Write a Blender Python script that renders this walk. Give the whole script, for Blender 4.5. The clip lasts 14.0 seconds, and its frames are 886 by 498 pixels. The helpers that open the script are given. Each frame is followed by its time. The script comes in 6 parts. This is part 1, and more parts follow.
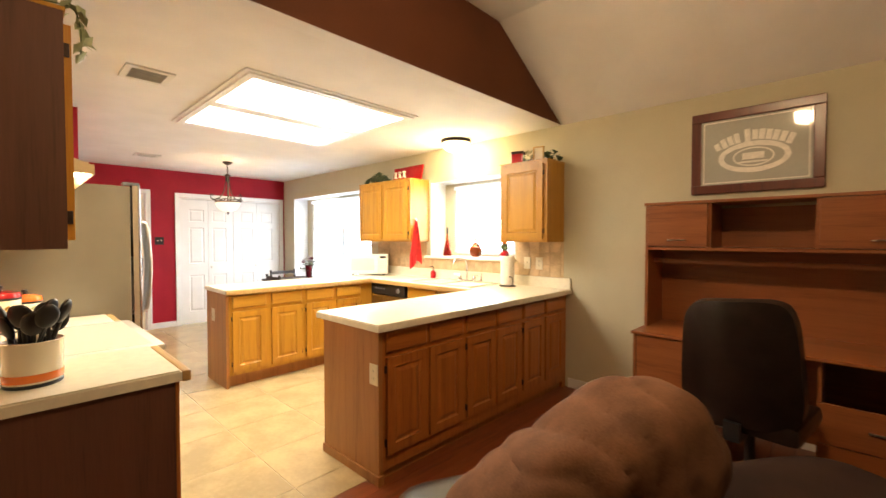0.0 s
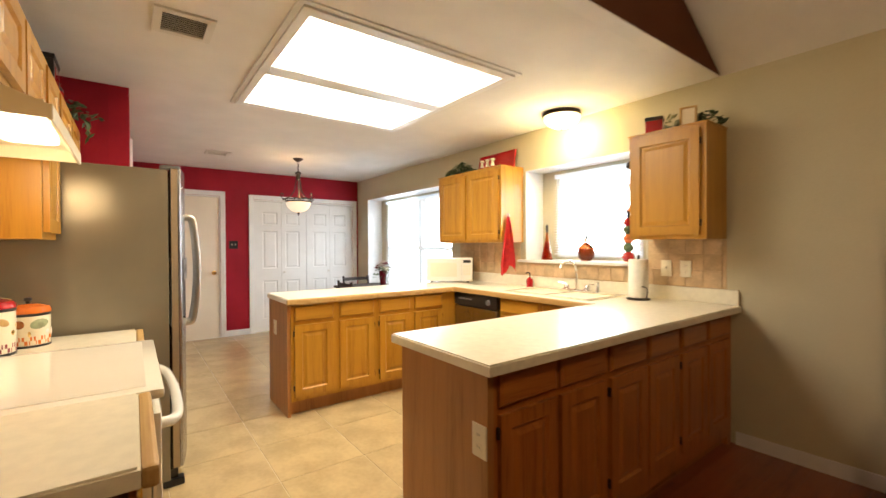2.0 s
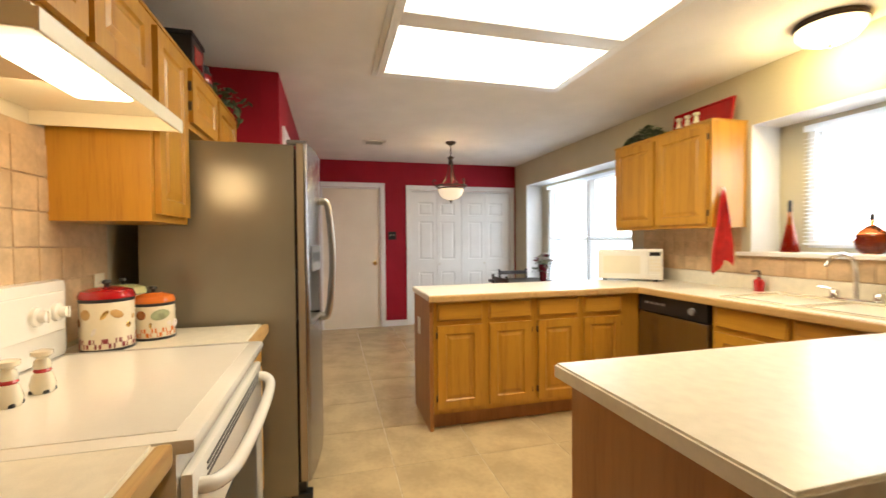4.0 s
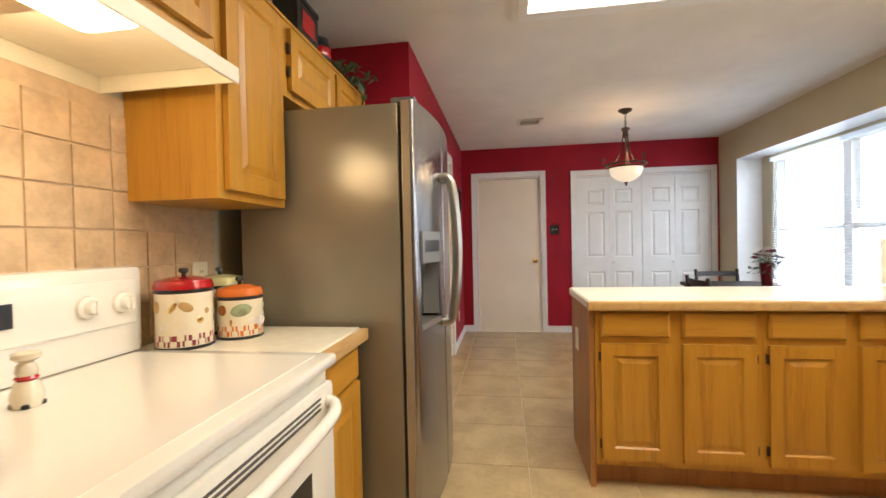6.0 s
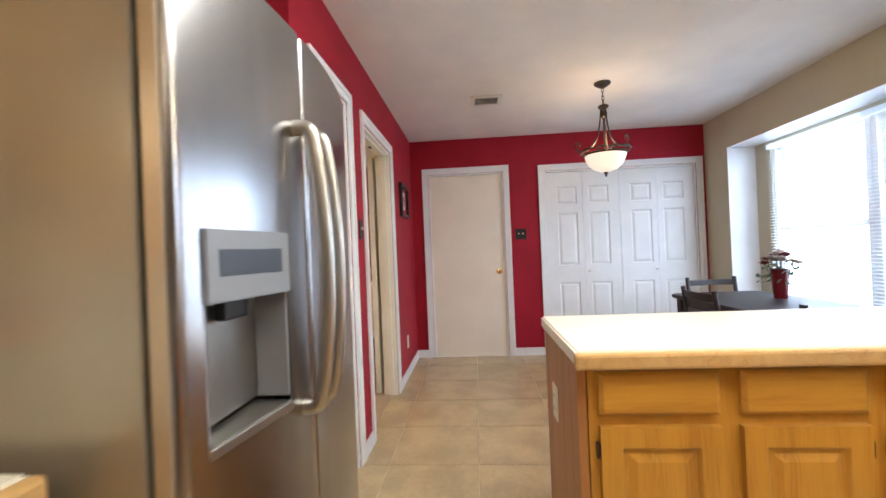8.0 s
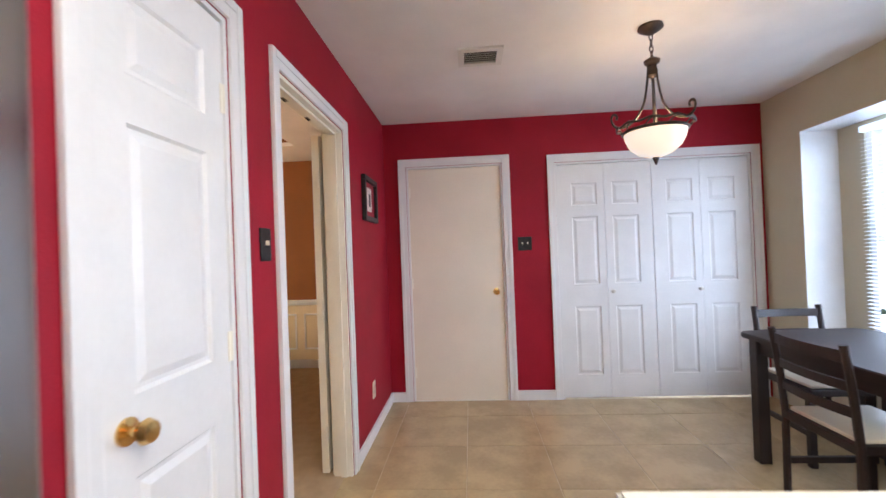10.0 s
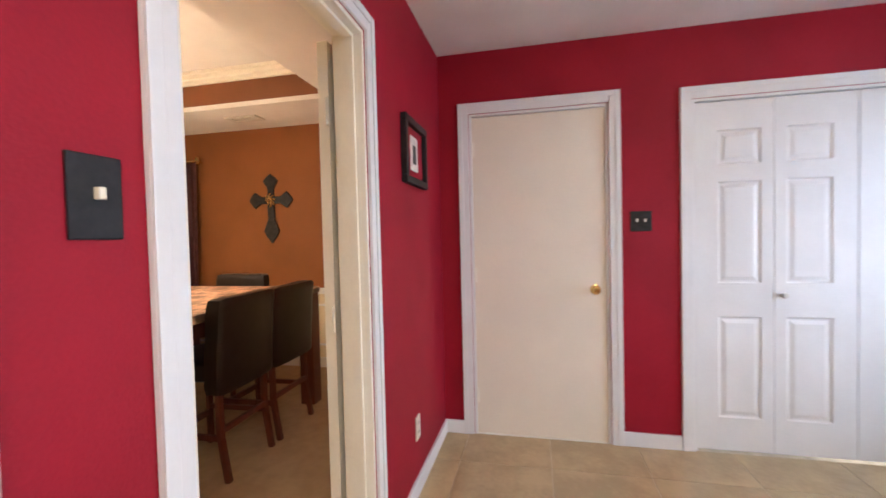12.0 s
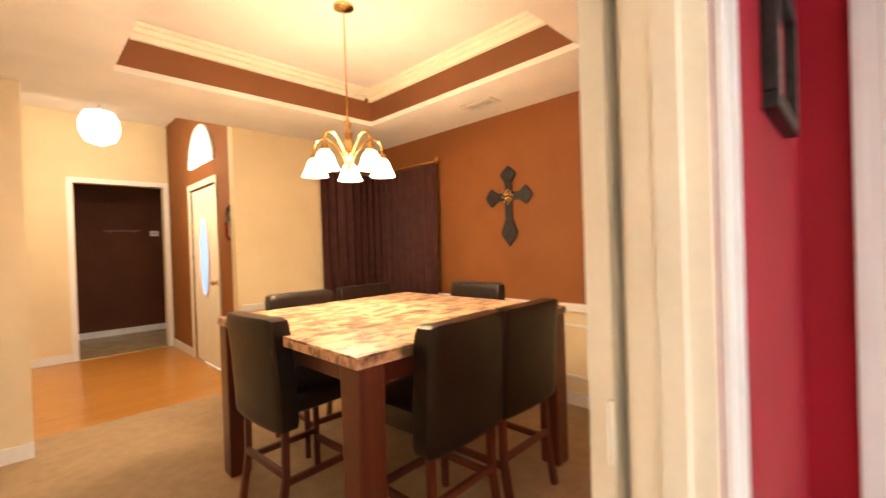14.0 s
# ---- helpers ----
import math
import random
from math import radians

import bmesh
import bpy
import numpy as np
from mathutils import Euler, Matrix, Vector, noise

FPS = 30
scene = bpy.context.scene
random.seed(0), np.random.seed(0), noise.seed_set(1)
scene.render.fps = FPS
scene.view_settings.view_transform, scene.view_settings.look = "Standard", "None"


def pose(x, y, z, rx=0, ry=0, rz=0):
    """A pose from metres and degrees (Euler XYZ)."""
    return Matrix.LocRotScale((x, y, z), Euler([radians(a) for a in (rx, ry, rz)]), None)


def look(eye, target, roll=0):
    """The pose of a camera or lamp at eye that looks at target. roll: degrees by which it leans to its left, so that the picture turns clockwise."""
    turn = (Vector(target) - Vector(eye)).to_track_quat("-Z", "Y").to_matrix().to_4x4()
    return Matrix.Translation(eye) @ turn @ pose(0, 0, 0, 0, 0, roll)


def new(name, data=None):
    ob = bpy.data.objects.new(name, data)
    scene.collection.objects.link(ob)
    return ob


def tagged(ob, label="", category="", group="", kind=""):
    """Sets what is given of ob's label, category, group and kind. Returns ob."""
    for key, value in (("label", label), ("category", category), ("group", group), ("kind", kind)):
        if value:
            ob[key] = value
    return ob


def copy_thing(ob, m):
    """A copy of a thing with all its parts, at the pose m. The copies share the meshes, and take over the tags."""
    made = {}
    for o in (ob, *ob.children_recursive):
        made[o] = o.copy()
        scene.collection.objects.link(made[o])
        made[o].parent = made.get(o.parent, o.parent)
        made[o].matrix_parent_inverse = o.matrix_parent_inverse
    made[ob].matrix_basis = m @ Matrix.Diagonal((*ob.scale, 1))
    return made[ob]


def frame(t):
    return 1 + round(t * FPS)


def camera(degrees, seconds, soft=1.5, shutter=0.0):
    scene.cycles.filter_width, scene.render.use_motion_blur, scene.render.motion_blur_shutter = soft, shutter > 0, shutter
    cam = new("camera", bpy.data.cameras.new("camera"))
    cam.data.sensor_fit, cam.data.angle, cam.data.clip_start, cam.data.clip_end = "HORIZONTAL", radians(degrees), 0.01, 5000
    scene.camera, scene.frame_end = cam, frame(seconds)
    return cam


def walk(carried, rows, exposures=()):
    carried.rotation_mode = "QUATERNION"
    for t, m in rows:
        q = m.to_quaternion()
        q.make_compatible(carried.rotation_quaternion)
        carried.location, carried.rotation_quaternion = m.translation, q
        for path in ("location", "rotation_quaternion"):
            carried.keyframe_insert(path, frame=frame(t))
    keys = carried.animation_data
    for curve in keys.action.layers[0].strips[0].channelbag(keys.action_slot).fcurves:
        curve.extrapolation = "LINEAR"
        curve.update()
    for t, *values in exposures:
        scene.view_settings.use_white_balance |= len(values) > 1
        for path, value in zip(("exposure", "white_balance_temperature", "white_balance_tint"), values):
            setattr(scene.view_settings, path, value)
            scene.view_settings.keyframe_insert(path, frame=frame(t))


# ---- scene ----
cam = camera(93.3, 14.0, shutter=0.5)
PATH = [
    (0, (0.176, 0.182, 1.384), (-1.208, 1.625, 1.333), -0.0),
    (0.5, (-0.005, 0.284, 1.374), (-1.445, 1.671, 1.325), -0.1),
    (1, (-0.197, 0.389, 1.351), (-1.676, 1.735, 1.319), 0.2),
    (1.5, (-0.403, 0.498, 1.334), (-1.938, 1.779, 1.309), 0.0),
    (2, (-0.601, 0.61, 1.313), (-2.209, 1.801, 1.298), -0.3),
    (2.5, (-0.812, 0.707, 1.276), (-2.479, 1.812, 1.253), -0.2),
    (3, (-0.992, 0.765, 1.265), (-2.734, 1.748, 1.235), -0.2),
    (3.5, (-1.107, 0.837, 1.27), (-2.947, 1.621, 1.233), -0.3),
    (4, (-1.196, 0.939, 1.272), (-3.13, 1.45, 1.23), -0.5),
    (6.5, (-1.982, 1.193, 1.18), (-3.952, 0.849, 1.163), -1.5),
    (7, (-2.212, 1.233, 1.17), (-4.184, 0.903, 1.165), -2.2),
    (7.5, (-2.462, 1.261, 1.175), (-4.447, 1.015, 1.174), -2.4),
    (8, (-2.705, 1.287, 1.195), (-4.699, 1.134, 1.204), -2.4),
    (8.5, (-2.965, 1.317, 1.249), (-4.961, 1.2, 1.275), -2.4),
    (11, (-4.267, 1.33, 1.297), (-6.259, 1.15, 1.288), -1.5),
    (11.5, (-4.508, 1.256, 1.288), (-6.49, 0.995, 1.254), -1.5),
    (12, (-4.748, 1.194, 1.28), (-6.7, 0.761, 1.223), -1.4),
    (12.5, (-4.992, 1.142, 1.294), (-6.866, 0.448, 1.233), -1.4),
    (13, (-5.194, 1.037, 1.305), (-6.963, 0.106, 1.243), -1.4),
    (13.5, (-5.373, 0.892, 1.29), (-6.997, -0.274, 1.248), -1.6),
    (14, (-5.539, 0.729, 1.287), (-6.958, -0.68, 1.271), -1.9),
]
EXPOSURE = [(0.0, 0.78, 6650, 10), (1.5, 0.34, 6650, 10), (2.5, -0.06, 6700, 10), (3.0, -0.16, 6700, 10), (4.0, -0.19, 6600, 10), (6.5, -0.19, 6050, 11), (7.5, 0.06, 5700, 11), (8.5, 0.06, 5500, 12), (11.0, 0.06, 5450, 16), (12.5, 0.32, 5850, 17), (13.0, 0.44, 6050, 17), (14.0, 0.76, 6550, 17)]
walk(cam, [(t, look(eye, target, roll)) for t, eye, target, roll in PATH], EXPOSURE)

# world, sun and window light
world = bpy.data.worlds.new("sky")
scene.world = world
world.use_nodes = True
wn = world.node_tree
sky = wn.nodes.new("ShaderNodeTexSky")
sky.sky_type, sky.sun_disc = "NISHITA", False
sky.sun_elevation, sky.sun_rotation = radians(48), radians(150)
wn.links.new(sky.outputs[0], wn.nodes["Background"].inputs[0])
wn.nodes["Background"].inputs[1].default_value = 0.15
sun = new("sun", bpy.data.lights.new("sun", "SUN"))
sun.data.energy, sun.data.angle, sun.data.color = 3.0, radians(0.6), (1.0, 0.95, 0.88)
sun.matrix_world = pose(0, 0, 8, 42, 0, -30)


def area(name, m, w, h, watts, colour):
    ob = new(name, bpy.data.lights.new(name, "AREA"))
    ob.data.shape, ob.data.size, ob.data.size_y = "RECTANGLE", w, h
    ob.data.energy, ob.data.color = watts, colour
    ob.matrix_world = m
    return ob


def bulb(name, at, watts, colour, size=0.03):
    ob = new(name, bpy.data.lights.new(name, "POINT"))
    ob.data.energy, ob.data.color, ob.data.shadow_soft_size = watts, colour, size
    ob.location = at
    return ob


WARM, TUBE, DAY = (1.0, 0.70, 0.36), (1.0, 0.90, 0.70), (0.80, 0.90, 1.0)
area("bay_daylight_far", look((-6.316, 4.10, 1.33), (-6.316, 0, 1.08)), 0.96, 1.50, 30, DAY)
area("bay_daylight_near", look((-5.324, 4.10, 1.33), (-5.324, 0, 1.08)), 1.0, 1.50, 11, DAY)
area("sink_daylight", look((-2.85, 4.10, 1.62), (-2.85, 0, 1.3)), 0.85, 0.8, 16, DAY)
for name, x, wide, watts in (("tube_light_near", -2.946, 0.66, 24), ("tube_light_far", -3.757, 0.60, 21)):
    area(name, look((x, 1.943, 2.417), (x, 1.944, 0)), wide, 1.24, watts, TUBE)
bulb("sink_bulb", (-2.87, 3.56, 2.27), 28, (1.0, 0.78, 0.38), 0.08)
bulb("pendant_bulb", (-6.016, 2.318, 1.95), 7, WARM, 0.05)
bulb("hood_bulb", (-2.47, 0.33, 1.625), 5, (1.0, 0.72, 0.40), 0.04)
bulb("chandelier_bulb", (-6.95, -1.45, 1.665), 74, (1.0, 0.72, 0.40), 0.16)
bulb("entry_bulb", (-6.12, -4.6, 2.28), 42, (1.0, 0.78, 0.48), 0.08)
bulb("living_bulb", (-0.16, 1.35, 2.72), 45, (1.0, 0.69, 0.38), 0.08)

# ---------------------------------------------------------------- materials


def mat(name, colour, rough=0.5, metal=0.0, vary=0.12, scale=6.0, bump=0.0, bump_scale=60.0, stretch=(1, 1, 1), spec=0.5, coat=0.0, ramp_at=(0.52, 0.83)):
    m = bpy.data.materials.new(name)
    m.use_nodes = True
    nt = m.node_tree
    b = nt.nodes["Principled BSDF"]
    b.inputs["Roughness"].default_value, b.inputs["Metallic"].default_value = rough, metal
    b.inputs["Specular IOR Level"].default_value = spec
    b.inputs["Coat Weight"].default_value = coat
    tc, mp, info = nt.nodes.new("ShaderNodeTexCoord"), nt.nodes.new("ShaderNodeMapping"), nt.nodes.new("ShaderNodeObjectInfo")
    mul = nt.nodes.new("ShaderNodeMath")
    mul.operation, mul.inputs[1].default_value = "MULTIPLY", 17.0
    nt.links.new(info.outputs["Random"], mul.inputs[0])
    add = nt.nodes.new("ShaderNodeVectorMath")
    nt.links.new(tc.outputs["Object"], add.inputs[0])
    nt.links.new(mul.outputs[0], add.inputs[1])
    mp.inputs["Scale"].default_value = stretch
    nt.links.new(add.outputs[0], mp.inputs["Vector"])
    n1, n2 = nt.nodes.new("ShaderNodeTexNoise"), nt.nodes.new("ShaderNodeTexNoise")
    n1.inputs["Scale"].default_value, n1.inputs["Detail"].default_value = scale, 4
    n2.inputs["Scale"].default_value, n2.inputs["Detail"].default_value = bump_scale, 3
    for n in (n1, n2):
        nt.links.new(mp.outputs[0], n.inputs["Vector"])
    mix = nt.nodes.new("ShaderNodeMath")
    mix.operation, mix.inputs[1].default_value = "MULTIPLY_ADD", 0.35
    nt.links.new(n2.outputs[0], mix.inputs[0])
    nt.links.new(n1.outputs[0], mix.inputs[2])
    ramp = nt.nodes.new("ShaderNodeValToRGB")
    lo, hi = [c * (1 - vary) for c in colour], [min(1, c * (1 + vary)) for c in colour]
    ramp.color_ramp.elements[0].position, ramp.color_ramp.elements[0].color = ramp_at[0], (*lo, 1)
    ramp.color_ramp.elements[1].position, ramp.color_ramp.elements[1].color = ramp_at[1], (*hi, 1)
    nt.links.new(mix.outputs[0], ramp.inputs[0])
    nt.links.new(ramp.outputs[0], b.inputs["Base Color"])
    if bump:
        bp = nt.nodes.new("ShaderNodeBump")
        bp.inputs["Strength"].default_value, bp.inputs["Distance"].default_value = bump, 0.004
        nt.links.new(n2.outputs[0], bp.inputs["Height"])
        nt.links.new(bp.outputs[0], b.inputs["Normal"])
    return m


def oak(name, light, dark, axis, rough=0.38, coat=0.25):
    """Stained oak, grain along the given local axis."""
    m = bpy.data.materials.new(name)
    m.use_nodes = True
    nt = m.node_tree
    b = nt.nodes["Principled BSDF"]
    b.inputs["Roughness"].default_value, b.inputs["Coat Weight"].default_value, b.inputs["Coat Roughness"].default_value = rough, coat, 0.25
    tc, mp, info = nt.nodes.new("ShaderNodeTexCoord"), nt.nodes.new("ShaderNodeMapping"), nt.nodes.new("ShaderNodeObjectInfo")
    mul, add = nt.nodes.new("ShaderNodeMath"), nt.nodes.new("ShaderNodeVectorMath")
    mul.operation, mul.inputs[1].default_value = "MULTIPLY", 23.0
    nt.links.new(info.outputs["Random"], mul.inputs[0])
    nt.links.new(tc.outputs["Object"], add.inputs[0])
    nt.links.new(mul.outputs[0], add.inputs[1])
    nt.links.new(add.outputs[0], mp.inputs["Vector"])
    s = [14.0, 14.0, 14.0]
    s["xyz".index(axis)] = 0.8
    mp.inputs["Scale"].default_value = s
    figure, pores = nt.nodes.new("ShaderNodeTexNoise"), nt.nodes.new("ShaderNodeTexNoise")
    figure.inputs["Scale"].default_value, figure.inputs["Detail"].default_value, figure.inputs["Distortion"].default_value = 1.0, 5, 1.2
    pores.inputs["Scale"].default_value, pores.inputs["Detail"].default_value = 11.0, 2
    for n in (figure, pores):
        nt.links.new(mp.outputs[0], n.inputs["Vector"])
    mix = nt.nodes.new("ShaderNodeMath")
    mix.operation, mix.inputs[1].default_value = "MULTIPLY_ADD", 0.45
    nt.links.new(pores.outputs[0], mix.inputs[0])
    nt.links.new(figure.outputs[0], mix.inputs[2])
    ramp = nt.nodes.new("ShaderNodeValToRGB")
    e = ramp.color_ramp.elements
    e[0].position, e[0].color = 0.48, (*dark, 1)
    e[1].position, e[1].color = 0.92, (*light, 1)
    mid = e.new(0.66)
    mid.color = (*[0.35 * d + 0.65 * l for d, l in zip(dark, light)], 1)
    nt.links.new(mix.outputs[0], ramp.inputs[0])
    nt.links.new(ramp.outputs[0], b.inputs["Base Color"])
    bp = nt.nodes.new("ShaderNodeBump")
    bp.inputs["Strength"].default_value, bp.inputs["Distance"].default_value = 0.25, 0.001
    nt.links.new(pores.outputs[0], bp.inputs["Height"])
    nt.links.new(bp.outputs[0], b.inputs["Normal"])
    return m


def glow(name, colour, strength):
    m = bpy.data.materials.new(name)
    m.use_nodes = True
    b = m.node_tree.nodes["Principled BSDF"]
    b.inputs["Base Color"].default_value = (*[0.8 * c for c in colour], 1)
    b.inputs["Emission Color"].default_value, b.inputs["Emission Strength"].default_value = (*colour, 1), strength
    b.inputs["Roughness"].default_value = 0.35
    return m


def glass(name, colour=(1, 1, 1), rough=0.0, ior=1.45):
    m = bpy.data.materials.new(name)
    m.use_nodes = True
    b = m.node_tree.nodes["Principled BSDF"]
    b.inputs["Base Color"].default_value = (*colour, 1)
    b.inputs["Transmission Weight"].default_value, b.inputs["Roughness"].default_value, b.inputs["IOR"].default_value = 1.0, rough, ior
    return m


M = dict(
    red=mat("crimson_wall_paint", (0.295, 0.006, 0.019), 0.6, spec=0.25, vary=0.10, scale=2.5, bump=0.25, bump_scale=140),
    khaki=mat("khaki_wall_paint", (0.50, 0.455, 0.325), 0.7, vary=0.05, scale=1.8, bump=0.25, bump_scale=140),
    cream=mat("cream_wall_paint", (0.66, 0.55, 0.36), 0.7, vary=0.05, scale=1.8, bump=0.25, bump_scale=140),
    orange=mat("burnt_orange_wall_paint", (0.215, 0.080, 0.024), 0.7, spec=0.2, vary=0.08, scale=2.0, bump=0.25, bump_scale=140),
    brown=mat("chocolate_brown_paint", (0.095, 0.030, 0.012), 0.7, spec=0.2, vary=0.10, scale=2.0, bump=0.2, bump_scale=120),
    ceiling=mat("textured_ceiling_paint", (0.72, 0.69, 0.65), 0.9, vary=0.04, scale=3.0, bump=0.5, bump_scale=180),
    white=mat("white_trim_paint", (0.74, 0.735, 0.725), 0.35, vary=0.03, scale=5, bump=0.05),
    door_cream=mat("off_white_door_paint", (0.79, 0.715, 0.59), 0.4, vary=0.03, scale=3, bump=0.05),
    trim_cream=mat("cream_trim_paint", (0.83, 0.79, 0.68), 0.4, vary=0.04, scale=4, bump=0.05),
    oak_v=oak("honey_oak_upright", (0.49, 0.243, 0.024), (0.345, 0.150, 0.013), "z", 0.38, 0.16),
    oak_h=oak("honey_oak_level", (0.49, 0.243, 0.024), (0.325, 0.138, 0.012), "x", 0.38, 0.16),
    # Honey oak again; the living side's red bounce light is put into its colour.
    redlit_oak_v=oak("redlit_oak_upright", (0.43, 0.150, 0.028), (0.26, 0.078, 0.013), "z"),
    redlit_oak_h=oak("redlit_oak_level", (0.43, 0.150, 0.028), (0.25, 0.072, 0.012), "x"),
    oak_edge=oak("pale_oak_counter_edge", (0.52, 0.33, 0.12), (0.36, 0.19, 0.06), "x", 0.45, 0.1),
    oak_side=oak("flat_oak_end_panel", (0.40, 0.180, 0.052), (0.25, 0.098, 0.026), "z", 0.5, 0.05),
    # Darkened oak: the shade on the living-room-facing ends is put into its colour.
    oak_shaded=oak("shade_darkened_oak_panel", (0.125, 0.050, 0.030), (0.070, 0.027, 0.017), "z", 0.5, 0.05),
    counter=mat("cream_laminate", (0.76, 0.71, 0.58), 0.30, vary=0.05, scale=25, bump=0.03, bump_scale=300),
    tile=mat("beige_ceramic_floor_tile", (0.46, 0.345, 0.185), 0.24, vary=0.13, scale=4.5, bump=0.12, bump_scale=40),
    grout=mat("grey_brown_grout", (0.50, 0.40, 0.25), 0.9, vary=0.15, scale=20, bump=0.3, bump_scale=200),
    stone=mat("tumbled_travertine_tile", (0.56, 0.40, 0.235), 0.6, vary=0.17, scale=9, bump=0.35, bump_scale=60),
    stone_grout=mat("pale_backsplash_grout", (0.57, 0.42, 0.26), 0.9, vary=0.1, scale=20),
    steel=mat("brushed_stainless_steel", (0.37, 0.365, 0.37), 0.25, 1.0, vary=0.05, scale=3, bump=0.02, bump_scale=30, stretch=(9, 9, 0.4)),
    fridge_side=mat("grey_taupe_enamel", (0.29, 0.265, 0.205), 0.21, 0.35, vary=0.04, scale=4, bump=0.10, bump_scale=420),
    grey_plastic=mat("light_grey_plastic", (0.165, 0.165, 0.17), 0.4, vary=0.05),
    dark_plastic=mat("black_plastic", (0.011, 0.011, 0.012), 0.38, vary=0.2),
    enamel=mat("white_enamel", (0.82, 0.79, 0.71), 0.16, vary=0.02, scale=3, coat=0.4),
    almond=mat("almond_plastic", (0.74, 0.68, 0.53), 0.35, vary=0.03),
    chrome=mat("polished_chrome", (0.80, 0.80, 0.80), 0.12, 1.0, vary=0.02),
    bar_steel=mat("satin_steel_bar", (0.44, 0.42, 0.37), 0.34, 1.0, vary=0.05, scale=6),
    door_edge=mat("warm_beige_door_edge", (0.40, 0.33, 0.235), 0.32, 0.4, vary=0.05, scale=5),
    nickel=mat("satin_nickel", (0.62, 0.58, 0.52), 0.3, 1.0, vary=0.04),
    preserve=mat("amber_brown_preserves", (0.30, 0.10, 0.025), 0.2, vary=0.35, scale=40, coat=0.4),
    etch=mat("frosted_white_etching", (0.86, 0.83, 0.76), 0.7, vary=0.08, scale=30),
    brass=mat("polished_brass", (0.78, 0.52, 0.20), 0.22, 1.0, vary=0.05),
    bronze=mat("dark_bronze", (0.060, 0.042, 0.034), 0.42, 0.7, vary=0.25, scale=30, bump=0.1),
    iron=mat("black_iron", (0.022, 0.020, 0.020), 0.5, 0.5, vary=0.3, scale=30, bump=0.2),
    floor_wood=oak("cherry_laminate_floor", (0.22, 0.060, 0.022), (0.10, 0.022, 0.009), "y", 0.30, 0.2),
    floor_entry=oak("honey_laminate_floor", (0.56, 0.27, 0.06), (0.40, 0.16, 0.03), "x", 0.28, 0.2),
    carpet=mat("beige_carpet", (0.46, 0.34, 0.21), 0.95, vary=0.07, scale=14, bump=0.8, bump_scale=500),
    desk=oak("cherry_desk_veneer", (0.29, 0.092, 0.027), (0.18, 0.050, 0.014), "x", 0.4, 0.15),
    dark_wood=oak("espresso_wood", (0.020, 0.010, 0.008), (0.010, 0.006, 0.005), "x", 0.5, 0.0),
    mahogany=oak("mahogany_stained_wood", (0.125, 0.024, 0.012), (0.055, 0.010, 0.006), "z", 0.32, 0.3),
    leather=mat("black_brown_leather", (0.013, 0.0075, 0.006), 0.33, spec=0.34, vary=0.25, scale=14, bump=0.25, bump_scale=160),
    # The back's suede again, darkened to carry the shade over the seat.
    suede_shaded=mat("shade_darkened_microsuede", (0.024, 0.010, 0.0065), 0.9, spec=0.2, vary=0.22, scale=5, bump=0.3, bump_scale=180),
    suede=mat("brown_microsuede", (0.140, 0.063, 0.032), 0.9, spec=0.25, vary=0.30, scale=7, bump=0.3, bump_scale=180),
    curtain=mat("plum_curtain_cloth", (0.095, 0.026, 0.025), 0.7, vary=0.2, scale=12, bump=0.2, bump_scale=250),
    slat=mat("white_blind_slat", (0.86, 0.87, 0.88), 0.5, vary=0.02),
    # Wall orange, partly darkened to carry the shade inside the tray.
    tray_shaded=mat("shaded_orange_paint", (0.19, 0.068, 0.020), 0.65, vary=0.08, scale=2.0, bump=0.2, bump_scale=140),
    red_cloth=mat("scarlet_cloth", (0.62, 0.030, 0.028), 0.85, vary=0.12, scale=14, bump=0.5, bump_scale=300),
    red_gloss=mat("glossy_red_enamel", (0.40, 0.012, 0.016), 0.15, vary=0.06, coat=0.5),
    orange_gloss=mat("glossy_orange_enamel", (0.68, 0.17, 0.03), 0.15, vary=0.06, coat=0.5),
    green_gloss=mat("pale_green_enamel", (0.50, 0.50, 0.24), 0.15, vary=0.06, coat=0.5),
    ivory=mat("ivory_ceramic", (0.78, 0.70, 0.53), 0.18, vary=0.04, coat=0.5),
    paper=mat("white_paper_towel", (0.84, 0.81, 0.75), 0.9, vary=0.04, scale=30, bump=0.4, bump_scale=120),
    leaf=mat("dusty_green_leaf", (0.070, 0.105, 0.045), 0.6, vary=0.35, scale=20),
    leaf_pale=mat("pale_sage_leaf", (0.30, 0.34, 0.20), 0.6, vary=0.25, scale=20),
    petal=mat("white_petal", (0.75, 0.68, 0.62), 0.7, vary=0.15, scale=20),
    petal_red=mat("burgundy_petal", (0.22, 0.03, 0.04), 0.7, vary=0.2, scale=20),
    slot=mat("dark_vent_slot", (0.10, 0.09, 0.08), 0.8, vary=0.1),
    vent=mat("vent_paint", (0.62, 0.59, 0.53), 0.5, vary=0.04),
    amber=glass("amber_bottle_glass", (0.62, 0.16, 0.03), 0.02),
    ruby=mat("ruby_glass", (0.10, 0.004, 0.008), 0.08, vary=0.1, coat=0.6),
    pane=glass("window_glass", (1, 1, 1), 0.0, 1.02),
    # Not metallic: a flat grey stands in for what the mirror reflects.
    mirror_grey=mat("mirror_reflection_grey", (0.46, 0.46, 0.41), 0.06, 0.0, vary=0.06, scale=2),
    table_stone=mat("veined_stone_tile", (0.47, 0.29, 0.19), 0.30, vary=0.75, scale=8, bump=0.05, bump_scale=30, stretch=(1, 1.6, 1), coat=0.15, ramp_at=(0.57, 0.77)),
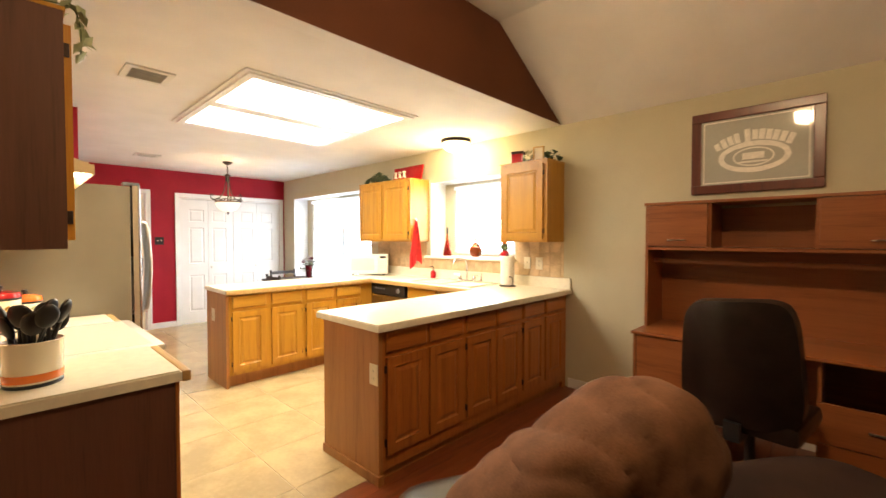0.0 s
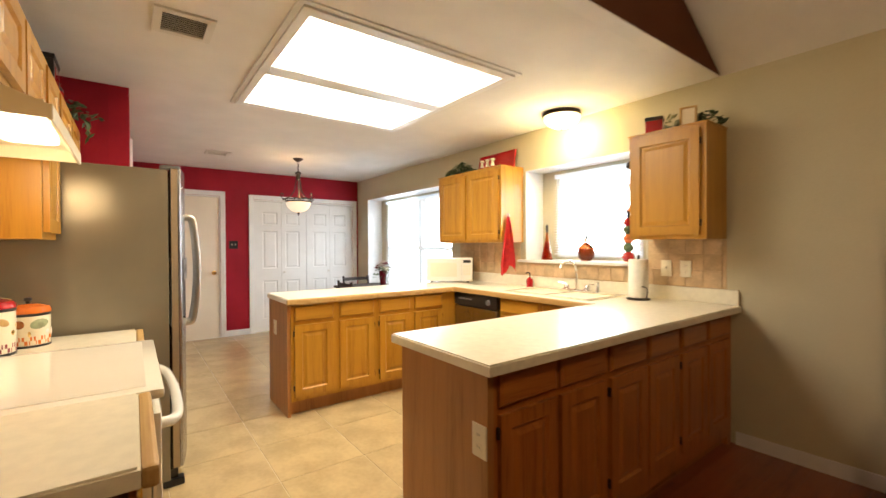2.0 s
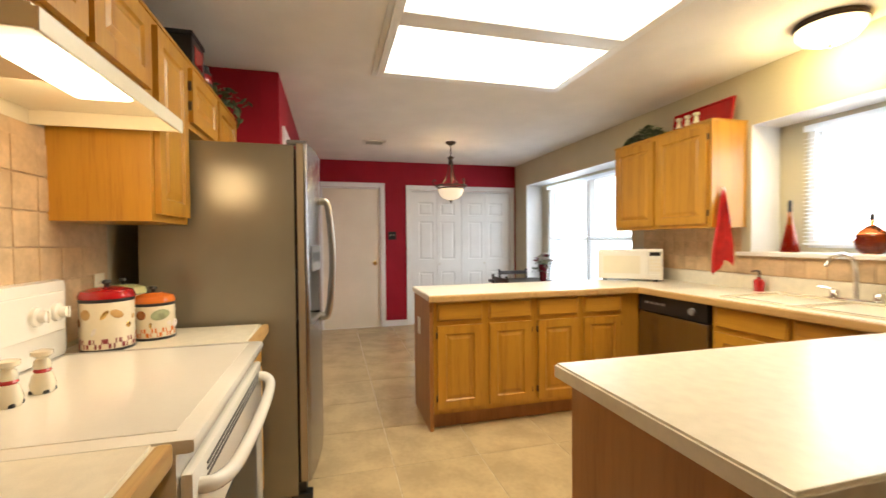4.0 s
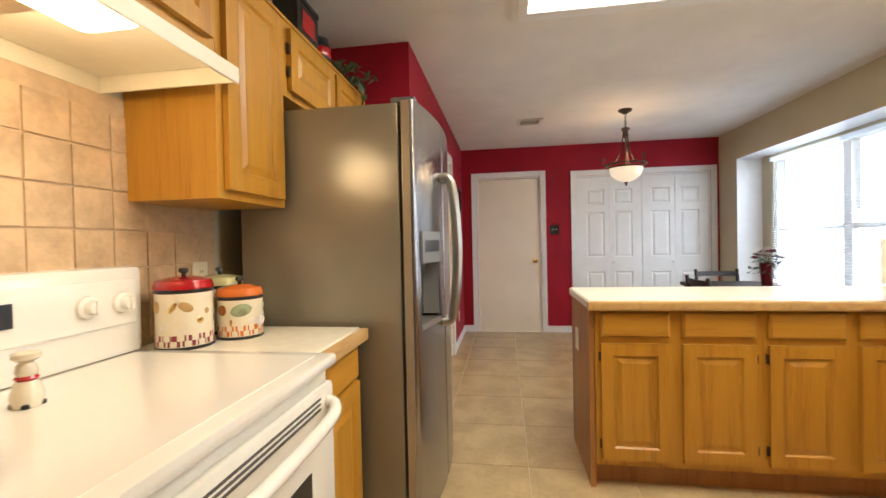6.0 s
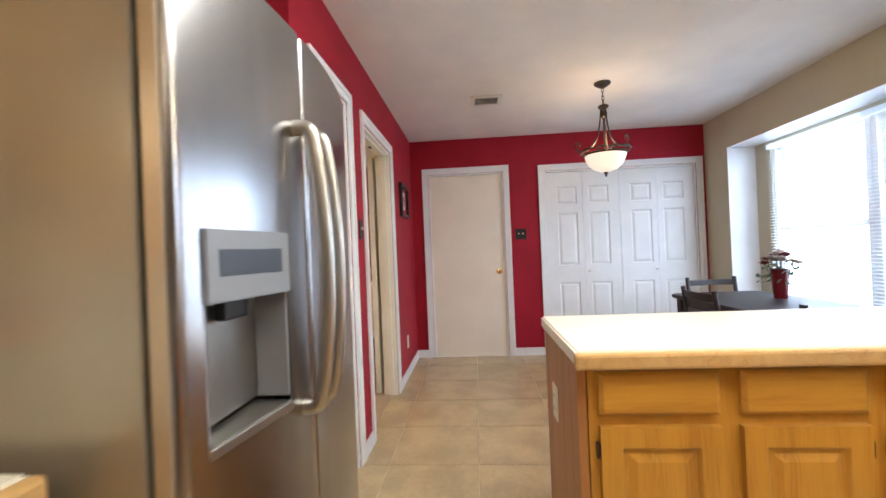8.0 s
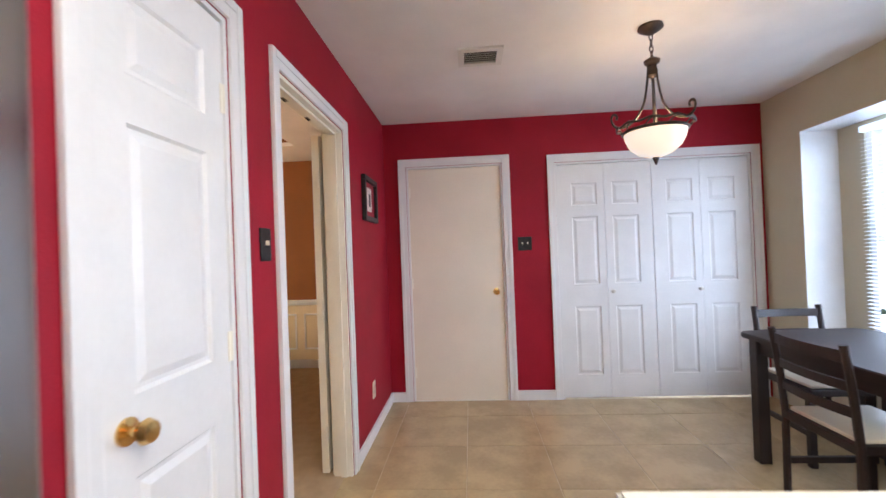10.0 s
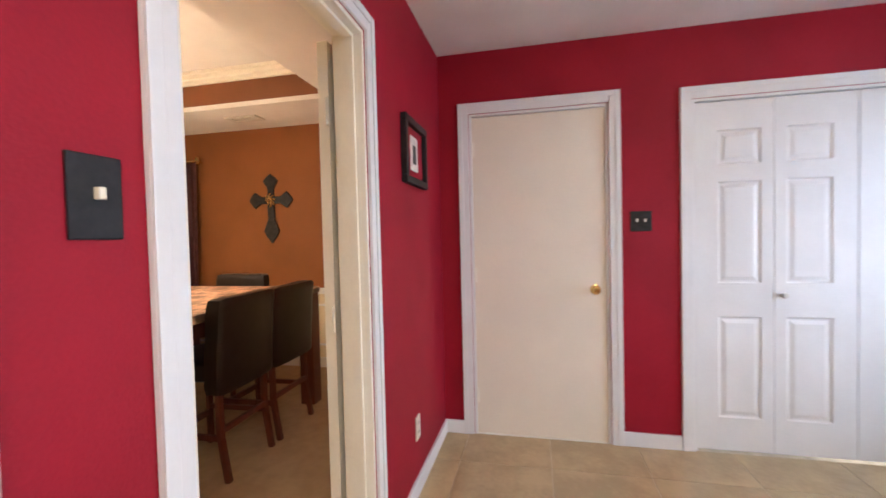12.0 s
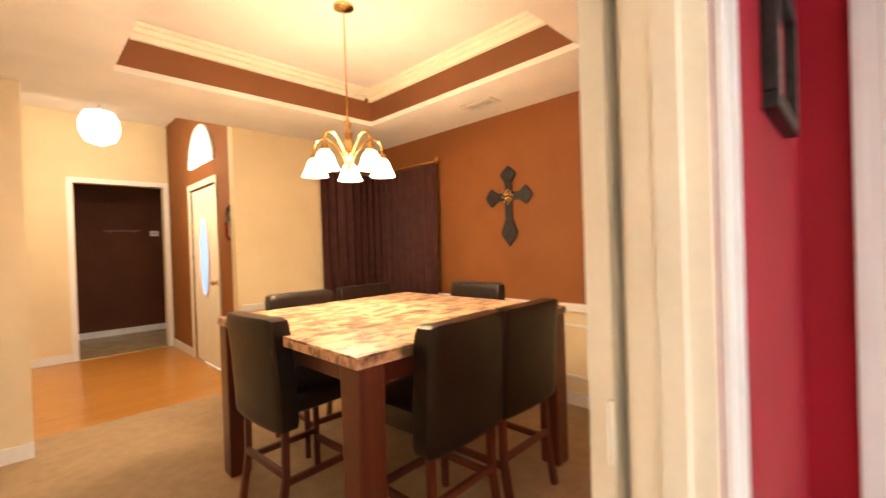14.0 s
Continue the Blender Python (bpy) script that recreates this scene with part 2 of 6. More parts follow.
    tube=glow("lit_light_panel", (1.0, 0.93, 0.78), 4.2),
    bowl=glow("lit_frosted_bowl", (1.0, 0.80, 0.46), 3.2),
    pendant_bowl=glow("lit_alabaster_bowl", (1.0, 0.82, 0.58), 0.75),
    shade=glow("lit_white_glass_shade", (1.0, 0.86, 0.62), 6.0),
    hood_lens=glow("lit_hood_lens", (1.0, 0.88, 0.68), 6.0),
    sky_card=glow("bright_overcast_outside", (0.90, 0.95, 1.0), 2.2),
    blue_glass=glow("daylit_blue_door_glass", (0.25, 0.45, 1.0), 0.8),
)

# ---------------------------------------------------------------- mesh helpers


def box(bm, x0, y0, z0, x1, y1, z1, bevel=0.0):
    r = bmesh.ops.create_cube(bm, size=1.0, matrix=Matrix.Translation(((x0 + x1) / 2, (y0 + y1) / 2, (z0 + z1) / 2)) @ Matrix.Diagonal((abs(x1 - x0), abs(y1 - y0), abs(z1 - z0), 1)))
    if bevel:
        es = list({e for v in r["verts"] for e in v.link_edges})
        bmesh.ops.bevel(bm, geom=es, offset=bevel, segments=2, affect="EDGES", profile=0.6)
    return r["verts"]


def boxes(*specs, bevel=0.0):
    bm = bmesh.new()
    for s in specs:
        box(bm, *s, bevel=bevel)
    return bm


def rod(bm, a, b, r0, r1=None, seg=12):
    a, b = Vector(a), Vector(b)
    d = b - a
    m = Matrix.Translation((a + b) / 2) @ d.to_track_quat("Z", "Y").to_matrix().to_4x4()
    bmesh.ops.create_cone(bm, cap_ends=True, segments=seg, radius1=r0, radius2=r0 if r1 is None else r1, depth=d.length, matrix=m)
    return bm


def lathe(profile, seg=24, at=(0, 0, 0)):
    """A body of revolution from (radius, height) pairs."""
    bm = bmesh.new()
    rings = []
    for r, z in profile:
        if r < 1e-5:
            rings.append([bm.verts.new((at[0], at[1], at[2] + z))])
        else:
            rings.append([bm.verts.new((at[0] + r * math.cos(i * math.tau / seg), at[1] + r * math.sin(i * math.tau / seg), at[2] + z)) for i in range(seg)])
    for p, q in zip(rings, rings[1:]):
        for i in range(seg):
            j = (i + 1) % seg
            if len(p) == 1 and len(q) > 1:
                bm.faces.new((p[0], q[i], q[j]))
            elif len(q) == 1 and len(p) > 1:
                bm.faces.new((p[i], p[j], q[0]))
            elif len(p) > 1:
                bm.faces.new((p[i], p[j], q[j], q[i]))
    bmesh.ops.recalc_face_normals(bm, faces=bm.faces)
    return bm


def tube(points, r, seg=8, taper=1.0):
    """A round bar swept through the points."""
    bm = bmesh.new()
    pts = [Vector(p) for p in points]
    rings, up = [], Vector((0.31, 0.17, 0.94))
    for k, p in enumerate(pts):
        d = (pts[min(k + 1, len(pts) - 1)] - pts[max(k - 1, 0)]).normalized()
        u = d.cross(up).normalized()
        v = d.cross(u)
        rr = r * (1 + (taper - 1) * k / (len(pts) - 1))
        rings.append([bm.verts.new(p + rr * (u * math.cos(i * math.tau / seg) + v * math.sin(i * math.tau / seg))) for i in range(seg)])
    for p, q in zip(rings, rings[1:]):
        for i in range(seg):
            bm.faces.new((p[i], p[(i + 1) % seg], q[(i + 1) % seg], q[i]))
    bm.faces.new(rings[0]), bm.faces.new(rings[-1])
    bmesh.ops.recalc_face_normals(bm, faces=bm.faces)
    return bm


def smooth_curve(points, n=6):
    """Catmull-Rom points through a few given ones."""
    p = [Vector(q) for q in points]
    p = [2 * p[0] - p[1]] + p + [2 * p[-1] - p[-2]]
    out = []
    for i in range(1, len(p) - 2):
        for k in range(n):
            t = k / n
            out.append(0.5 * (2 * p[i] + (p[i + 1] - p[i - 1]) * t + (2 * p[i - 1] - 5 * p[i] + 4 * p[i + 1] - p[i + 2]) * t * t + (3 * p[i] - p[i - 1] - 3 * p[i + 1] + p[i + 2]) * t ** 3))
    return out + [p[-2]]


def mesh_of(name, bm, material, smooth=None):
    me = bpy.data.meshes.new(name)
    if smooth is None:
        smooth = False
    for f in bm.faces:
        f.smooth = smooth
    bm.to_mesh(me)
    bm.free()
    me.materials.append(material if not isinstance(material, str) else M[material])
    return me


def part(name, bm, material, parent, label="", smooth=False):
    ob = new(name, mesh_of(name, bm, material, smooth))
    ob.parent = parent
    if smooth:
        ob.data.set_sharp_from_angle(angle=radians(38))
    return tagged(ob, label)


def thing(name, at, label, category, rz=0.0, group=""):
    ob = new(name)
    ob.empty_display_size = 0.1
    ob.matrix_basis = pose(*at, 0, 0, rz)
    return tagged(ob, label, category, group)


def solid(name, bm, material, label, category, at=(0, 0, 0), rz=0.0, smooth=False, group=""):
    ob = new(name, mesh_of(name, bm, material, smooth))
    ob.matrix_basis = pose(*at, 0, 0, rz)
    if smooth:
        ob.data.set_sharp_from_angle(angle=radians(38))
    return tagged(ob, label, category, group)


def structure(name, bm, material, label=""):
    return tagged(new(name, mesh_of(name, bm, material)), label or name.replace("_", " "), name.split("_")[0], kind="structure")


def wall_mesh(axis, c0, c1, a0, a1, z0, z1, holes=()):
    """A wall between c0 and c1 across, a0 to a1 along ('x' or 'y'), with through openings (a, b, bottom, top)."""
    bm = bmesh.new()
    cuts = sorted({a0, a1, *[h[0] for h in holes], *[h[1] for h in holes]})
    for a, b in zip(cuts, cuts[1:]):
        spans = [(z0, z1)]
        for ha, hb, hz0, hz1 in holes:
            if ha <= a + 1e-6 and hb >= b - 1e-6:
                spans = [s for u, v in spans for s in ((u, min(v, hz0)), (max(u, hz1), v)) if s[1] - s[0] > 1e-4]
        for u, v in spans:
            box(bm, a, c0, u, b, c1, v) if axis == "x" else box(bm, c0, a, u, c1, b, v)
    return bm


# thin vinyl slats let some daylight through
nt = M["slat"].node_tree
see_through, mixer = nt.nodes.new("ShaderNodeBsdfTranslucent"), nt.nodes.new("ShaderNodeMixShader")
see_through.inputs[0].default_value, mixer.inputs[0].default_value = (0.85, 0.90, 0.95, 1), 0.55
nt.links.new(nt.nodes["Principled BSDF"].outputs[0], mixer.inputs[1])
nt.links.new(see_through.outputs[0], mixer.inputs[2])
nt.links.new(mixer.outputs[0], nt.nodes["Material Output"].inputs[0])

# ---------------------------------------------------------------- the large structure
XW, YR, YW, HC = -7.405, 0.595, 3.787, 2.44
XH = -1.75  # face of the brown header between kitchen and living room

structure("floor_base", boxes((-9.2, -8.2, -0.20, 3.2, 4.4, -0.03)), "grout", "concrete slab under the floors")
structure("floor_kitchen", boxes((XW, 0.0, -0.03, XH - 0.02, YW, -0.0025)), "grout", "beige tiled kitchen floor with grey grout")
structure("floor_dining", boxes((-8.6, -3.45, -0.03, -4.9, YR - 0.05, 0.002)), "carpet", "beige carpet in the dining room")
# window wall: sink window box and breakfast bay
structure("wall_window", wall_mesh("x", YW, 4.05, XW - 0.12, 3.0, 0, 3.2, [(-7.01, -4.70, 0.45, 2.09), (-3.49, -2.25, 1.17, 2.06)]), "khaki", "khaki painted kitchen wall with two window recesses")
structure("wall_window_outer", wall_mesh("x", 4.05, 4.17, XW - 0.12, 3.0, 0, 3.2, [(-6.80, -4.82, 0.50, 2.05), (-3.31, -2.42, 1.20, 2.02)]), "khaki", "outer wall round the windows")
structure("wall_far", wall_mesh("y", XW - 0.12, XW, 0.48, YW, 0, HC, [(0.79, 1.625, 0, 2.052), (2.08, 3.69, 0, 2.03)]), "red", "crimson painted end wall with two doors")
structure("wall_pantry", wall_mesh("x", 0.48, YR, XW, -4.30, 0, HC, [(-5.017, -4.53, 0, 2.05), (-6.20, -5.36, 0, 2.04)]), "red", "crimson painted wall with the pantry and dining doorways")
structure("wall_fridge_niche", wall_mesh("y", -4.42, -4.30, 0, 0.48, 0, HC), "red", "crimson painted side of the fridge niche")
structure("wall_stove", wall_mesh("x", -0.12, 0, -4.42, -1.45, 0, HC), "khaki", "khaki wall behind the stove")
# Three unseen walls, added to enclose the living room against light leaks.
structure("wall_living_side", wall_mesh("y", -1.57, -1.45, -3.2, -0.12, 0, 3.2), "khaki", "unseen khaki wall, added to close the living room's side")
structure("wall_living_south", wall_mesh("x", -3.32, -3.2, -1.57, 3.0, 0, 3.2), "khaki", "unseen khaki wall, added to close the living room")
structure("wall_living_east", wall_mesh("y", 3.0, 3.12, -3.32, 4.17, 0, 3.2), "khaki", "unseen khaki wall, added to close the living room")
structure("ceiling_kitchen", boxes((XW - 0.12, 0.48, HC, -4.42, 4.17, HC + 0.12), (-4.42, -0.12, HC, XH - 0.10, 4.17, HC + 0.12)), "ceiling", "textured white kitchen ceiling")
structure("header_beam", wall_mesh("y", XH - 0.10, XH, -3.2, YW, HC + 0.004, 3.2), "brown", "chocolate brown header over the kitchen opening")
structure("soffit", boxes((XH - 0.10, -0.12, HC, XH - 0.002, YW, HC + 0.004)), "ceiling", "cream underside of the header")
bm = bmesh.new()
prof = [(YW, HC), (2.81, 3.035), (-3.2, 3.10), (-3.2, 3.25), (2.78, 3.20), (YW, 2.62)]
ends = [[bm.verts.new((x, y, z)) for y, z in prof] for x in (XH, 3.0)]
for i in range(6):
    bm.faces.new((ends[0][i], ends[0][(i + 1) % 6], ends[1][(i + 1) % 6], ends[1][i]))
bm.faces.new(ends[0]), bm.faces.new(ends[1])
bmesh.ops.recalc_face_normals(bm, faces=bm.faces)
structure("ceiling_living", bm, "ceiling", "vaulted cream living room ceiling")

# dining room and entry
structure("wall_dining_front", wall_mesh("y", -8.72, -8.58, -3.45, 0.595, 0, 2.9), "orange", "burnt orange dining room wall")
structure("wall_dining_north", boxes((-8.58, 0.48, 0, XW - 0.12, 0.595, 2.9)), "cream", "cream dining room wall")
structure("wall_dining_upper", boxes((XW - 0.12, 0.48, HC + 0.12, -4.42, 0.595, 2.9)), "cream", "wall above the dining ceiling")
structure("wall_dining_south", wall_mesh("x", -3.45, -3.33, -8.58, -6.93, 0, 2.9), "cream", "cream dining room wall")
structure("wall_dining_stub", wall_mesh("x", -3.22, -3.10, -5.56, -4.9, 0, 2.9), "cream", "cream end wall of the dining room")
# Unseen wall at an assumed place, added to keep light from leaking.
structure("wall_dining_east", wall_mesh("y", -4.9, -4.78, -8.0, 0.48, 0, 3.3), "cream", "cream dining room wall")
structure("wall_entry_door", wall_mesh("y", -7.15, -7.03, -6.32, -3.45, 0, 3.3, [(-5.12, -4.18, 0, 2.06)]), "orange", "brown painted wall with the front door")
structure("wall_entry_far", wall_mesh("x", -6.32, -6.20, -7.03, -4.78, 0, 3.3, [(-6.965, -6.01, 0, 2.23)]), "cream", "cream entry wall with an opening")
structure("wall_study", boxes((-7.55, -8.02, 0, -5.2, -7.90, 2.6)), "brown", "chocolate brown wall seen through the opening")
structure("wall_study_side", boxes((-7.67, -8.02, 0, -7.55, -6.32, 2.6), (-5.2, -8.02, 0, -5.08, -6.32, 2.6)), "brown", "chocolate brown side walls")
structure("ceiling_study", boxes((-7.67, -8.02, 2.6, -5.08, -6.32, 2.7)), "ceiling", "white ceiling")
structure("floor_study", boxes((-7.55, -7.90, -0.03, -5.2, -6.20, 0.004)), "tile", "pale floor beyond the opening")
structure("ceiling_entry", boxes((-7.15, -6.32, 3.1, -4.78, -3.33, 3.2)), "ceiling", "cream entry ceiling")
# dropped ceiling ring with a raised tray
TX0, TX1, TY0, TY1 = -7.91, -5.97, -2.52, -0.42
structure("ceiling_dining", boxes((-8.58, -3.33, HC, TX0, 0.48, HC + 0.04), (TX1, -3.33, HC, -4.9, 0.48, HC + 0.04), (TX0, -3.33, HC, TX1, TY0, HC + 0.04), (TX0, TY1, HC, TX1, 0.48, HC + 0.04),
          (-8.58, -3.45, 2.75, -4.78, 0.48, 2.85), (-6.93, -3.40, HC + 0.04, -4.9, -3.33, 3.1)), "ceiling", "dining room ceiling with a raised tray")
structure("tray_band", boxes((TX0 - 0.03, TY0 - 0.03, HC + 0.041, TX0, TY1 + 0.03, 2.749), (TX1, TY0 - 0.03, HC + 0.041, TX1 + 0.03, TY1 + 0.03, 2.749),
          (TX0, TY0 - 0.03, HC + 0.041, TX1, TY0, 2.749), (TX0, TY1, HC + 0.041, TX1, TY1 + 0.03, 2.749)), "tray_shaded", "orange band inside the tray ceiling, darkened for shade")


def crown(bm, a, b, inward, top, size=0.09):
    """A stepped crown moulding from a to b along a wall."""
    a, b, n = Vector(a), Vector(b), Vector(inward)
    for d0, z0, z1 in ((size, 0.0, size * 0.28), (size * 0.72, size * 0.28, size * 0.62), (size * 0.35, size * 0.62, size)):
        p, q = a, b + n * d0
        box(bm, min(p.x, q.x), min(p.y, q.y), top - z1, max(p.x, q.x), max(p.y, q.y), top - z0)


bm = bmesh.new()
crown(bm, (TX0, TY0, 0), (TX0, TY1, 0), (1, 0, 0), 2.749)
crown(bm, (TX1, TY0, 0), (TX1, TY1, 0), (-1, 0, 0), 2.749)
crown(bm, (TX0 + 0.09, TY0, 0), (TX1 - 0.09, TY0, 0), (0, 1, 0), 2.749)
crown(bm, (TX0 + 0.09, TY1, 0), (TX1 - 0.09, TY1, 0), (0, -1, 0), 2.749)
structure("trim_tray_crown", bm, "trim_cream", "cream crown moulding in the tray ceiling")

# wainscot, chair rail, baseboards
structure("trim_wainscot", boxes((-8.58, -3.33, 0, -8.572, 0.48, 0.74), (-8.572, -3.33, 0, -6.93, -3.322, 0.74)), "cream", "cream wainscot below the chair rail")
structure("trim_chair_rail", boxes((-8.572, -3.322, 0.74, -8.545, 0.48, 0.77), (-8.572, -3.322, 0.77, -8.53, 0.48, 0.802), (-8.53, -3.322, 0.74, -6.95, -3.295, 0.77), (-8.53, -3.322, 0.77, -6.95, -3.28, 0.802), bevel=0.006), "white", "white chair rail moulding")
bm = bmesh.new()
for k in range(7):
    y = 0.20 - 0.47 * k
    for s in ((y - 0.38, 0.22, y - 0.36, 0.64), (y - 0.02, 0.22, y, 0.64), (y - 0.36, 0.22, y - 0.02, 0.24), (y - 0.36, 0.62, y - 0.02, 0.64)):
        box(bm, -8.572, s[0], s[1], -8.558, s[2], s[3], 0.004)
structure("trim_wainscot_panels", bm, "white", "white panel mouldings on the wainscot")


structure("baseboard_dining", boxes((-8.572, -3.322, 0, -8.555, 0.48, 0.10), (-8.555, -3.322, 0, -6.95, -3.305, 0.10), (-7.03, -4.11, 0, -7.015, -3.45, 0.10), (-7.03, -6.20, 0, -7.015, -5.19, 0.10), (-5.94, -6.20, 0, -4.9, -6.185, 0.10), (-5.56, -3.1, 0, -4.9, -3.085, 0.10), (-7.55, -7.90, 0.004, -5.2, -7.885, 0.10)), "white", "white baseboards in dining room and entry")
structure("baseboard_kitchen", boxes((XW, YR, 0, XW + 0.014, 0.727, 0.085), (XW, 1.69, 0, XW + 0.014, 2.012, 0.085), (XW + 0.014, YR, 0, -6.27, YR + 0.014, 0.085), (-5.29, YR, 0, -5.087, YR + 0.014, 0.085), bevel=0.003), "white", "white baseboard along the crimson walls")
structure("baseboard_living", boxes((-1.66, YW - 0.014, 0, 3.0, YW, 0.085), bevel=0.003), "white", "white baseboard in the living room")


def casing(name, axis, face, a, b, top, side, width=0.068, depth=0.018, material="white", label="white door casing"):
    """Moulded casing round an opening a..b on the given wall face; side: +1 or -1, the way it stands out."""
    bm = bmesh.new()

    def bar(p0, p1, z0, z1, t0, t1):
        f0, f1 = sorted((face + side * t0, face + side * t1))
        box(bm, p0, f0, z0, p1, f1, z1, 0.003) if axis == "x" else box(bm, f0, p0, z0, f1, p1, z1, 0.003)
    for p0, p1, q0, q1 in ((a - width, a - 0.002, a - width, a - width * 0.55), (b + 0.002, b + width, b + width * 0.55, b + width)):
        bar(p0, p1, 0, top + width, 0, depth * 0.7)
        bar(q0, q1, 0, top + width, depth * 0.7, depth)
    bar(a - 0.002, b + 0.002, top + 0.002, top + width, 0, depth * 0.7)
    bar(a - width * 0.5, b + width * 0.5, top + width * 0.55, top + width, depth * 0.7, depth)
    return structure(name, bm, material, label)


casing("trim_door_far", "y", XW, 0.79, 1.625, 2.052, 1)
casing("trim_closet", "y", XW, 2.08, 3.69, 2.03, 1)
casing("trim_pantry", "x", YR, -5.017, -4.53, 2.05, 1)
casing("trim_dining", "x", YR, -6.20, -5.36, 2.04, 1)
casing("trim_dining_inner", "x", 0.48, -6.20, -5.36, 2.04, -1, material="trim_cream", label="cream door casing")
casing("trim_entry_opening", "x", -6.20, -6.965, -6.01, 2.23, 1, width=0.064)


def jamb(name, axis, c0, c1, a, b, top, stop=None, material="white"):
    bm = bmesh.new()

    def bx(p0, p1, q0, q1, z0, z1):
        box(bm, p0, q0, z0, p1, q1, z1) if axis == "x" else box(bm, q0, p0, z0, q1, p1, z1)
    bx(a, a + 0.016, c0, c1, 0, top), bx(b - 0.016, b, c0, c1, 0, top), bx(a + 0.016, b - 0.016, c0, c1, top - 0.016, top)
    if stop:
        bx(a + 0.016, a + 0.027, *stop, 0, top - 0.016), bx(b - 0.027, b - 0.016, *stop, 0, top - 0.016), bx(a + 0.027, b - 0.027, *stop, top - 0.027, top - 0.016)
    return structure(name, bm, material, "painted door jamb")


jamb("jamb_dining", "x", 0.482, YR - 0.002, -6.20, -5.36, 2.04, (0.525, 0.56), "trim_cream")
jamb("jamb_far", "y", XW - 0.118, XW - 0.002, 0.79, 1.625, 2.052)
jamb("jamb_closet", "y", XW - 0.118, XW - 0.002, 2.08, 3.69, 2.03)
jamb("jamb_pantry", "x", 0.482, YR - 0.002, -5.017, -4.53, 2.05)

# ---------------------------------------------------------------- doors


def panel_leaf(bm, w, h, t, panels):
    """A door leaf with raised panels on its face at y = 0; panels as (x0, z0, x1, z1). One closed mesh."""
    xs = sorted({0, w, *[p[0] for p in panels], *[p[2] for p in panels]})
    zs = sorted({0, h, *[p[1] for p in panels], *[p[3] for p in panels]})
    grid = [[bm.verts.new((x, 0, z)) for z in zs] for x in xs]
    raised = []
    for i in range(len(xs) - 1):
        for k in range(len(zs) - 1):
            f = bm.faces.new((grid[i][k], grid[i + 1][k], grid[i + 1][k + 1], grid[i][k + 1]))
            if any(p[0] <= xs[i] and p[2] >= xs[i + 1] and p[1] <= zs[k] and p[3] >= zs[k + 1] for p in panels):
                raised.append(f)
    rim = [q for q in bm.edges if len(q.link_faces) == 1]
    r = bmesh.ops.extrude_edge_only(bm, edges=rim)
    moved = [v for v in r["geom"] if isinstance(v, bmesh.types.BMVert)]
    bmesh.ops.translate(bm, vec=(0, t, 0), verts=moved)
    bmesh.ops.edgeloop_fill(bm, edges=[q for q in r["geom"] if isinstance(q, bmesh.types.BMEdge)])
    bmesh.ops.recalc_face_normals(bm, faces=bm.faces)
    for thick, depth in ((0.008, -0.009), (0.010, 0.0), (0.020, 0.007)):
        bmesh.ops.inset_individual(bm, faces=raised, thickness=thick, depth=depth, use_even_offset=True)
    return bm


def knob(parent, at, material="brass", r=0.028):
    prof = [(0.0, 0), (0.030, 0.0), (0.030, 0.006), (0.012, 0.010), (0.011, 0.028), (r * 0.7, 0.032), (r, 0.046), (r * 0.8, 0.060), (0, 0.064)]
    bm = lathe(prof, 18)
    bmesh.ops.transform(bm, matrix=Matrix.Translation(at) @ Matrix.Rotation(radians(90), 4, "X"), verts=bm.verts)
    return part("door_knob", bm, material, parent, "round metal door knob", True)


def hinge(parent, at, h=0.09, material="nickel"):
    bm = rod(bmesh.new(), (at[0], at[1], at[2]), (at[0], at[1], at[2] + h), 0.006)
    box(bm, at[0] - 0.016, at[1], at[2], at[0] + 0.016, at[1] + 0.004, at[2] + h)
    return part("hinge", bm, material, parent, "painted door hinge")


# local x runs along the door, local -y faces the room
d = thing("door_1", (XW - 0.012, 0.808, 0.006), "flat off-white slab door with a brass knob", "door", 90)
part("slab", boxes((0, 0, 0, 0.80, 0.036, 2.026), bevel=0.003), "door_cream", d)
knob(d, (0.735, 0, 0.935))
part("threshold", boxes((0, -0.01, -0.006, 0.80, 0.04, -0.001)), "trim_cream", d)
for z in (0.2, 0.98, 1.78):
    hinge(d, (0.0, -0.004, z), 0.09, "trim_cream")

for k, y in enumerate((2.098, 2.888)):
    d = thing("closet_door", (XW - 0.012, y, 0.012), "white bifold closet door with six raised panels per pair", "closet door", 90, "closet doors")
    for j in range(2):
        w = 0.390
        bm = bmesh.new()
        p0, p1 = (0.112, w - 0.060) if j == 0 else (0.060, w - 0.112)
        panel_leaf(bm, w, 1.995, 0.034, [(p0, 0.19, p1, 0.775), (p0, 0.965, p1, 1.545), (p0, 1.64, p1, 1.835)])
        bmesh.ops.translate(bm, vec=(j * 0.3935, 0, 0), verts=bm.verts)
        part("door_leaf", bm, "white", d)
    bm = lathe([(0, 0), (0.012, 0), (0.008, 0.014), (0.017, 0.024), (0.014, 0.034), (0, 0.036)], 14)
    bmesh.ops.transform(bm, matrix=Matrix.Translation((0.43 if k == 0 else 0.36, 0, 0.90)) @ Matrix.Rotation(radians(90), 4, "X"), verts=bm.verts)
    part("pull_knob", bm, "nickel", d, "small nickel pull knob", True)

d = thing("door_2", (-4.548, YR - 0.012, 0.008), "white six-panel pantry door, closed", "door", 180)
w = 0.452
part("leaf", panel_leaf(bmesh.new(), w, 2.02, 0.035, [(0.085, 0.20, w - 0.085, 0.82), (0.085, 1.0, w - 0.085, 1.60), (0.085, 1.71, w - 0.085, 1.90)]), "white", d)
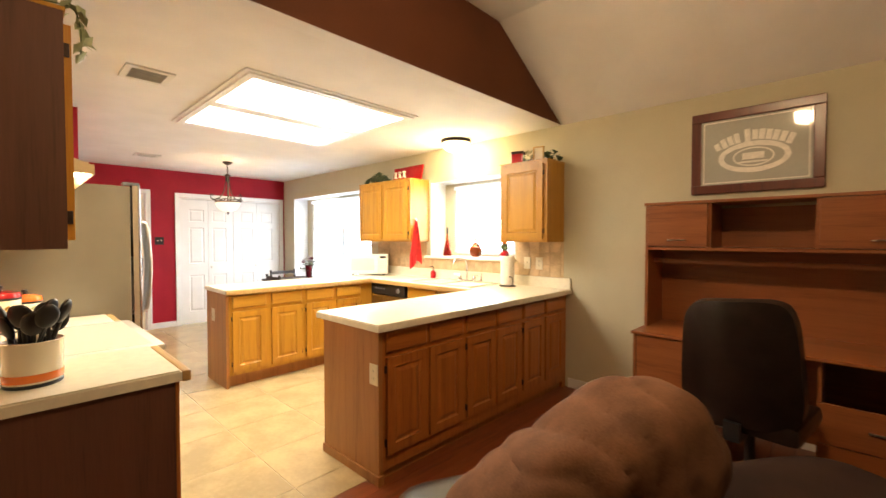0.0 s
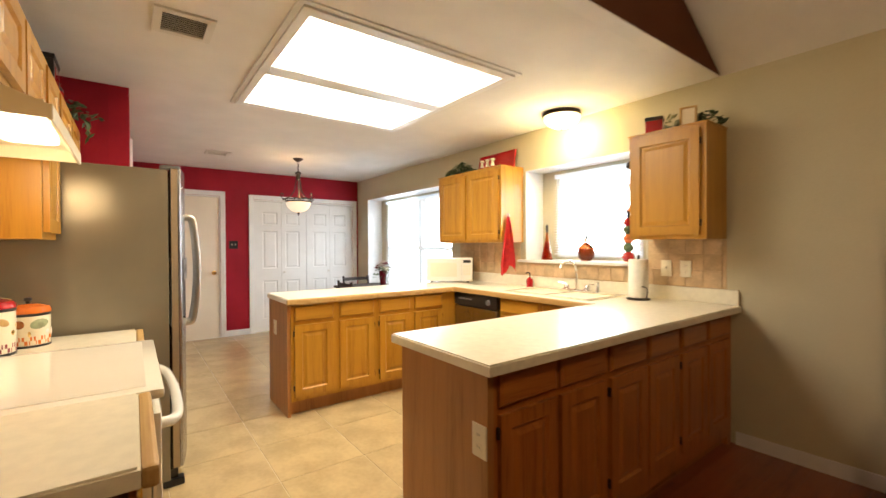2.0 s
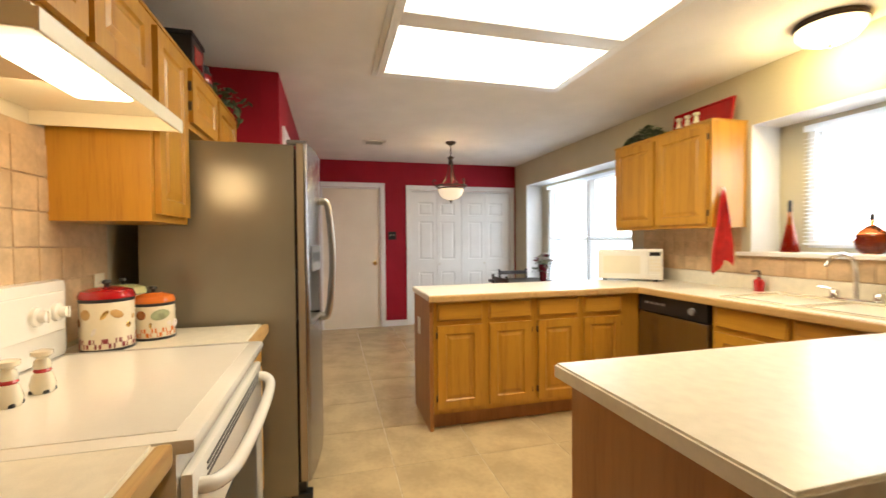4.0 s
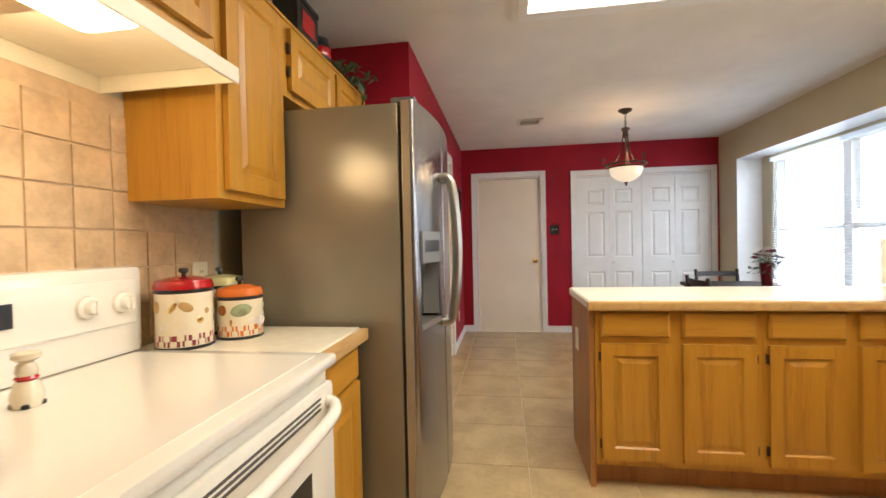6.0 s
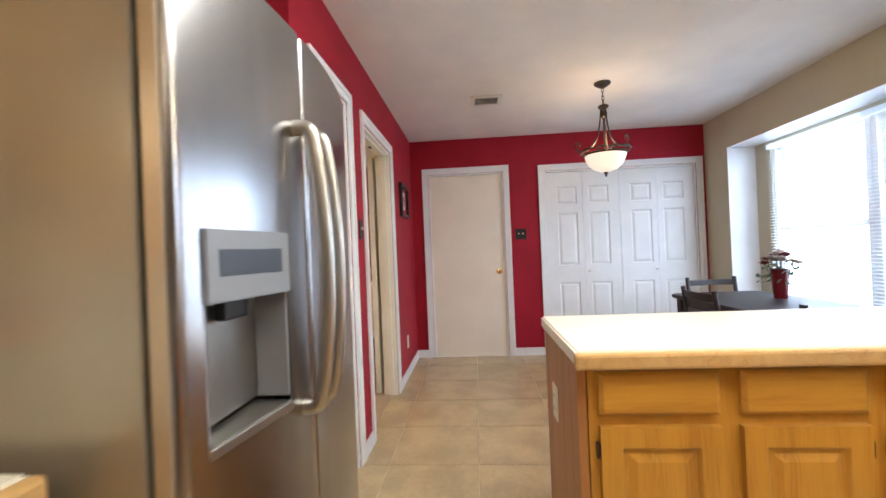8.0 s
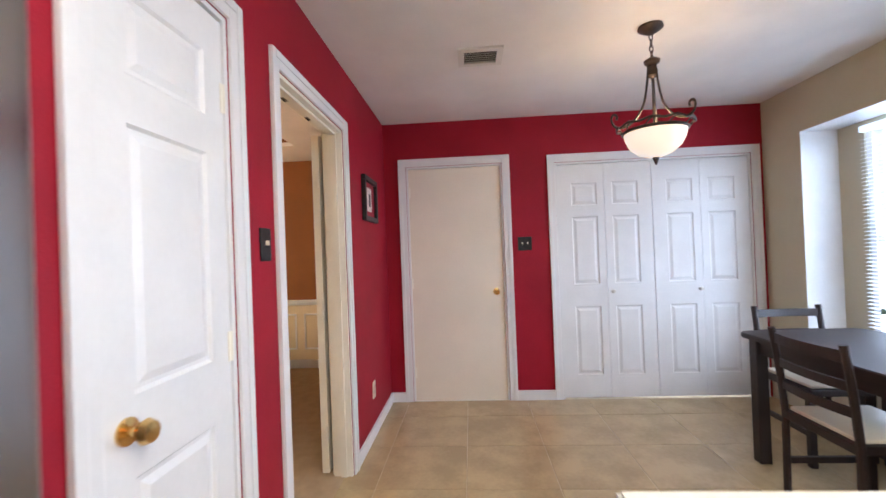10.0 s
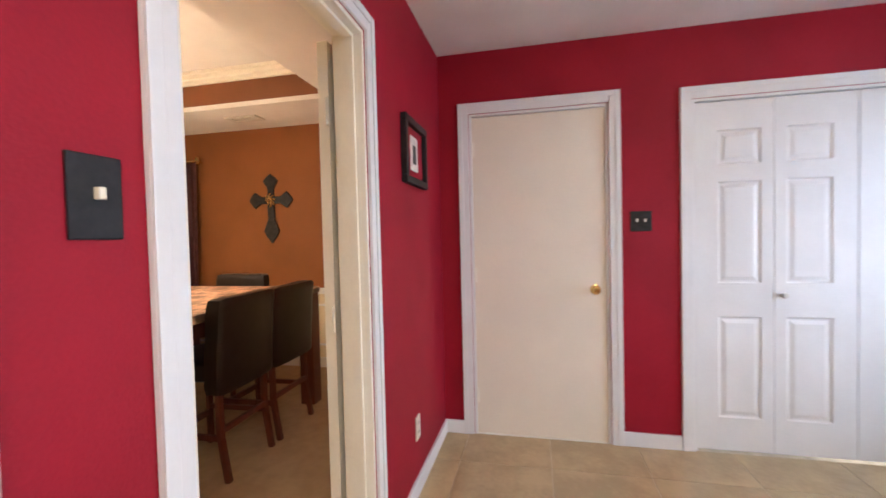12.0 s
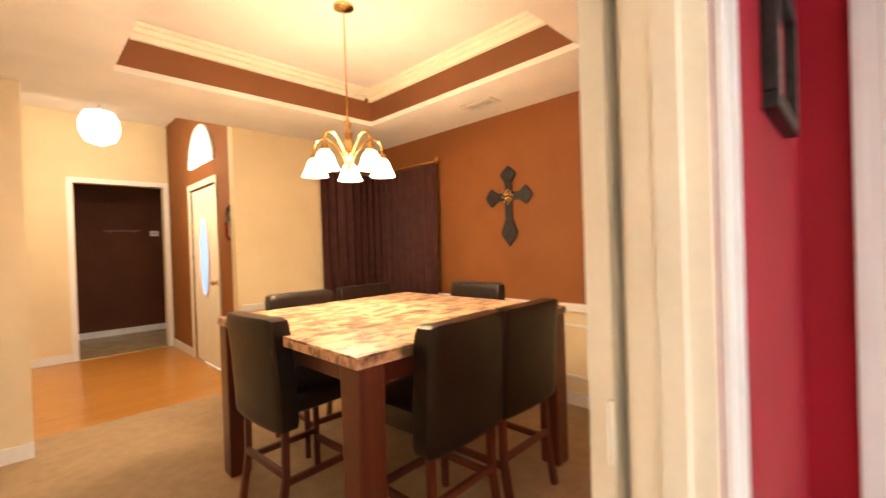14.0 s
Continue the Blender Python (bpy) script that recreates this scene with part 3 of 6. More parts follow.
knob(d, (0.06, 0, 0.93))
for z in (0.22, 0.98, 1.74):
    hinge(d, (w + 0.004, -0.004, z), 0.09, "trim_cream")

d = thing("door_3", (-6.206, 0.444, 0.01), "cream door folded back against the dining room wall", "door", 180)
part("leaf", panel_leaf(bmesh.new(), 0.81, 2.015, 0.042, [(0.10, 0.20, 0.35, 0.82), (0.46, 0.20, 0.71, 0.82), (0.10, 1.0, 0.35, 1.60), (0.46, 1.0, 0.71, 1.60)]), "trim_cream", d)
for z in (0.18, 0.92, 1.70):
    hinge(d, (-0.008, 0.0, z), 0.10, "trim_cream")

for x in (-5.62, -5.90):
    ct = thing("door_catch", (x, 0.505, 2.024), "small dark metal door catch under the frame head", "door catch", group="door catches")
    part("catch_plate", boxes((-0.022, -0.010, -0.003, 0.022, 0.010, 0.0)), "bronze", ct)
    part("roller", rod(bmesh.new(), (-0.010, 0, -0.006), (0.010, 0, -0.006), 0.005), "iron", ct)

d = thing("front_door", (-7.042, -5.105, 0.012), "cream front door with an oval glass light", "door", 90)
bm = boxes((0, 0, 0, 0.91, 0.044, 2.03), bevel=0.003)
part("leaf", bm, "trim_cream", d)
bm = bmesh.new()
bmesh.ops.create_circle(bm, cap_ends=True, segments=32, radius=1.0, matrix=Matrix.Translation((0.455, -0.008, 1.25)) @ Matrix.Rotation(radians(90), 4, "X") @ Matrix.Diagonal((0.15, 0.46, 1, 1)))
part("oval_light", bm, "blue_glass", d, "oval leaded glass, daylit blue")
ring = [(0.455 + 0.16 * math.cos(a * math.tau / 32), -0.008, 1.25 + 0.475 * math.sin(a * math.tau / 32)) for a in range(33)]
part("oval_frame", tube(ring, 0.014), "trim_cream", d, smooth=True)
knob(d, (0.85, 0, 0.95))
casing("trim_front_door", "y", -7.03, -5.12, -4.18, 2.06, 1, material="trim_cream", label="cream front door casing")
w4 = thing("window_arched", (-7.028, -4.62, 2.31), "arched window above the front door", "window", 90)
half = [(-0.42, 0), (0.42, 0)] + [(0.42 * math.cos(a * math.pi / 16), 0.42 * math.sin(a * math.pi / 16)) for a in range(1, 16)]
bm = bmesh.new()
f = bm.faces.new([bm.verts.new((x, -0.006, z)) for x, z in half])
part("pane", bm, "sky_card", w4)
part("window_frame", tube([(0.44 * math.cos(a * math.pi / 16), -0.01, 0.44 * math.sin(a * math.pi / 16)) for a in range(17)], 0.022), "white", w4, smooth=True)
for a in (45, 90, 135):
    part("muntin", rod(bmesh.new(), (0, -0.01, 0), (0.42 * math.cos(radians(a)), -0.01, 0.42 * math.sin(radians(a))), 0.010), "white", w4)

# ---------------------------------------------------------------- windows and blinds


def window(name, x0, x1, z0, z1, label, slat_z0):
    """Sash window at the outer wall with a lowered blind."""
    wdw = thing(name, (x0, 4.06, z0), label, "window")
    w, h = x1 - x0, z1 - z0
    t = 0.045
    part("window_frame", boxes((0, 0, 0, t, 0.07, h), (w - t, 0, 0, w, 0.07, h), (t, 0, 0, w - t, 0.07, t), (t, 0, h - t, w - t, 0.07, h)), "white", wdw)
    part("meeting_rail", boxes((t, 0.01, h * 0.5 - 0.02, w - t, 0.06, h * 0.5 + 0.02)), "white", wdw)
    for a, b in ((t, h * 0.5 - 0.02), (h * 0.5 + 0.02, h - t)):
        p = part("pane", boxes((t, 0.035, a, w - t, 0.039, b)), "pane", wdw)
        p.visible_shadow = False
    tagged(wdw, kind="structure")
    bl = thing("window_blind", (x0 + 0.004, 4.022, z0), "white slatted blind, lowered and open", "blind", group="window blinds")
    bw = w - 0.008
    part("headrail", boxes((0, -0.015, h - 0.045, bw, 0.018, h - 0.004), bevel=0.003), "slat", bl)
    n = int((h - 0.06 - slat_z0) / 0.026)
    for k in range(n):
        z = slat_z0 + 0.026 * k
        bm = bmesh.new()
        v = [bm.verts.new(c) for c in ((0, -0.011, z - 0.004), (bw, -0.011, z - 0.004), (bw, 0.001, z + 0.001), (0, 0.001, z + 0.001), (bw, 0.012, z + 0.003), (0, 0.012, z + 0.003))]
        bm.faces.new(v[:4]), bm.faces.new((v[3], v[2], v[4], v[5]))
        part("slat", bm, "slat", bl)
    part("bottom_rail", boxes((0, -0.012, slat_z0 - 0.03, bw, 0.012, slat_z0 - 0.016)), "slat", bl)


window("window_1", -6.80, -5.832, 0.50, 2.05, "white sash window in the breakfast bay", 0.05)
window("window_2", -5.828, -4.82, 0.50, 2.05, "white sash window in the breakfast bay", 0.05)
window("window_3", -3.31, -2.42, 1.20, 2.02, "white sash window over the sink", 0.05)
structure("window_sill_sink", boxes((-3.56, 3.735, 1.145, -2.24, 4.05, 1.172), bevel=0.005), "white", "white window sill shelf over the sink")
structure("window_sill_bay", boxes((-7.01, 3.74, 0.425, -4.70, 4.05, 0.452), bevel=0.005), "white", "white window sill of the breakfast bay")
structure("trim_recess", boxes((-7.01, 3.789, 0.452, -7.006, 4.05, 2.09), (-4.704, 3.789, 0.452, -4.70, 4.05, 2.09), (-7.006, 3.789, 2.086, -4.704, 4.05, 2.09), (-3.49, 3.789, 1.172, -3.486, 4.05, 2.06), (-2.254, 3.789, 1.172, -2.25, 4.05, 2.06), (-3.486, 3.789, 2.056, -2.254, 4.05, 2.06)), "white", "white painted window recesses")
structure("backdrop_outside", boxes((-12, 7.0, -1, 4, 7.05, 6)), "sky_card", "bright overcast daylight outside")
structure("ground", boxes((-400, -400, -0.40, 400, 400, -0.21)), "leaf", "lawn outside the house")

# ---------------------------------------------------------------- cabinets


def raised_door(w, h, t=0.02):
    bm = bmesh.new()
    panel_leaf(bm, w, h, t, [(0.055, 0.055, w - 0.055, h - 0.055)])
    return bm


def cabinet_door(parent, x, z, w, h, y=-0.021, wood="oak"):
    bm = raised_door(w, h)
    bmesh.ops.translate(bm, vec=(x, y, z), verts=bm.verts)
    return part("cabinet_door", bm, wood + "_v", parent)


def drawer_front(parent, x, z, w, h, y=-0.021, wood="oak"):
    bm = bmesh.new()
    v = box(bm, x, y + 0.008, z, x + w, y + 0.02, z + h)
    face = next(f for f in bm.faces if f.normal.y < -0.9)
    r = bmesh.ops.extrude_face_region(bm, geom=[face])
    bmesh.ops.delete(bm, geom=[face], context="FACES_ONLY")
    fr = [q for q in r["geom"] if isinstance(q, bmesh.types.BMVert)]
    bmesh.ops.translate(bm, vec=(0, -0.008, 0), verts=fr)
    for q in fr:
        q.co.x += 0.012 if q.co.x < x + w / 2 else -0.012
        q.co.z += 0.010 if q.co.z < z + h / 2 else -0.010
    return part("drawer_front", bm, wood + "_h", parent)


def little_hinge(parent, x, z, y=-0.012):
    return part("hinge", boxes((x - 0.006, y - 0.004, z, x + 0.005, y + 0.01, z + 0.042), bevel=0.002), "bronze", parent, "small antique brass hinge")


def base_cabinet(at, rz, w, fronts, depth=0.58, label="honey oak base cabinet with raised panel doors", toe=0.07, group="base cabinets", drawers=True, toe_z=0.115, wood="oak", top=0.872):
    """Local x along the front, +y into the cabinet; fronts: (x, width, hinge side)."""
    c = thing("base_cabinet", at, label, "cabinet", rz, group)
    part("body", boxes((0, 0, toe_z, w, depth, top)), wood + "_v", c)
    part("toe_kick", boxes((0, toe, 0, w, toe + 0.015, toe_z)), "oak_side", c, "dark recessed toe kick")
    for x, fw, side in fronts:
        if drawers:
            drawer_front(c, x, top - 0.137, fw, 0.118, wood=wood)
        cabinet_door(c, x, 0.150, fw, 0.555 if drawers else 0.70, wood=wood)
        hx = x + fw + 0.003 if side > 0 else x - 0.003
        for z in (0.20, 0.62):
            little_hinge(c, hx, z)
    return c


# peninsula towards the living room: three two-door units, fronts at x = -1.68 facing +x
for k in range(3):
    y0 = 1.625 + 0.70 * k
    base_cabinet((-1.69, y0, 0), 90, 0.70, [(0.030, 0.315, -1), (0.372, 0.315, 1)], depth=0.56, label="oak base cabinet with raised panel doors, red bounce light in its colour", toe=0.03, toe_z=0.06, wood="redlit_oak")
solid("filler_strip", boxes((-2.25, 3.725, 0.0, -1.69, YW - 0.002, 0.872)), "redlit_oak_v", "oak filler strip between cabinet and wall", "cabinet")
e = thing("end_panel", (-2.25, 1.595, 0), "oak end panel of the peninsula with base moulding", "cabinet")
part("panel", boxes((0, 0, 0.0, 0.575, 0.028, 0.872)), "oak_side", e)
part("base_moulding", boxes((-0.004, -0.012, 0.0, 0.587, 0.0, 0.055), (0.575, 0.0, 0, 0.587, 0.028, 0.055), bevel=0.003), "oak_side", e)
# peninsula towards the breakfast table, fronts at x = -3.86 facing +x
for k in range(2):
    y0 = 1.575 + 0.73 * k
    base_cabinet((-3.87, y0, 0), 90, 0.73, [(0.025, 0.312, -1), (0.390, 0.312, 1)], depth=0.50)
base_cabinet((-3.87, 3.035, 0), 90, 0.135, [], depth=0.50, label="oak corner filler cabinet")
e = thing("end_panel", (-4.37, 1.549, 0), "oak end panel with base moulding", "cabinet")
part("panel", boxes((0, 0, 0, 0.495, 0.024, 0.872)), "oak_side", e)
part("back_panel", boxes((-0.022, 0.0, 0, -0.001, 2.20, 0.872)), "oak_side", e)
# sink run, fronts at y = 3.18 facing -y
base_cabinet((-3.245, 3.19, 0), 0, 0.93, [(0.03, 0.42, -1), (0.48, 0.42, 1)], depth=0.59, label="honey oak sink base cabinet")
solid("corner_filler", boxes((-4.34, 3.19, 0.0, -3.872, 3.78, 0.872)), "oak_v", "oak blind corner cabinet", "cabinet")
dwr = thing("dishwasher", (-3.866, 3.185, 0), "stainless dishwasher with a black control panel", "dishwasher")
part("tub", boxes((0.008, 0.03, 0.02, 0.608, 0.58, 0.868)), "dark_plastic", dwr)
part("door_panel", boxes((0.010, -0.018, 0.11, 0.606, 0.03, 0.735), bevel=0.006), "steel", dwr, "brushed steel door")
part("control_panel", boxes((0.010, -0.024, 0.742, 0.606, 0.03, 0.862), bevel=0.008), "dark_plastic", dwr, "black control panel")
part("kick_plate", boxes((0.010, 0.05, 0.0, 0.606, 0.06, 0.10)), "dark_plastic", dwr)
for k in range(4):
    part("button", boxes((0.08 + 0.05 * k, -0.028, 0.80, 0.115 + 0.05 * k, -0.023, 0.815)), "grey_plastic", dwr)
bm = lathe([(0, 0), (0.026, 0), (0.022, 0.018), (0, 0.019)], 18)
bmesh.ops.transform(bm, matrix=Matrix.Translation((0.50, -0.023, 0.80)) @ Matrix.Rotation(radians(90), 4, "X"), verts=bm.verts)
part("dial", bm, "grey_plastic", dwr, smooth=True)

# stove run, fronts at y = 0.615 facing +y
base_cabinet((-1.60, 0.600, 0), 180, 0.47, [(0.03, 0.41, 1)], depth=0.595, top=0.862)
e = thing("end_panel", (-1.60, 0.0, 0), "oak end panel, darkened for shade", "cabinet")
part("panel", boxes((0.0, 0.0, 0, 0.02, 0.598, 0.862)), "oak_shaded", e)
part("corner_stile", boxes((0.0, 0.5985, 0.10, 0.02, 0.612, 0.862), bevel=0.003), "redlit_oak_v", e, "reddish oak corner stile")
part("base_moulding", boxes((0.0205, 0.0, 0.0, 0.030, 0.598, 0.055), bevel=0.003), "oak_shaded", e)
base_cabinet((-2.900, 0.600, 0), 180, 0.370, [(0.03, 0.310, -1)], depth=0.595, top=0.854)


def counter(name, outline, label, edge, z0=0.872, z1=0.912, sides=()):
    """Laminate slab from an outline; edge strips (x0, y0, x1, y1) are the oak or laminate nosing."""
    c = thing(name, (0, 0, 0), label, "countertop")
    bm = bmesh.new()
    f = bm.faces.new([bm.verts.new((x, y, z0)) for x, y in outline])
    r = bmesh.ops.extrude_face_region(bm, geom=[f])
    bmesh.ops.translate(bm, vec=(0, 0, z1 - z0), verts=[v for v in r["geom"] if isinstance(v, bmesh.types.BMVert)])
    bmesh.ops.recalc_face_normals(bm, faces=bm.faces)
    bmesh.ops.bevel(bm, geom=[q for q in bm.edges if all(v.co.z > z1 - 0.001 for v in q.verts)], offset=0.006, segments=2, affect="EDGES")
    part("slab", bm, "counter", c)
    for s in sides:
        part("edge_nosing", boxes((s[0], s[1], z0 - 0.006, s[2], s[3], z1 - 0.002), bevel=0.009), edge, c, "pale oak nosing" if edge == "oak_edge" else "")
    return c


c = counter("countertop", [(-1.628, 1.560), (-1.628, YW - 0.002), (-4.435, YW - 0.002), (-4.435, 1.543), (-3.845, 1.543), (-3.845, 3.150), (-2.285, 3.150), (-2.285, 1.560)], "cream laminate u-shaped countertop on oak cabinets", "oak_edge", sides=[(-3.845, 1.535, -3.818, 3.150), (-3.845, 3.125, -2.285, 3.150)])
part("backsplash_lip", boxes((-4.435, YW - 0.022, 0.912, -1.640, YW - 0.002, 1.012), bevel=0.004), "counter", c)
c = counter("countertop", [(-1.565, 0.002), (-1.565, 0.618), (-2.072, 0.618), (-2.072, 0.002)], "cream laminate countertop with an oak nosing", "oak_edge", z0=0.862, z1=0.902, sides=[(-2.072, 0.618, -1.565, 0.648)])
c = counter("countertop", [(-2.899, 0.002), (-2.899, 0.618), (-3.275, 0.618), (-3.275, 0.002)], "cream laminate countertop with an oak nosing", "oak_edge", z0=0.854, z1=0.894, sides=[(-3.275, 0.618, -2.899, 0.648)])


def wall_cabinet(at, rz, w, z0, z1, doors, depth=0.31, label="honey oak wall cabinet with raised panel doors"):
    c = thing("wall_cabinet", at, label, "cabinet", rz, "wall cabinets")
    part("body", boxes((0, 0, z0, w, depth, z1)), "oak_v", c)
    part("top_rail", boxes((-0.006, -0.006, z1, w + 0.006, depth, z1 + 0.012)), "oak_h", c)
    for x, dw, side in doors:
        cabinet_door(c, x, z0 + 0.028, dw, z1 - z0 - 0.056)
        hx = x + dw + 0.003 if side > 0 else x - 0.003
        for z in (z0 + 0.08, z1 - 0.13):
            little_hinge(c, hx, z)
    return c


wall_cabinet((-4.535, 3.475, 0), 0, 1.015, 1.345, 2.085, [(0.025, 0.465, -1), (0.525, 0.465, 1)])
wall_cabinet((-2.215, 3.475, 0), 0, 0.500, 1.350, 2.075, [(0.030, 0.435, 1)])
c = wall_cabinet((-1.589, 0.315, 0), 180, 0.510, 1.350, 2.090, [(0.03, 0.450, -1)])
# Added dark sheet that stands in for shade on this cabinet end.
part("end_veneer", boxes((-0.004, 0, 1.350, -0.0005, 0.31, 2.090)), "oak_shaded", c, "thin oak sheet on the cabinet end, darkened for shade")
wall_cabinet((-2.10, 0.315, 0), 180, 0.81, 1.78, 2.090, [(0.025, 0.365, -1), (0.420, 0.365, 1)])
wall_cabinet((-2.912, 0.315, 0), 180, 0.382, 1.350, 2.090, [(0.03, 0.322, 1)])
wall_cabinet((-3.300, 0.315, 0), 180, 0.96, 1.79, 2.090, [(0.035, 0.43, -1), (0.495, 0.43, 1)])

# ---------------------------------------------------------------- hood, range, fridge
hd = thing("range_hood", (-2.102, 0.0, 0), "almond range hood with its lamp on", "range hood", 180)
# local x runs to the far side, local -y to the room
bm = bmesh.new()
W = 0.738
shape = [(0, 1.78), (-0.20, 1.78), (-0.436, 1.692), (-0.436, 1.655), (0, 1.655)]
ends = [[bm.verts.new((x, y, z)) for y, z in shape] for x in (0, W)]
for i in range(5):
    if i != 3:
        bm.faces.new((ends[0][i], ends[0][(i + 1) % 5], ends[1][(i + 1) % 5], ends[1][i]))
bm.faces.new(ends[0]), bm.faces.new(ends[1])
bmesh.ops.recalc_face_normals(bm, faces=bm.faces)
bmesh.ops.solidify(bm, geom=bm.faces, thickness=0.006)
part("canopy", bm, "almond", hd)
part("filter", boxes((0.04, -0.26, 1.690, 0.40, -0.03, 1.698)), "nickel", hd, "aluminium grease filter")
part("inner_pan", boxes((0.01, -0.425, 1.700, W - 0.01, -0.01, 1.704)), "almond", hd)
part("lamp_lens", boxes((0.17, -0.41, 1.662, 0.46, -0.27, 1.699), bevel=0.018), "hood_lens", hd, "lit lamp lens", True)
part("lip", boxes((0, -0.443, 1.650, W, -0.434, 1.694), bevel=0.003), "almond", hd)

rg = thing("range", (-2.078, -0.018, -0.018), "white electric range with a smooth cooktop", "range", 180)
W = 0.818
part("body", boxes((0.004, -0.665, 0.03, W - 0.004, -0.03, 0.895)), "enamel", rg)
part("cooktop", boxes((0, -0.700, 0.886, W, -0.06, 0.918), bevel=0.013), "enamel", rg, smooth=True)
part("cooktop_glass", boxes((0.045, -0.655, 0.9165, W - 0.045, -0.10, 0.9195), bevel=0.001), "enamel", rg, "white glass cooktop")
part("oven_door", boxes((0.012, -0.692, 0.20, W - 0.012, -0.666, 0.845), bevel=0.012), "enamel", rg, smooth=True)
part("oven_window", boxes((0.16, -0.695, 0.36, W - 0.16, -0.691, 0.66)), "dark_plastic", rg, "dark oven window")
part("drawer", boxes((0.012, -0.685, 0.05, W - 0.012, -0.668, 0.185), bevel=0.008), "enamel", rg)
for k in range(3):
    part("vent_slot", boxes((0.10, -0.695, 0.792 + 0.013 * k, W - 0.10, -0.6915, 0.797 + 0.013 * k)), "slot", rg)
hp = smooth_curve([(0.05, -0.685, 0.80), (0.07, -0.72, 0.795), (0.16, -0.742, 0.79), (0.41, -0.750, 0.79), (W - 0.16, -0.742, 0.79), (W - 0.07, -0.72, 0.795), (W - 0.05, -0.685, 0.80)])
part("handle", tube(hp, 0.017, 10), "enamel", rg, "white curved oven handle", True)
part("backguard", boxes((0, -0.085, 0.915, W, -0.02, 1.172), bevel=0.022), "enamel", rg, smooth=True)
part("control_panel", boxes((0.03, -0.092, 1.005, W - 0.03, -0.083, 1.135), bevel=0.004), "enamel", rg)
part("clock_display", boxes((0.30, -0.096, 1.05, 0.47, -0.091, 1.105)), "dark_plastic", rg, "dark clock display")
for x in (0.08, 0.18, W - 0.18, W - 0.08):
    bm = lathe([(0, 0), (0.031, 0), (0.029, 0.012), (0.019, 0.016), (0.017, 0.034), (0, 0.036)], 20)
    box(bm, -0.004, -0.018, 0.034, 0.004, 0.018, 0.040)
    bmesh.ops.transform(bm, matrix=Matrix.Translation((x, -0.090, 1.07)) @ Matrix.Rotation(radians(90), 4, "X"), verts=bm.verts)
    part("control_knob", bm, "enamel", rg, "white round control knob", True)

fr = thing("refrigerator", (-3.318, 0.11, 0), "side-by-side stainless refrigerator with grey sides", "refrigerator", 180)
W = 0.905
part("cabinet_shell", boxes((0, -0.655, 0.035, W, 0, 1.735), bevel=0.006), "fridge_side", fr, "taupe textured side panels")
part("kick_grille", boxes((0.02, -0.69, 0.02, W - 0.02, -0.64, 0.09)), "dark_plastic", fr, "black kick grille")
part("foot", boxes((0.0, -0.72, 0.0, 0.06, -0.62, 0.04), bevel=0.006), "dark_plastic", fr)


def curved_door(x0, x1, z0, z1, hole=None):
    """A fridge door whose front bows outwards across the whole appliance."""
    bm = bmesh.new()
    n = 24
    roll = [s for d in (0.001, 0.003, 0.006, 0.010, 0.015, 0.022, 0.030) for s in (x0 + d, x1 - d)]
    xs = sorted({x0 + (x1 - x0) * i / n for i in range(n + 1)} | set(roll) | ({hole[0], hole[1]} if hole else set()))
    zs = [z0, z1] if not hole else [z0, hole[2], hole[3], z1]

    def front(x):
        u = (x - W / 2) / (W / 2)
        e = min(x - x0, x1 - x)
        return -0.712 - 0.050 * (1 - u * u) + (0.011 * (1 - math.sqrt(max(0.0, 1 - (1 - e / 0.014) ** 2))) if e < 0.014 else 0)
    for z_lo, z_hi in zip(zs, zs[1:]):
        for a, b in zip(xs, xs[1:]):
            if hole and z_lo == hole[2] and a >= hole[0] - 1e-6 and b <= hole[1] + 1e-6:
                continue
            v = [bm.verts.new(p) for p in ((a, front(a), z_lo), (b, front(b), z_lo), (b, front(b), z_hi), (a, front(a), z_hi))]
            bm.faces.new(v)
    for z in (z0, z1):
        bm.faces.new([bm.verts.new((x, front(x), z)) for x in xs] + [bm.verts.new((x1, -0.665, z)), bm.verts.new((x0, -0.665, z))])
    for x in (x0, x1):
        bm.faces.new([bm.verts.new(p) for p in ((x, front(x), z0), (x, -0.665, z0), (x, -0.665, z1), (x, front(x), z1))])
    bmesh.ops.remove_doubles(bm, verts=bm.verts, dist=0.0004)
    bmesh.ops.recalc_face_normals(bm, faces=bm.faces)
    return bm


H0, H1, HZ0, HZ1 = 0.050, 0.292, 0.865, 1.250
part("freezer_door", curved_door(0.002, 0.398, 0.10, 1.745, (H0, H1, HZ0, HZ1)), "steel", fr, "brushed steel freezer door", True)
part("fridge_door", curved_door(0.406, W - 0.002, 0.10, 1.745), "steel", fr, "brushed steel fridge door", True)


part("door_edge", boxes((-0.0025, -0.698, 0.104, 0.0015, -0.668, 1.741), bevel=0.001), "door_edge", fr, "warm beige edge of the freezer door")


def slanted(x0, y0, x1, y1, z0, z1, back=-0.67, bevel=0.003):
    """A block whose front runs from y0 to y1 to follow the bowed door."""
    bm = bmesh.new()
    lo, hi = [[bm.verts.new((x, y, z)) for x, y in ((x0, y0), (x1, y1), (x1, back), (x0, back))] for z in (z0, z1)]
    bm.faces.new(lo), bm.faces.new(hi)
    for i in range(4):
        bm.faces.new((lo[i], lo[(i + 1) % 4], hi[(i + 1) % 4], hi[i]))
    bmesh.ops.recalc_face_normals(bm, faces=bm.faces)
    bmesh.ops.bevel(bm, geom=bm.edges[:], offset=bevel, segments=2, affect="EDGES")
    return bm


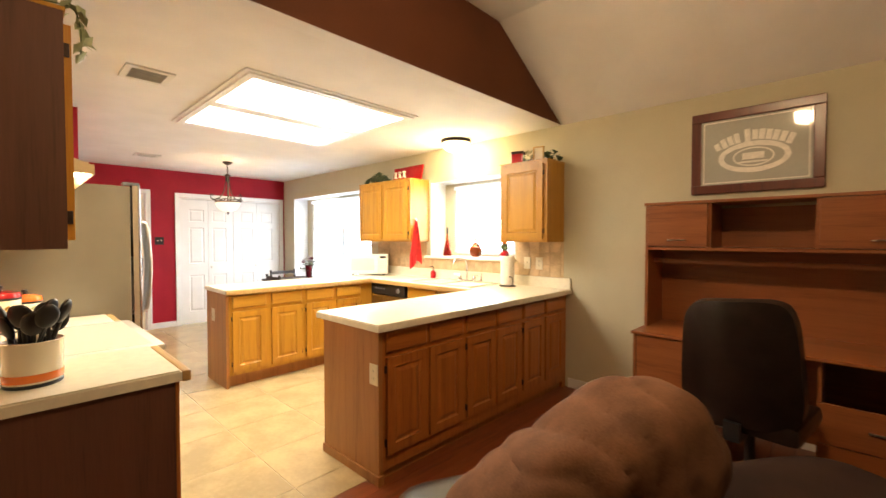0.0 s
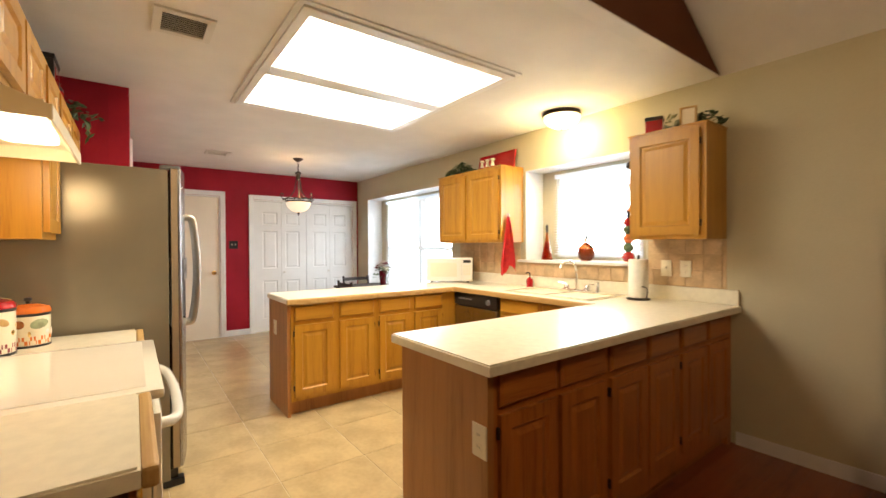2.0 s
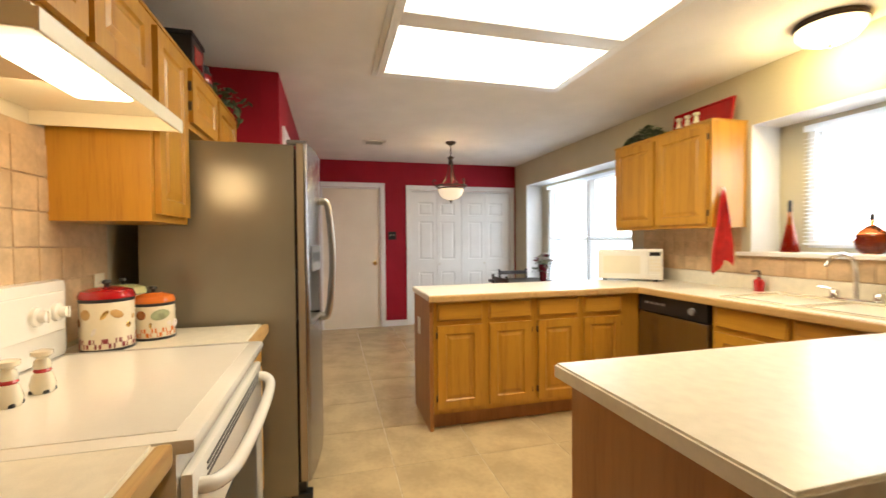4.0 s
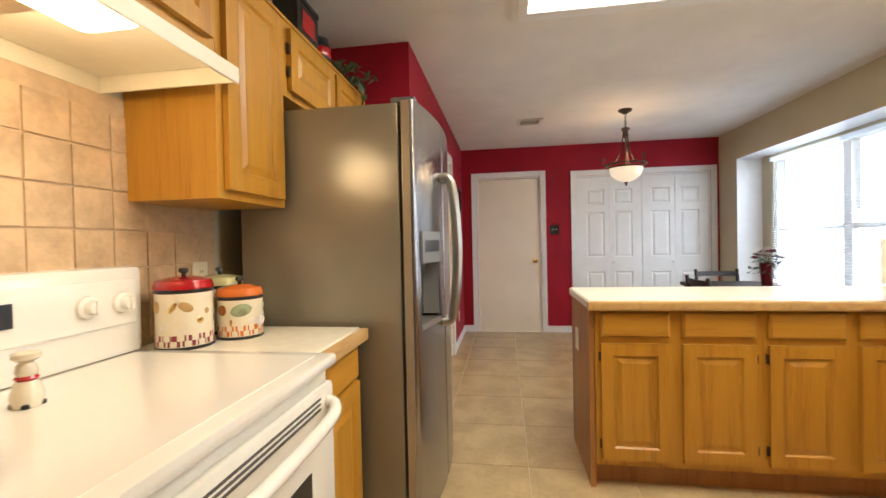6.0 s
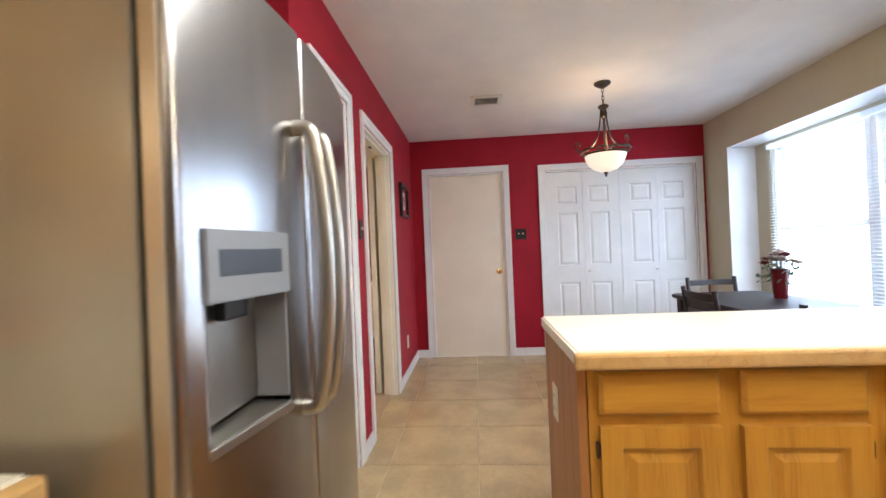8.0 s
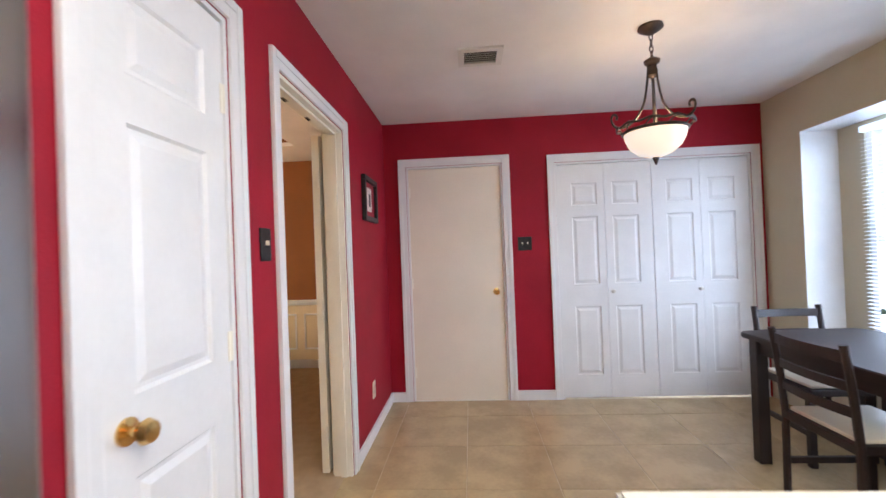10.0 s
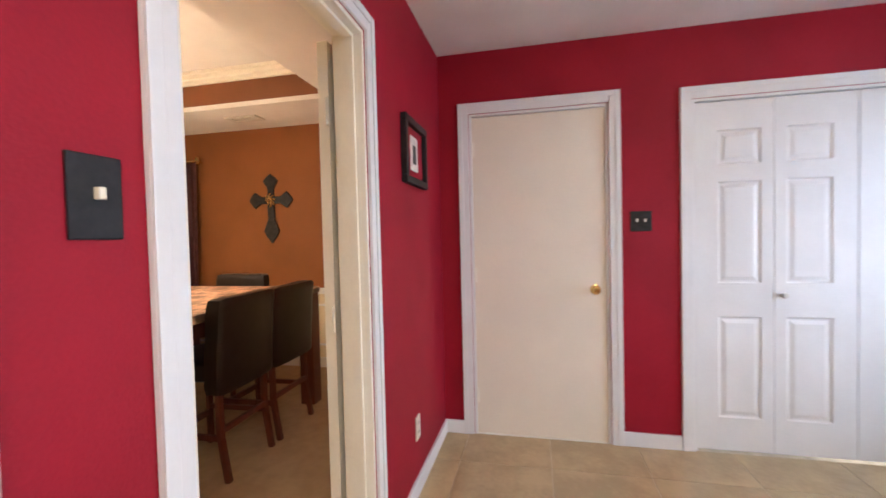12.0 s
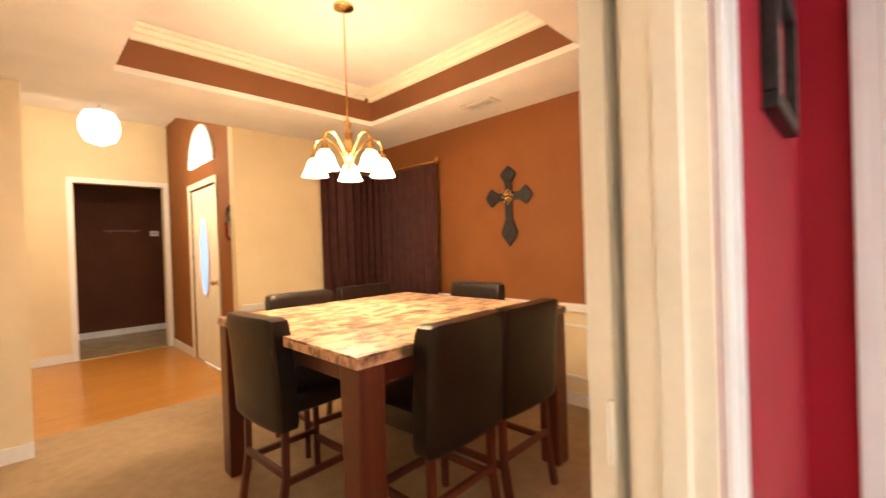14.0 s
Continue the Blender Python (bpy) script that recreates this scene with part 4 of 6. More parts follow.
ds = part("dispenser", slanted(H0, -0.730, H1, -0.764, 1.120, HZ1), "grey_plastic", fr, "grey ice and water dispenser")
for x, y in ((H0, -0.721), (H1 - 0.008, -0.753)):
    part("side_wall", boxes((x, y, HZ0 + 0.026, x + 0.008, -0.682, 1.119)), "grey_plastic", ds)
part("recess_back", boxes((H0, -0.680, HZ0 + 0.026, H1, -0.667, 1.119)), "bar_steel", ds, "brushed steel recess")
part("drip_tray", slanted(H0, -0.727, H1, -0.763, HZ0 - 0.010, HZ0 + 0.016, bevel=0.005), "bar_steel", ds, "steel drip tray")
part("display", slanted(H0 + 0.03, -0.7352, H1 - 0.03, -0.7608, 1.165, 1.215, -0.70, 0.001), "dark_plastic", ds, "dark display window")
part("spout", boxes((H0 + 0.08, -0.71, 1.08, H1 - 0.08, -0.685, 1.12), bevel=0.006), "dark_plastic", ds)
for x in (0.350, 0.428):
    pts = smooth_curve([(x, -0.745, 1.500), (x, -0.792, 1.497), (x, -0.808, 1.455), (x, -0.822, 1.32), (x, -0.828, 1.16), (x, -0.820, 1.00), (x, -0.805, 0.885), (x, -0.790, 0.845), (x, -0.745, 0.840)])
    bm = tube(pts, 0.019, 12)
    for v in bm.verts:
        v.co.x = x + (v.co.x - x) * 0.82
    part("handle", bm, "bar_steel", fr, "curved steel bar handle", True)
for x in (0.03, W - 0.09):
    part("hinge_cover", boxes((x, -0.715, 1.7455, x + 0.06, -0.62, 1.765), bevel=0.005), "grey_plastic", fr)

# ---------------------------------------------------------------- ceiling lights
lf = thing("ceiling_light", (-3.34, 1.943, HC), "large white framed fluorescent ceiling light, lit", "ceiling light")
a, b = 0.840, 0.722
EX, EY = 0.098, 0.078
part("frame", boxes((-a, -b, -0.009, a, -b + EY, 0), (-a, b - EY, -0.009, a, b, 0), (-a, -b + EY, -0.009, -a + EX, b - EY, 0), (a - EX, -b + EY, -0.009, a, b - EY, 0),
                    (-a + 0.03, -b + 0.03, -0.022, a - 0.03, -b + EY, -0.009), (-a + 0.03, b - EY, -0.022, a - 0.03, b - 0.03, -0.009), (-a + 0.03, -b + EY, -0.022, -a + EX, b - EY, -0.009), (a - EX, -b + EY, -0.022, a - 0.03, b - EY, -0.009)), "white", lf)
part("centre_bar", boxes((-0.092, -b + EY, -0.022, 0.045, b - EY, 0), bevel=0.004), "white", lf)
for x0, x1 in ((-a + EX, -0.092), (0.045, a - EX)):
    part("diffuser", boxes((x0, -b + EY, -0.016, x1, b - EY, -0.011)), "tube", lf, "glowing white diffuser panel")

sk = thing("flush_light", (-2.87, 3.56, HC), "dark bronze flush ceiling light with a frosted bowl, lit", "ceiling light")
part("rim", lathe([(0.0, 0), (0.158, 0), (0.162, -0.020), (0.154, -0.032), (0.14, -0.032), (0.0, -0.030)], 36), "bronze", sk, "dark bronze rim", True)
bw = part("bowl", lathe([(0.150, -0.032), (0.146, -0.062), (0.118, -0.098), (0.065, -0.122), (0, -0.128)], 36), "bowl", sk, "frosted glass bowl", True)
part("finial", lathe([(0, -0.15), (0.010, -0.145), (0.013, -0.135), (0.006, -0.128), (0, -0.128)], 14), "bronze", sk, smooth=True)

pd = thing("pendant_light", (-6.016, 2.318, HC), "bronze scroll pendant light with an alabaster bowl", "pendant light")
part("canopy", lathe([(0, 0), (0.068, 0), (0.070, -0.012), (0.040, -0.030), (0.014, -0.042), (0, -0.042)], 28), "bronze", pd, smooth=True)
for k in range(4):
    ring = [(0.010 * math.cos(t * math.tau / 12) if k % 2 else 0, 0 if k % 2 else 0.010 * math.cos(t * math.tau / 12), -0.055 - 0.030 * k + 0.020 * math.sin(t * math.tau / 12)) for t in range(13)]
    part("chain_link", tube(ring, 0.0032, 6), "bronze", pd)
part("hub", lathe([(0, -0.155), (0.018, -0.160), (0.045, -0.175), (0.040, -0.190), (0.018, -0.20), (0.030, -0.225), (0.028, -0.25), (0.012, -0.265), (0, -0.27)], 24), "bronze", pd, smooth=True)
part("stem", rod(bmesh.new(), (0, 0, -0.26), (0, 0, -0.56), 0.007), "bronze", pd)
for k in range(3):
    a = radians(30 + 120 * k)
    ca, sa = math.cos(a), math.sin(a)
    pts = smooth_curve([(r * ca, r * sa, z) for r, z in ((0.022, -0.20), (0.035, -0.30), (0.060, -0.40), (0.115, -0.475), (0.175, -0.505), (0.225, -0.500), (0.245, -0.465), (0.232, -0.440), (0.212, -0.448), (0.214, -0.466))])
    part("scroll_arm", tube(pts, 0.0065, 8), "bronze", pd, "curling bronze arm", True)
ring = [(0.172 * math.cos(t * math.tau / 40), 0.172 * math.sin(t * math.tau / 40), -0.535) for t in range(41)]
part("bowl_ring", tube(ring, 0.008, 8), "bronze", pd, smooth=True)
pd.scale = (0.9, 0.9, 1.035)
ring = [(0.205 * math.cos(t * math.tau / 40), 0.205 * math.sin(t * math.tau / 40), -0.507 + 0.006 * math.sin(t * math.tau / 4)) for t in range(41)]
part("outer_ring", tube(ring, 0.006, 8), "bronze", pd, smooth=True)
for k in range(9):
    a = k * math.tau / 9
    part("twisted_wire", tube(smooth_curve([(0.172 * math.cos(a), 0.172 * math.sin(a), -0.532), (0.186 * math.cos(a + 0.2), 0.186 * math.sin(a + 0.2), -0.505), (0.205 * math.cos(a + 0.42), 0.205 * math.sin(a + 0.42), -0.512)], 4), 0.004, 6), "bronze", pd, smooth=True)
part("bowl", lathe([(0.168, -0.540), (0.162, -0.570), (0.138, -0.612), (0.092, -0.645), (0.040, -0.662), (0, -0.665), (0, -0.659), (0.04, -0.656), (0.090, -0.639), (0.133, -0.608), (0.156, -0.570), (0.162, -0.540)], 36), "pendant_bowl", pd, "glowing alabaster bowl", True)
part("finial", lathe([(0, -0.706), (0.006, -0.699), (0.014, -0.681), (0.020, -0.667), (0, -0.663)], 14), "bronze", pd, smooth=True)


def vent(at, w, h, rz=0, n=9):
    v = thing("ceiling_vent", at, "white metal ceiling air vent", "air vent", rz, "ceiling vents")
    t = 0.035
    part("frame", boxes((-w / 2, -h / 2, -0.012, w / 2, -h / 2 + t, 0), (-w / 2, h / 2 - t, -0.012, w / 2, h / 2, 0), (-w / 2, -h / 2 + t, -0.012, -w / 2 + t, h / 2 - t, 0), (w / 2 - t, -h / 2 + t, -0.012, w / 2, h / 2 - t, 0)), "vent", v)
    part("backing", boxes((-w / 2 + t, -h / 2 + t, -0.002, w / 2 - t, h / 2 - t, -0.0005)), "slot", v)
    for k in range(n):
        y = -h / 2 + t + (h - 2 * t) * (k + 0.5) / n
        bm = bmesh.new()
        box(bm, -w / 2 + t, -0.008, -0.001, w / 2 - t, 0.008, 0.001)
        bmesh.ops.transform(bm, matrix=Matrix.Translation((0, y, -0.006)) @ Matrix.Rotation(radians(38), 4, "X"), verts=bm.verts)
        part("slat", bm, "vent", v)


vent((-3.08, 0.825, HC), 0.26, 0.27, 90)
vent((-6.215, 1.43, HC), 0.26, 0.22, 90, 6)
vent((-8.22, -1.45, HC), 0.32, 0.16, 90, 6)

# ---------------------------------------------------------------- kitchen things
sink = thing("sink", (-2.80, 3.46, 0.912), "cream double-bowl drop-in sink", "sink")
part("rim", boxes((-0.42, -0.25, 0, 0.42, -0.215, 0.010), (-0.42, 0.16, 0, 0.42, 0.25, 0.010), (-0.42, -0.215, 0, -0.385, 0.16, 0.010), (0.385, -0.215, 0, 0.42, 0.16, 0.010), (-0.02, -0.215, 0, 0.02, 0.16, 0.008)), "ivory", sink)
for x in (-0.2025, 0.2025):
    part("bowl", boxes((x - 0.18, -0.213, 0.0005, x + 0.18, 0.158, 0.003)), "almond", sink)
fc = thing("faucet", (-2.80, 3.665, 0.922), "chrome gooseneck kitchen faucet with two lever handles", "faucet")
part("deck_plate", boxes((-0.13, -0.028, 0, 0.13, 0.028, 0.014), bevel=0.006), "chrome", fc, smooth=True)
part("spout", tube(smooth_curve([(0, 0, 0.01), (0, 0, 0.14), (0, -0.02, 0.215), (0, -0.09, 0.255), (-0.01, -0.17, 0.24), (-0.015, -0.205, 0.195)]), 0.012, 12, 0.8), "chrome", fc, smooth=True)
for x in (-0.10, 0.10):
    part("handle_base", lathe([(0, 0.012), (0.024, 0.012), (0.020, 0.045), (0.012, 0.055), (0, 0.056)], 16, (x, 0, 0)), "chrome", fc, smooth=True)
    part("lever", tube([(x, 0, 0.05), (x * 1.3, -0.012, 0.062), (x * 1.75, -0.02, 0.066)], 0.006), "chrome", fc, smooth=True)
part("side_spray", lathe([(0, 0), (0.018, 0), (0.016, 0.02), (0.011, 0.05), (0.015, 0.085), (0, 0.09)], 14, (0.20, 0.0, 0)), "chrome", fc, smooth=True)

sp = thing("soap_bottle", (-3.36, 3.70, 0.912), "small red glass soap dispenser with a dark pump", "soap dispenser")
part("bottle", lathe([(0, 0), (0.032, 0), (0.034, 0.06), (0.028, 0.078), (0.012, 0.085), (0.012, 0.095), (0, 0.095)], 20), "red_gloss", sp, smooth=True)
part("pump", tube(smooth_curve([(0, 0, 0.09), (0, 0, 0.13), (-0.01, -0.01, 0.137), (-0.035, -0.02, 0.130)], 4), 0.006), "bronze", sp, smooth=True)

pt = thing("paper_towel_holder", (-2.22, 3.60, 0.912), "white paper towel roll on a dark metal stand", "paper towels")
part("base", lathe([(0, 0), (0.080, 0), (0.080, 0.008), (0, 0.012)], 24), "bronze", pt, smooth=True)
part("roll", lathe([(0.020, 0.016), (0.066, 0.016), (0.068, 0.02), (0.068, 0.290), (0.065, 0.295), (0.020, 0.295)], 32), "paper", pt, "white paper roll", True)
part("post", rod(bmesh.new(), (0, 0, 0.01), (0, 0, 0.325), 0.008), "bronze", pt)
part("side_arm", tube(smooth_curve([(0.075, -0.03, 0.01), (0.082, -0.03, 0.05), (0.078, -0.03, 0.09), (0.05, -0.05, 0.10)], 4), 0.004), "bronze", pt)

mw = thing("microwave", (-4.235, 3.385, 0.912), "white countertop microwave oven", "microwave", 47)
part("case", boxes((-0.255, 0, 0.012, 0.255, 0.30, 0.270), bevel=0.008), "enamel", mw, smooth=True)
part("door", boxes((-0.250, -0.022, 0.018, 0.135, 0.0, 0.264), bevel=0.006), "enamel", mw)
part("door_window", boxes((-0.205, -0.0245, 0.065, 0.085, -0.021, 0.215)), "almond", mw, "pale mesh door window")
part("control_panel", boxes((0.139, -0.020, 0.018, 0.250, 0.0, 0.264), bevel=0.004), "enamel", mw)
part("display", boxes((0.155, -0.0225, 0.215, 0.235, -0.019, 0.245)), "dark_plastic", mw, "dark clock display")
for k in range(12):
    x, z = 0.156 + 0.028 * (k % 3), 0.085 + 0.028 * (k // 3)
    part("key", boxes((x, -0.0215, z, x + 0.022, -0.019, z + 0.020)), "almond", mw)
part("door_button", boxes((0.160, -0.024, 0.032, 0.232, -0.019, 0.060), bevel=0.003), "enamel", mw)
for x in (-0.2, 0.2):
    for y in (0.04, 0.26):
        part("foot", boxes((x - 0.015, y - 0.015, 0, x + 0.015, y + 0.015, 0.013)), "dark_plastic", mw)

# red towel on the side of the wall cabinet
tw = thing("hand_towel", (-3.512, 3.555, 1.60), "scarlet hand towel hanging from a hook", "towel")
bm = bmesh.new()
rows = []
for i in range(15):
    u = i / 14
    width = 0.012 + 0.098 * min(1, u * 1.25) ** 0.9
    rows.append([bm.verts.new((0.012 + 0.016 * math.sin(j * 1.9 + 1.2 * u) * min(1, 3 * u) + 0.02 * u, width * (j / 8 - 0.5) * 2 - 0.03 * u, -0.53 * u - 0.05 * u * math.sin(j * 0.8 + 0.6))) for j in range(9)])
for p, q in zip(rows, rows[1:]):
    for j in range(8):
        bm.faces.new((p[j], p[j + 1], q[j + 1], q[j]))
bmesh.ops.solidify(bm, geom=bm.faces, thickness=0.006)
part("cloth", bm, "red_cloth", tw, smooth=True)
part("hook", tube(smooth_curve([(-0.005, 0, 0.02), (0.012, 0, 0.02), (0.020, 0, 0.0), (0.012, 0, -0.012)], 4), 0.003), "nickel", tw)

# bottles on the window sill
bt = thing("cone_bottle", (-3.30, 3.885, 1.172), "tall conical bottle of amber liquid with a dark stopper", "bottle")
part("body", lathe([(0, 0), (0.052, 0), (0.055, 0.012), (0.030, 0.14), (0.012, 0.235), (0.010, 0.27), (0, 0.272)], 24), "amber", bt, smooth=True)
part("contents", lathe([(0, 0.006), (0.044, 0.006), (0.046, 0.012), (0.026, 0.13), (0.014, 0.18), (0, 0.18)], 20), "red_gloss", bt, "preserved peppers inside", True)
part("stopper", lathe([(0, 0.268), (0.012, 0.268), (0.013, 0.33), (0.008, 0.345), (0, 0.346)], 14), "dark_plastic", bt, smooth=True)
bt = thing("round_bottle", (-2.86, 3.885, 1.172), "round flat bottle of amber preserves", "bottle")
bm = lathe([(0, 0), (0.045, 0), (0.075, 0.03), (0.085, 0.075), (0.075, 0.12), (0.040, 0.150), (0.014, 0.165), (0.013, 0.195), (0, 0.196)], 28)
bmesh.ops.scale(bm, vec=(1, 0.5, 1), verts=bm.verts)
part("body", bm, "amber", bt, smooth=True)
bm = lathe([(0, 0.008), (0.040, 0.008), (0.066, 0.03), (0.074, 0.075), (0.064, 0.112), (0, 0.116)], 24)
bmesh.ops.scale(bm, vec=(1, 0.45, 1), verts=bm.verts)
part("contents", bm, "preserve", bt, "amber brown preserves inside", True)
part("stopper", lathe([(0, 0.19), (0.014, 0.19), (0.014, 0.225), (0, 0.228)], 14), "dark_plastic", bt, smooth=True)
bt = thing("stacked_bottle", (-2.46, 3.885, 1.172), "stacked-globe glass bottle of red and green preserves", "bottle")
z = 0.0
for k, (r, m_) in enumerate(((0.050, "red_gloss"), (0.045, "leaf"), (0.045, "orange_gloss"), (0.042, "leaf"), (0.040, "red_gloss"))):
    part("globe", lathe([(0, z), (r * 0.55, z + 0.003), (r * 0.95, z + r * 0.5), (r, z + r * 0.85), (r * 0.9, z + r * 1.25), (r * 0.5, z + r * 1.65), (0, z + r * 1.7)], 18), m_, bt, smooth=True)
    z += r * 1.62
part("stopper", lathe([(0, z - 0.003), (0.013, z - 0.003), (0.011, z + 0.05), (0.015, z + 0.055), (0.013, z + 0.075), (0, z + 0.078)], 14), "dark_plastic", bt, smooth=True)
hg = thing("hanging_ornament", (-2.31, 3.72, 2.02), "string of hanging painted pots beside the window", "ornament")
part("cord", rod(bmesh.new(), (0, 0, 0.02), (0, 0, -0.50), 0.003, seg=6), "bronze", hg)
for k, (zz, m_) in enumerate(((-0.10, "iron"), (-0.27, "petal"), (-0.42, "orange_gloss"))):
    bm = lathe([(0, -0.036), (0.022, -0.034), (0.030, 0.0), (0.026, 0.032), (0.029, 0.037), (0.022, 0.036), (0, 0.03)], 18)
    bmesh.ops.transform(bm, matrix=Matrix.Translation((-0.02, 0, zz)) @ Matrix.Rotation(radians(-65 + 50 * k), 4, "Y"), verts=bm.verts)
    part("pot", bm, m_, hg, smooth=True)
part("nail", boxes((-0.004, -0.002, 0.015, 0.004, 0.067, 0.023)), "nickel", hg)


def canister(at, r, h, lid, label, check):
    c = thing("canister", at, label, "canister", random.uniform(0, 360), "kitchen canisters")
    part("body", lathe([(0, 0), (r * 0.98, 0), (r, 0.006), (r, h - 0.01), (r * 0.98, h), (0, h)], 36), "ivory", c, smooth=True)
    part("foot_ring", lathe([(r * 1.005, 0.0), (r * 1.02, 0.004), (r * 1.005, 0.010)], 36), "dark_plastic", c, smooth=True)
    part("rim_ring", lathe([(r * 1.0, h - 0.012), (r * 1.02, h - 0.006), (r * 1.0, h)], 36), "dark_plastic", c, smooth=True)
    n = 26
    bm = bmesh.new()
    for j in range(2):
        for k in range(n):
            if (k + j) % 2:
                continue
            a0, a1 = k * math.tau / n, (k + 1) * math.tau / n
            z0, z1 = 0.012 + 0.017 * j, 0.029 + 0.017 * j
            bm.faces.new([bm.verts.new((r * 1.004 * math.cos(a), r * 1.004 * math.sin(a), zz)) for a, zz in ((a0, z0), (a1, z0), (a1, z1), (a0, z1))])
    part("check_border", bm, check, c, "painted check border")
    part("lid", lathe([(0, h), (r * 1.03, h), (r * 1.04, h + 0.008), (r * 0.95, h + 0.026), (r * 0.5, h + 0.036), (0.0, h + 0.038)], 36), lid, c, "glossy enamel lid", True)
    part("lid_knob", lathe([(0, h + 0.036), (0.007, h + 0.036), (0.007, h + 0.046), (0.015, h + 0.052), (0.012, h + 0.062), (0, h + 0.064)], 16), "dark_plastic", c, smooth=True)
    for k in range(15):
        a = k * 0.419 + random.uniform(-0.1, 0.1)
        z, s = h * random.uniform(0.38, 0.72), random.uniform(0.009, 0.021)
        bm = bmesh.new()
        bmesh.ops.create_uvsphere(bm, u_segments=10, v_segments=6, radius=1.0)
        bmesh.ops.transform(bm, matrix=Matrix.Rotation(a, 4, "Z") @ Matrix.Translation((r * 1.0, 0, z)) @ Matrix.Rotation(random.uniform(-0.6, 0.6), 4, "X") @ Matrix.Diagonal((0.0012, s * random.choice((0.4, 1.0, 1.6)), s, 1)), verts=bm.verts)
        part("painted_motif", bm, random.choice(("brass", "oak_edge", "petal", "preserve", "leaf_pale")), c, "small painted kitchen motif", True)


random.seed(11)
canister((-2.962, 0.150, 0.894), 0.081, 0.183, "red_gloss", "ivory canister with a glossy red lid and check border", "petal_red")
canister((-3.105, 0.244, 0.894), 0.073, 0.143, "orange_gloss", "ivory canister with a glossy orange lid and check border", "orange_gloss")
canister((-3.190, 0.105, 0.894), 0.078, 0.172, "green_gloss", "ivory canister with a pale green lid", "green_gloss")

ck = thing("utensil_crock", (-1.765, 0.235, 0.902), "ivory crock with an orange band full of black utensils", "utensil crock")
part("crock", lathe([(0, 0), (0.070, 0), (0.075, 0.008), (0.078, 0.135), (0.082, 0.145), (0.076, 0.147), (0.070, 0.135), (0.066, 0.02), (0, 0.016)], 32), "ivory", ck, smooth=True)
part("band", lathe([(0.0765, 0.018), (0.0772, 0.020), (0.0776, 0.042), (0.0768, 0.044)], 32), "orange_gloss", ck, "orange painted band", True)
part("base_band", lathe([(0.0735, 0.0), (0.0762, 0.003), (0.0765, 0.010), (0.0755, 0.012)], 32), "dark_plastic", ck, smooth=True)
for k in range(14):
    a = k * 2.39
    r0, r1, hh = 0.022, 0.045 + 0.065 * random.random(), 0.165 + 0.06 * random.random()
    ca, sa = math.cos(a), math.sin(a)
    u = part("utensil", tube([(r0 * ca, r0 * sa, 0.03), (0.05 * ca, 0.05 * sa, 0.14), (r1 * ca, r1 * sa, hh)], 0.007), "dark_plastic", ck, "black nylon utensil handle", True)
    bm = bmesh.new()
    bmesh.ops.create_uvsphere(bm, u_segments=14, v_segments=9, radius=1.0)
    bmesh.ops.transform(bm, matrix=Matrix.Translation((r1 * 1.12 * ca, r1 * 1.12 * sa, hh + 0.028)) @ Matrix.Rotation(a, 4, "Z") @ Matrix.Rotation(radians(20), 4, "Y") @ Matrix.Diagonal((0.013, 0.031, 0.042, 1)), verts=bm.verts)
    part("utensil_head", bm, "almond" if k == 4 else "dark_plastic", u, "", True)

for x, y in ((-2.455, 0.235), (-2.365, 0.22)):
    sh = thing("chef_shaker", (x, y, 0.9015), "small ceramic cook-shaped salt shaker", "salt shaker", group="shakers on the range")
    part("body", lathe([(0, 0), (0.022, 0), (0.026, 0.02), (0.020, 0.045), (0.013, 0.055), (0.018, 0.066), (0.016, 0.080), (0.010, 0.086), (0.022, 0.094), (0.022, 0.104), (0, 0.110)], 18), "ivory", sh, smooth=True)
    part("shoes", boxes((-0.02, -0.02, 0, -0.003, 0.02, 0.010), (0.003, -0.02, 0, 0.02, 0.02, 0.010), bevel=0.003), "dark_plastic", sh)
    part("scarf", lathe([(0.015, 0.050), (0.019, 0.056), (0.015, 0.062)], 16), "red_gloss", sh, smooth=True)

ph = thing("pot_holder", (-1.80, 0.02, 1.17), "red quilted pot holder hanging on the wall", "pot holder")
part("pad", boxes((-0.09, 0.0, -0.09, 0.09, 0.016, 0.14), bevel=0.007), "red_cloth", ph, smooth=True)
part("loop", tube([(0, 0.006, 0.13), (0.012, 0.006, 0.16), (0, 0.006, 0.175), (-0.012, 0.006, 0.16), (0, 0.006, 0.13)], 0.003), "red_cloth", ph)


def leaf_clump(name, at, spread, n, material, label, seed, droop=0.02, size=0.03, strand=()):
    """Trailing foliage: a low basket, stems and many small folded leaves."""
    random.seed(seed)
    p = thing(name, at, label, "plant")
    part("basket", lathe([(0, 0), (spread[0] * 0.22, 0), (spread[0] * 0.28, 0.03), (0, 0.03)], 18), "bronze", p, smooth=True)
    stems, leaves = bmesh.new(), bmesh.new()
    for k in range(n):
        a = random.uniform(0, math.tau)
        r = random.random() ** 0.5
        x, y = r * spread[0] * math.cos(a), r * spread[1] * math.sin(a)
        z = 0.025 + spread[2] * (1 - r * r) * random.uniform(0.4, 1.0) + random.uniform(0, 0.03) - droop * r
        z = max(z, 0.012)
        if k % 4 == 0:
            rod(stems, (x * 0.15, y * 0.15, 0.02), (x, y, z), 0.0015, seg=4)
        m = Matrix.Translation((x, y, z)) @ Euler((random.uniform(-0.7, 0.7), random.uniform(-0.7, 0.7), random.uniform(0, 6.28))).to_matrix().to_4x4()
        s = size * random.uniform(0.7, 1.3)
